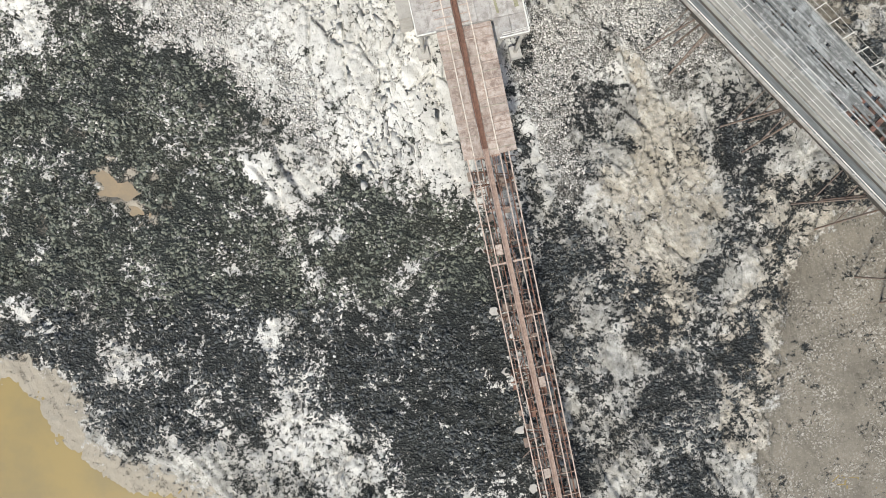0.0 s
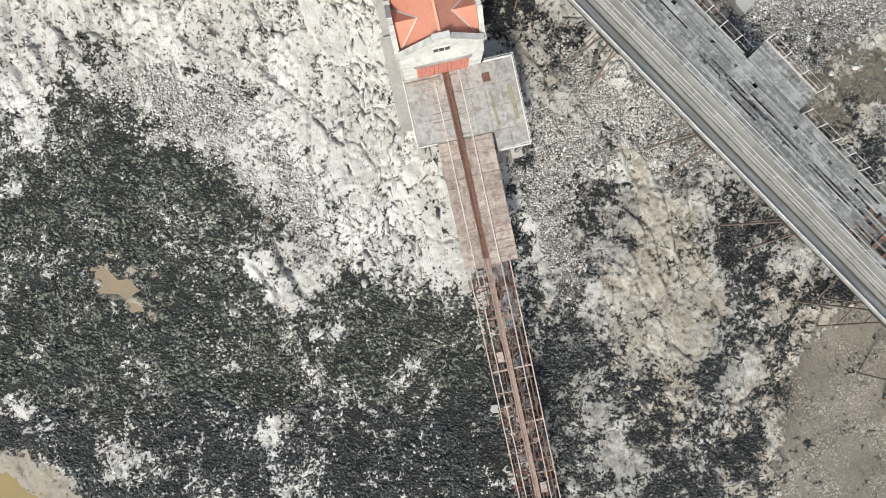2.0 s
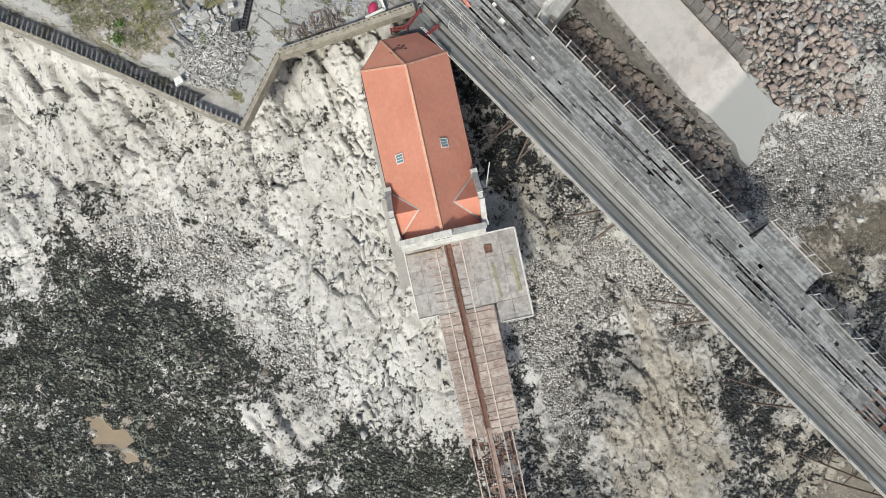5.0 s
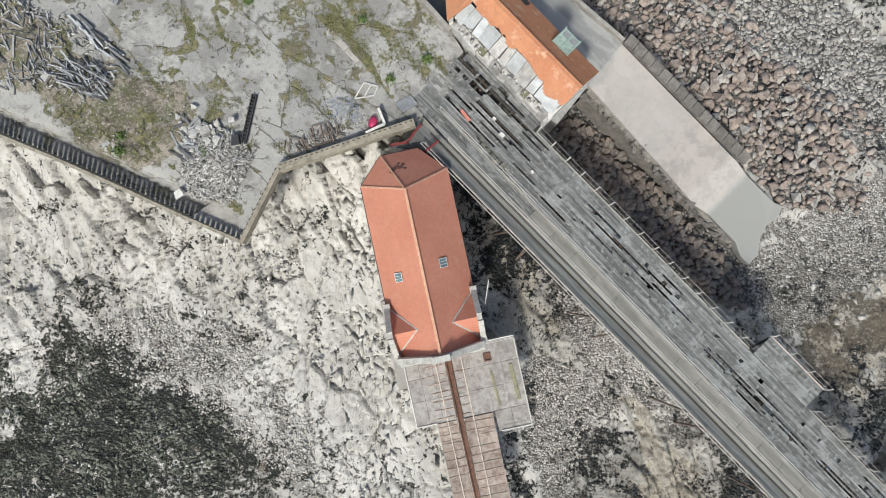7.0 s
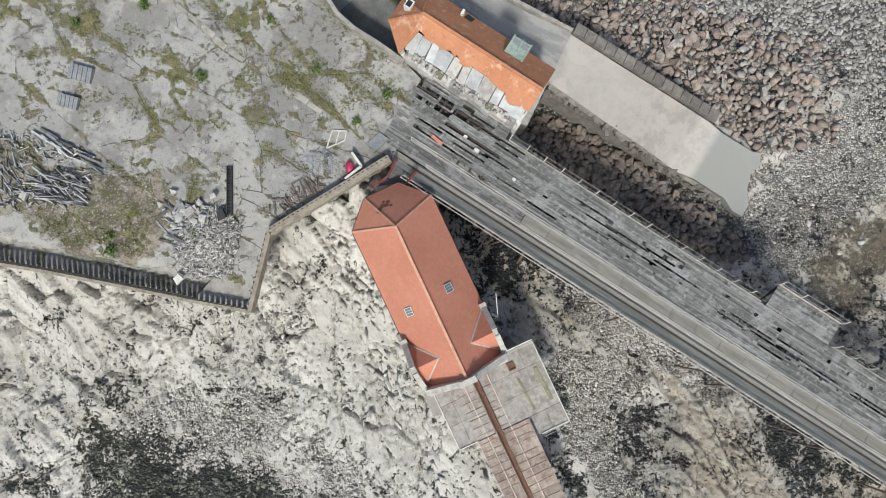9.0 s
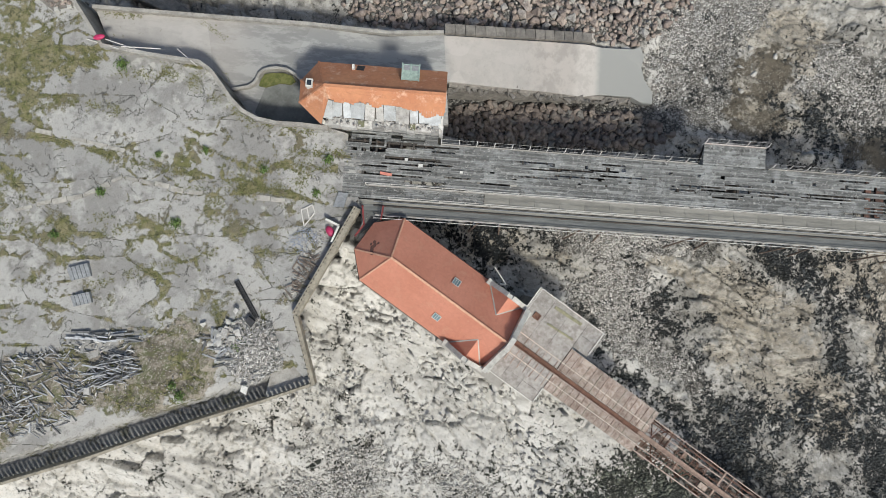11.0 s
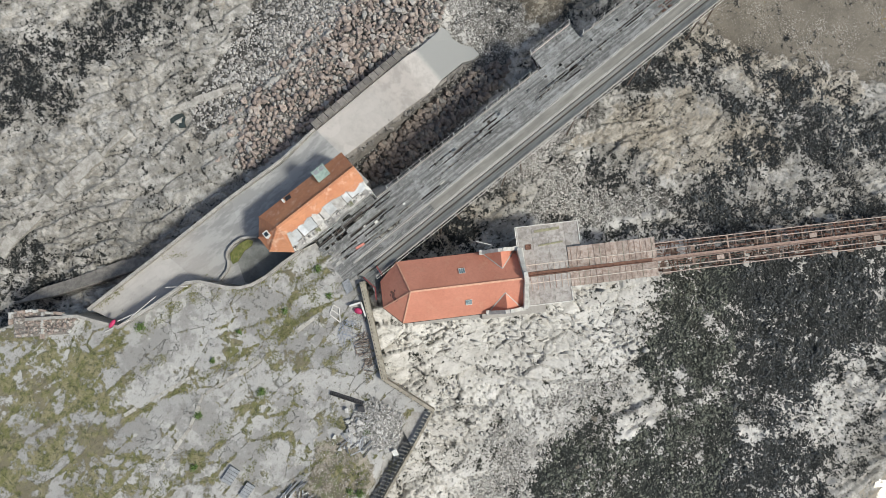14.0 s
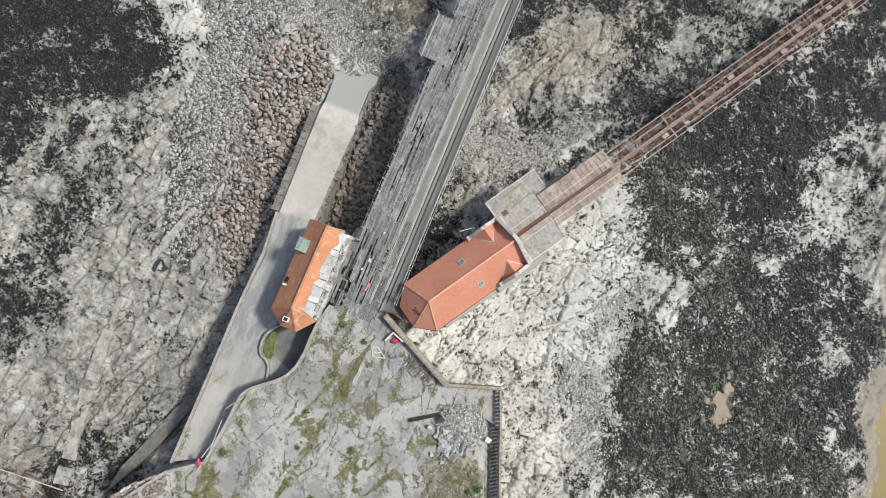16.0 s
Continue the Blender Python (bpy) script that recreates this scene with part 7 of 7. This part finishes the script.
bmesh.ops.create_icosphere(bm, subdivisions=2, radius=0.5)
for v in bm.verts:
    v.co = Vector((-6.0 + v.co.x * 0.75, 44.05 + v.co.y * 1.1 + v.co.x * 0.2, TOP + 0.3 + v.co.z * 0.6 + 0.06 * math.sin(v.co.x * 19)))
tagged(part("boat_cover", bm, MAT_PINK, None, at=(-6, 44.05, TOP), smooth=True), "crumpled crimson plastic cover in the pen", "cover")
MAT_BLUE = worn("blue_grey_cable", (0.25, 0.30, 0.42), (0.40, 0.43, 0.48), (0.16, 0.19, 0.27), 0.6, scale=3)
cab = bmesh.new()
for k in range(42):
    x, y = rng.uniform(-9.6, -6.8), rng.uniform(44.1, 45.7)
    a = rng.uniform(0, 3.14)
    pts = [Vector((x + math.cos(a + 0.5 * j) * 0.35 * j, y + math.sin(a + 0.5 * j) * 0.28 * j, TOP + 0.08 + 0.15 * rng.random())) for j in range(4)]
    for p, q in zip(pts, pts[1:]):
        tube(cab, p, q, 0.016, n=4)
tagged(part("cable_tangle", cab, MAT_BLUE, None, at=(-8, 45, TOP)), "tangle of blue and grey cables on the ground", "cables", kind="stuff")
for pts, lab in (([(-10.9, 43.8), (-9.6, 44.15), (-9.35, 42.6), (-10.6, 42.2)], "weathered rectangular timber frame lying flat"), ([(-7.5, 46.0), (-5.9, 46.3), (-5.6, 47.0), (-6.7, 47.3)], "pale metal frame lying on the concrete"), ([(-12.0, 42.6), (-11.4, 42.8), (-11.2, 42.2), (-11.8, 42.0)], "small weathered timber frame lying flat")):
    fr = empty("frame", (*pts[0], TOP), lab, "frame")
    for a, b in list(zip(pts, pts[1:] + pts[:1])) + [(((pts[0][0] + pts[1][0]) / 2, (pts[0][1] + pts[1][1]) / 2), ((pts[2][0] + pts[3][0]) / 2, (pts[2][1] + pts[3][1]) / 2))]:
        bm = bmesh.new()
        bar(bm, (*a, TOP + 0.1), (*b, TOP + 0.1), 0.1, 0.12)
        part("rail", bm, MAT_BROWNWOOD if "timber" in lab else MAT_RAIL, fr)
bm = bmesh.new()
q = [(-4.3, 45.6), (-3.0, 46.3), (-2.4, 45.6), (-3.6, 44.9)]
hexa(bm, [(x, y, TOP + 0.03) for x, y in q], [(x, y, TOP + 0.10 + 0.05 * k) for k, (x, y) in enumerate(q)])
tagged(part("metal_sheet", bm, MAT_LEAD, None, at=(-3.3, 45.6, TOP)), "bent grey metal sheet at the pier head", "sheet")
# low kerb lines and patched slabs of the old pavilions' floors
kerb_rng = random.Random(88)
MAT_KERB = worn("pale_floor_kerb", (0.50, 0.475, 0.43), (0.40, 0.38, 0.345), (0.22, 0.21, 0.18), scale=1.8, dirt_amount=0.6, rand=0.2)
for line in ([(-7.2, 48.9), (-10.25, 52.1), (-13.6, 55.7), (-16.9, 60.35), (-20.8, 61.5), (-23.3, 62.9), (-26.4, 64.5), (-30.7, 66.0)], [(-20.1, 68.7), (-17.2, 64.9), (-14.9, 61.8)]):
    floor_kerb = empty("floor_kerb", (*line[0], TOP), "broken line of pale concrete kerb flush with the ground", "kerb", kind="structure")
    for a, b in zip(line, line[1:]):
        a, b = Vector((*a, TOP)), Vector((*b, TOP))
        n = max(1, int((b - a).length / 1.3))
        for k in range(n):
            if kerb_rng.random() < 0.2:
                continue
            bm = bmesh.new()
            off = Vector((kerb_rng.uniform(-0.08, 0.08), kerb_rng.uniform(-0.08, 0.08), 0.02))
            bar(bm, a.lerp(b, k / n) + off, a.lerp(b, (k + kerb_rng.uniform(0.75, 0.98)) / n) + off, kerb_rng.uniform(0.25, 0.5), 0.14)
            part("kerb_stone", bm, MAT_KERB, floor_kerb)
# two fallen roof panels
for cx, cy, w, d in ((-25.5, 56.3, 1.9, 1.2), (-27.0, 54.3, 1.7, 1.0)):
    sh = empty("corrugated_sheet", (cx, cy, TOP), "grey ribbed panel lying on the concrete", "panel")
    for k in range(5):
        bm = bmesh.new()
        a = radians(-28)
        u0, u1 = -w / 2 + k * w / 5, -w / 2 + (k + 0.9) * w / 5
        q = [(u0, -d / 2), (u1, -d / 2), (u1, d / 2), (u0, d / 2)]
        hexa(bm, [(cx + u * math.cos(a) - v2 * math.sin(a), cy + u * math.sin(a) + v2 * math.cos(a), TOP + 0.05) for u, v2 in q],
             [(cx + u * math.cos(a) - v2 * math.sin(a), cy + u * math.sin(a) + v2 * math.cos(a), TOP + 0.35 + 0.12 * v2) for u, v2 in q])
        part("rib_board", bm, MAT_LEAD, sh)


def shrub(x, y, z, r, seed, label):
    """A low shrub: short stems with many small leaves."""
    rr = random.Random(seed)
    ob = empty("shrub", (x, y, z), label, "shrub", "shrubs on the island")
    bm = bmesh.new()
    for k in range(6):
        a = rr.uniform(0, 6.28)
        tube(bm, (x, y, z - 0.05), (x + math.cos(a) * r * 0.6, y + math.sin(a) * r * 0.6, z + r * 0.7), 0.025, 0.01, n=4)
    part("stem", bm, MAT_LEG, ob)
    bm = bmesh.new()
    for k in range(int(420 * r)):
        a, e, d = rr.uniform(0, 6.28), rr.uniform(0.05, 1.5), r * rr.random() ** 0.4 * (0.7 + 0.3 * math.sin(3 * a + seed))
        c = Vector((x + math.cos(a) * math.cos(e) * d, y + math.sin(a) * math.cos(e) * d, z + 0.05 + math.sin(e) * d * 0.8))
        n = Vector((rr.uniform(-1, 1), rr.uniform(-1, 1), rr.uniform(0.1, 1))).normalized()
        t = n.orthogonal().normalized()
        s2 = n.cross(t)
        L = rr.uniform(0.06, 0.14)
        vs2 = [bm.verts.new(c + t * L), bm.verts.new(c + s2 * L * 0.5), bm.verts.new(c - t * L), bm.verts.new(c - s2 * L * 0.5)]
        bm.faces.new(vs2)
    part("leaves", bm, MAT_LEAF, ob)
    return ob


def leaf_mat(name, a, b):
    m = Mat(name, 0.6)
    return m.done(m.mix(m.isle(), a, b))


MAT_LEAF = leaf_mat("bright_green_leaves", (0.085, 0.155, 0.035), (0.16, 0.22, 0.07))
for k, (x, y, r) in enumerate(((-16.1, 53.9, 0.75), (-25.0, 60.4, 0.55), (-19.3, 60.6, 0.6), (-10.1, 68.1, 0.85), (-9.6, 57.2, 0.45), (-13.1, 59.8, 0.45), (-4.6, 47.6, 0.5), (-1.7, 49.2, 0.6), (-26.4, 41.8, 0.7), (-18.6, 42.0, 0.5), (-31.3, 67.3, 0.6), (-6.8, 52.4, 0.5), (-26.2, 43.0, 0.5), (-19.4, 41.7, 0.7), (-18.9, 41.5, 0.45))):
    shrub(x, y, TOP + 0.05, r, 400 + k, "small bright green shrub growing from cracked concrete")
# tufts of yellow-green grass along the seams
MAT_TUFT = leaf_mat("dry_grass_blades", (0.10, 0.12, 0.035), (0.22, 0.20, 0.09))
bm = bmesh.new()
tuft_lines = [((-16.9, 70.1), (-12.5, 64.4)), ((-20.3, 68.2), (-12.2, 56.5)), ((-12.2, 56.5), (-4.7, 46.4)), ((-18.9, 75.5), (-11.2, 69.9)), ((-7.4, 53.9), (-1.9, 48.2)), ((-7.6, 66.0), (-5.0, 57.5)), ((-4.9, 57.0), (-0.6, 51.4)), ((-15, 57.5), (-3, 46.5)), ((-13, 53.5), (-4, 49)), ((-28, 62), (-13, 52)), ((-33, 68), (-20, 58)), ((-11, 68), (-5, 62)), ((-28, 47.5), (-22, 41)), ((-4, 52), (0, 48.5)), ((-26, 55), (-15, 49.5))]
for (ax, ay), (bx, by) in tuft_lines:
    for k in range(300):
        f = rng.random()
        x, y = ax + (bx - ax) * f + rng.gauss(0, 0.32), ay + (by - ay) * f + rng.gauss(0, 0.32)
        if math.sin(f * 23 + ax) < -0.3:
            continue
        for j in range(4):
            a = rng.uniform(0, 6.28)
            h = rng.uniform(0.06, 0.17)
            d = Vector((math.cos(a), math.sin(a), 0))
            s2 = Vector((-d.y, d.x, 0)) * 0.03
            p0 = Vector((x, y, TOP + 0.02)) + d * 0.03
            bm.faces.new([bm.verts.new(p0 - s2), bm.verts.new(p0 + s2), bm.verts.new(p0 + d * h + Vector((0, 0, h * 0.7)))])
for (ax, ay, az), (bx, by, bz) in (((-9.6, 72.2, 8.12), (-4.2, 66.2, 7.55)), ((-8.9, 74.4, 8.2), (-6.0, 71.8, 7.95)), ((-2.2, 68.0, 7.6), (-1.4, 65.2, 7.4)), ((-4.0, 65.8, 7.5), (-3.8, 62.0, 7.3))):
    for k in range(130):
        f = rng.random()
        if math.sin(f * 31 + ax) < -0.1:
            continue
        x, y, z = ax + (bx - ax) * f + rng.gauss(0, 0.16), ay + (by - ay) * f + rng.gauss(0, 0.16), az + (bz - az) * f
        for j in range(4):
            a = rng.uniform(0, 6.28)
            h = rng.uniform(0.06, 0.16)
            d = Vector((math.cos(a), math.sin(a), 0))
            s2 = Vector((-d.y, d.x, 0)) * 0.03
            p0 = Vector((x, y, z + 0.02)) + d * 0.03
            bm.faces.new([bm.verts.new(p0 - s2), bm.verts.new(p0 + s2), bm.verts.new(p0 + d * h + Vector((0, 0, h * 0.7)))])
for k in range(800):
    x, y = rng.uniform(-33, -20), rng.uniform(40, 50)
    if inside(SOIL[0], np.array([x]), np.array([y]))[0] < 2.2 * smooth_noise(np.array([x / 1.3]), np.array([y / 1.3]), 9)[0] or smooth_noise(np.array([x / 1.6]), np.array([y / 1.6]), 7)[0] < 0.06:
        continue
    for j in range(4):
        a = rng.uniform(0, 6.28)
        h = rng.uniform(0.1, 0.28)
        d = Vector((math.cos(a), math.sin(a), 0))
        s2 = Vector((-d.y, d.x, 0)) * 0.04
        p0 = Vector((x, y, TOP + 0.3)) + d * 0.03
        bm.faces.new([bm.verts.new(p0 - s2), bm.verts.new(p0 + s2), bm.verts.new(p0 + d * h + Vector((0, 0, h * 0.7)))])
tagged(part("grass_tufts", bm, MAT_TUFT), "yellow-green grass tufts along cracks in the concrete", "grass", kind="stuff")

# ---- boathouse gangway, gate and lamp ----
gang = empty("gangway", (-2.6, 43.0, TOP), "short footbridge from the pier to the boathouse", "gangway")
bm = bmesh.new()
q = [(-4.2, 42.1), (-1.3, 41.9), (-0.9, 42.6), (-2.2, 43.7)]
hexa(bm, [(x, y, TOP - 0.15) for x, y in q], [(x, y, TOP - 0.03) for x, y in q])
part("deck", bm, MAT_TIMBER, gang)
for line in ([(-4.5, 42.15), (-3.2, 42.4), (-2.15, 43.8)], [(-1.75, 41.7), (-0.75, 42.5)]):
    for a, b in zip(line, line[1:]):
        for h in (0.55, 1.05):
            bm = bmesh.new()
            bar(bm, (*a, TOP + h), (*b, TOP + h), 0.09, 0.1)
            part("rail", bm, MAT_DARKRED, gang, "dark red painted rail")
    for a in line:
        bm = bmesh.new()
        bar(bm, (*a, TOP - 0.1), (*a, TOP + 1.1), 0.09)
        part("post", bm, MAT_DARKRED, gang)
lamp = empty("wall_lamp", bh(3.7, 3.4, 11.5), "white bracket lamp on the boathouse wall", "lamp")
bm = bmesh.new()
tube(bm, bh(3.4, 3.2, 11.4), bh(4.1, 3.1, 11.7), 0.03, n=6)
tube(bm, bh(4.1, 3.1, 11.7), bh(4.75, 4.9, 11.9), 0.045, n=6)
part("arm", bm, MAT_RAIL, lamp)
bm = bmesh.new()
tube(bm, bh(4.05, 3.2, 11.75), bh(3.8, 3.6, 11.8), 0.07, n=8)
part("head", bm, MAT_RAIL, lamp)
# raised slab added in place of a faint red paint stain
bm = bmesh.new()
bar(bm, pr(-31.4, 32.4, TOP + 0.12), pr(-30.3, 32.27, TOP + 0.14), 0.26, 0.12)
tagged(part("barrier", bm, MAT_RED, None, at=pr(-30.7, 32.3, TOP)), "low red slab standing for a faded paint stain on the pier deck", "barrier")
for p, q2, s2 in ((-27.9, 33.2, 0.3), (-29.2, 33.7, 0.22), (-24.0, 32.9, 0.2)):
    bm = bmesh.new()
    fbox(bm, pr, p, p + s2 * 1.4, q2, q2 + s2, TOP + 0.0, TOP + 0.22)
    tagged(part("box", bm, MAT_RENDER, None, at=pr(p, q2, TOP)), "small white box lying on the pier deck", "box")

# ---- old walls and ruin on the north shore ----
MAT_JETTY = worn("eroded_jetty_concrete", (0.48, 0.455, 0.415), (0.34, 0.322, 0.29), (0.20, 0.185, 0.16), scale=1.1, bump=0.05, dirt_amount=0.85)
def low_wall(name, line, width, height, material, label):
    bm = bmesh.new()
    pts = [Vector((x, y, 0)) for x, y in line]
    for a, b in zip(pts, pts[1:]):
        n = max(1, int((b - a).length / 1.1))
        for k in range(n):
            p, q2 = a.lerp(b, k / n), a.lerp(b, (k + 0.985) / n)
            zp, zq = ground_at(p.x, p.y), ground_at(q2.x, q2.y)
            if rng.random() < 0.06:
                continue
            off = rng.uniform(-0.1, 0.1)
            bar(bm, p + Vector((off, off, zp + height / 2 - 0.3)), q2 + Vector((off, off, zq + height / 2 - 0.3)), width + rng.uniform(-0.3, 0.25), height + 0.6 + rng.uniform(-0.2, 0.1))
    return tagged(part(name, bm, material), label, "wall", kind="structure")


low_wall("old_jetty", [(21.5, 63.8), (18.6, 69.1), (13.7, 77.6), (10.0, 80.6)], 0.8, 0.35, MAT_JETTY, "narrow broken concrete sill across the rocks")
low_wall("old_jetty", [(10.4, 80.3), (4.9, 84.9), (0.8, 88.1), (-6.4, 93.3)], 1.75, 0.6, MAT_JETTY, "broad low eroded concrete jetty across the rocks")
bm = bmesh.new()
q = [(-2.0, 71.0, 2.2), (-2.6, 70.4, 2.4), (-6.2, 77.6, 3.0), (-8.2, 82.3, 3.6), (-9.6, 87.0, 3.6), (-7.4, 84.3, 3.0), (-5.6, 80.4, 2.6), (-3.1, 75.5, 2.3)]
hexa(bm, [Vector(p) - Vector((0, 0, 3)) for p in q], [Vector(p) for p in q])
tagged(part("foreshore_ramp", bm, MAT_DARKSTONE), "grey concrete ramp below the road wall", "ramp", kind="structure")
ruin = empty("ruined_shelter", (-10.5, 78, TOP), "roofless ruin of white walls with rubble floor", "ruin")
for a, b, h in (((-9.6, 74.9), (-9.3, 79.6), 1.2), ((-9.3, 79.6), (-9.9, 82.5), 1.5), ((-9.9, 82.5), (-12.8, 82.0), 1.0), ((-11.4, 75.9), (-9.6, 74.9), 0.6), ((-12.4, 78.7), (-9.4, 78.9), 0.9)):
    a3, b3 = Vector((*a, TOP)), Vector((*b, TOP))
    for k in range(5):
        if rng.random() < 0.25:
            continue
        hh = h * rng.uniform(0.15, 0.55)
        bm = bmesh.new()
        off = Vector((rng.uniform(-0.08, 0.08), rng.uniform(-0.08, 0.08), hh / 2))
        bar(bm, a3.lerp(b3, k / 5) + off, a3.lerp(b3, (k + 0.97) / 5) + off, rng.uniform(0.18, 0.34), hh)
        part("wall", bm, rng.choice((MAT_TRIM, MAT_BARE, MAT_SLIPDECK)), ruin)
bm = bmesh.new()
prism(bm, [(-9.7, 75.1), (-9.4, 82.3), (-12.6, 81.8), (-11.6, 76.0)], TOP, TOP + 0.12)
part("floor", bm, MAT_DARKSTONE, ruin, "brown rubble floor")
bits = points_in([(-9.8, 75.3), (-9.6, 82.1), (-12.4, 81.6), (-11.4, 76.2)], 220, 95, 0.15)
scatter("rubble", bits, (0.12, 0.55), MAT_BOULDER_J, 96, flat=0.5, zs=[TOP + 0.2 for _ in bits], parent=ruin)
bm = bmesh.new()
bmesh.ops.create_icosphere(bm, subdivisions=2, radius=0.5)
for v in bm.verts:
    v.co = Vector((-9.9 + v.co.x * 1.0, 70.9 + v.co.y * 0.55 - v.co.x * 0.4, TOP + 0.95 + v.co.z * 0.4))
tagged(part("buoy_cover", bm, MAT_PINK, None, at=(-9.9, 70.9, TOP + 0.75), smooth=True), "crimson plastic cover draped on the wall", "cover")
for a, b in (((-5.4, 65.9, TOP + 0.3), (-5.0, 63.2, TOP + 0.9)), ((-9.0, 69.0, TOP + 0.9), (-6.5, 66.8, TOP + 0.4)), ((-9.6, 70.4, TOP + 0.9), (-7.4, 66.9, TOP + 0.2)), ((-11.0, 72.0, TOP + 0.2), (-9.3, 69.0, TOP + 0.9))):
    bm = bmesh.new()
    tube(bm, a, b, 0.05, n=6)
    tagged(part("fallen_pole", bm, MAT_RAIL, None, at=a), "thin pale pole fallen against the wall", "pole", "fallen poles")

# wreckage of an old timber landing below the ruin
wreck = empty("timber_wreck", (-5.0, 97, 1.5), "collapsed landing of brown timbers and a pale pole", "wreckage")
wreck_rng = random.Random(131)
for k in range(34):
    x, y = wreck_rng.uniform(-9.5, -1.5), wreck_rng.uniform(94.5, 100.5)
    a = wreck_rng.gauss(0.35, 0.5)
    L = wreck_rng.uniform(0.8, 2.6)
    z = ground_at(x, y) + wreck_rng.uniform(0.5, 1.1)
    d = Vector((math.cos(a), math.sin(a), wreck_rng.uniform(-0.15, 0.15))) * L / 2
    bm = bmesh.new()
    bar(bm, Vector((x, y, z)) - d, Vector((x, y, z)) + d, wreck_rng.uniform(0.12, 0.3), wreck_rng.uniform(0.08, 0.2))
    part("timber", bm, wreck_rng.choice((MAT_SLIPDECK, MAT_RUST, MAT_DARKSTONE)), wreck)
bm = bmesh.new()
tube(bm, (-1.2, 99.4, ground_at(-1.2, 99.4) + 1.5), (-7.2, 92.6, ground_at(-7.2, 92.6) + 1.3), 0.07, n=6)
part("pole", bm, MAT_RAILPALE, wreck, "long pale pole")
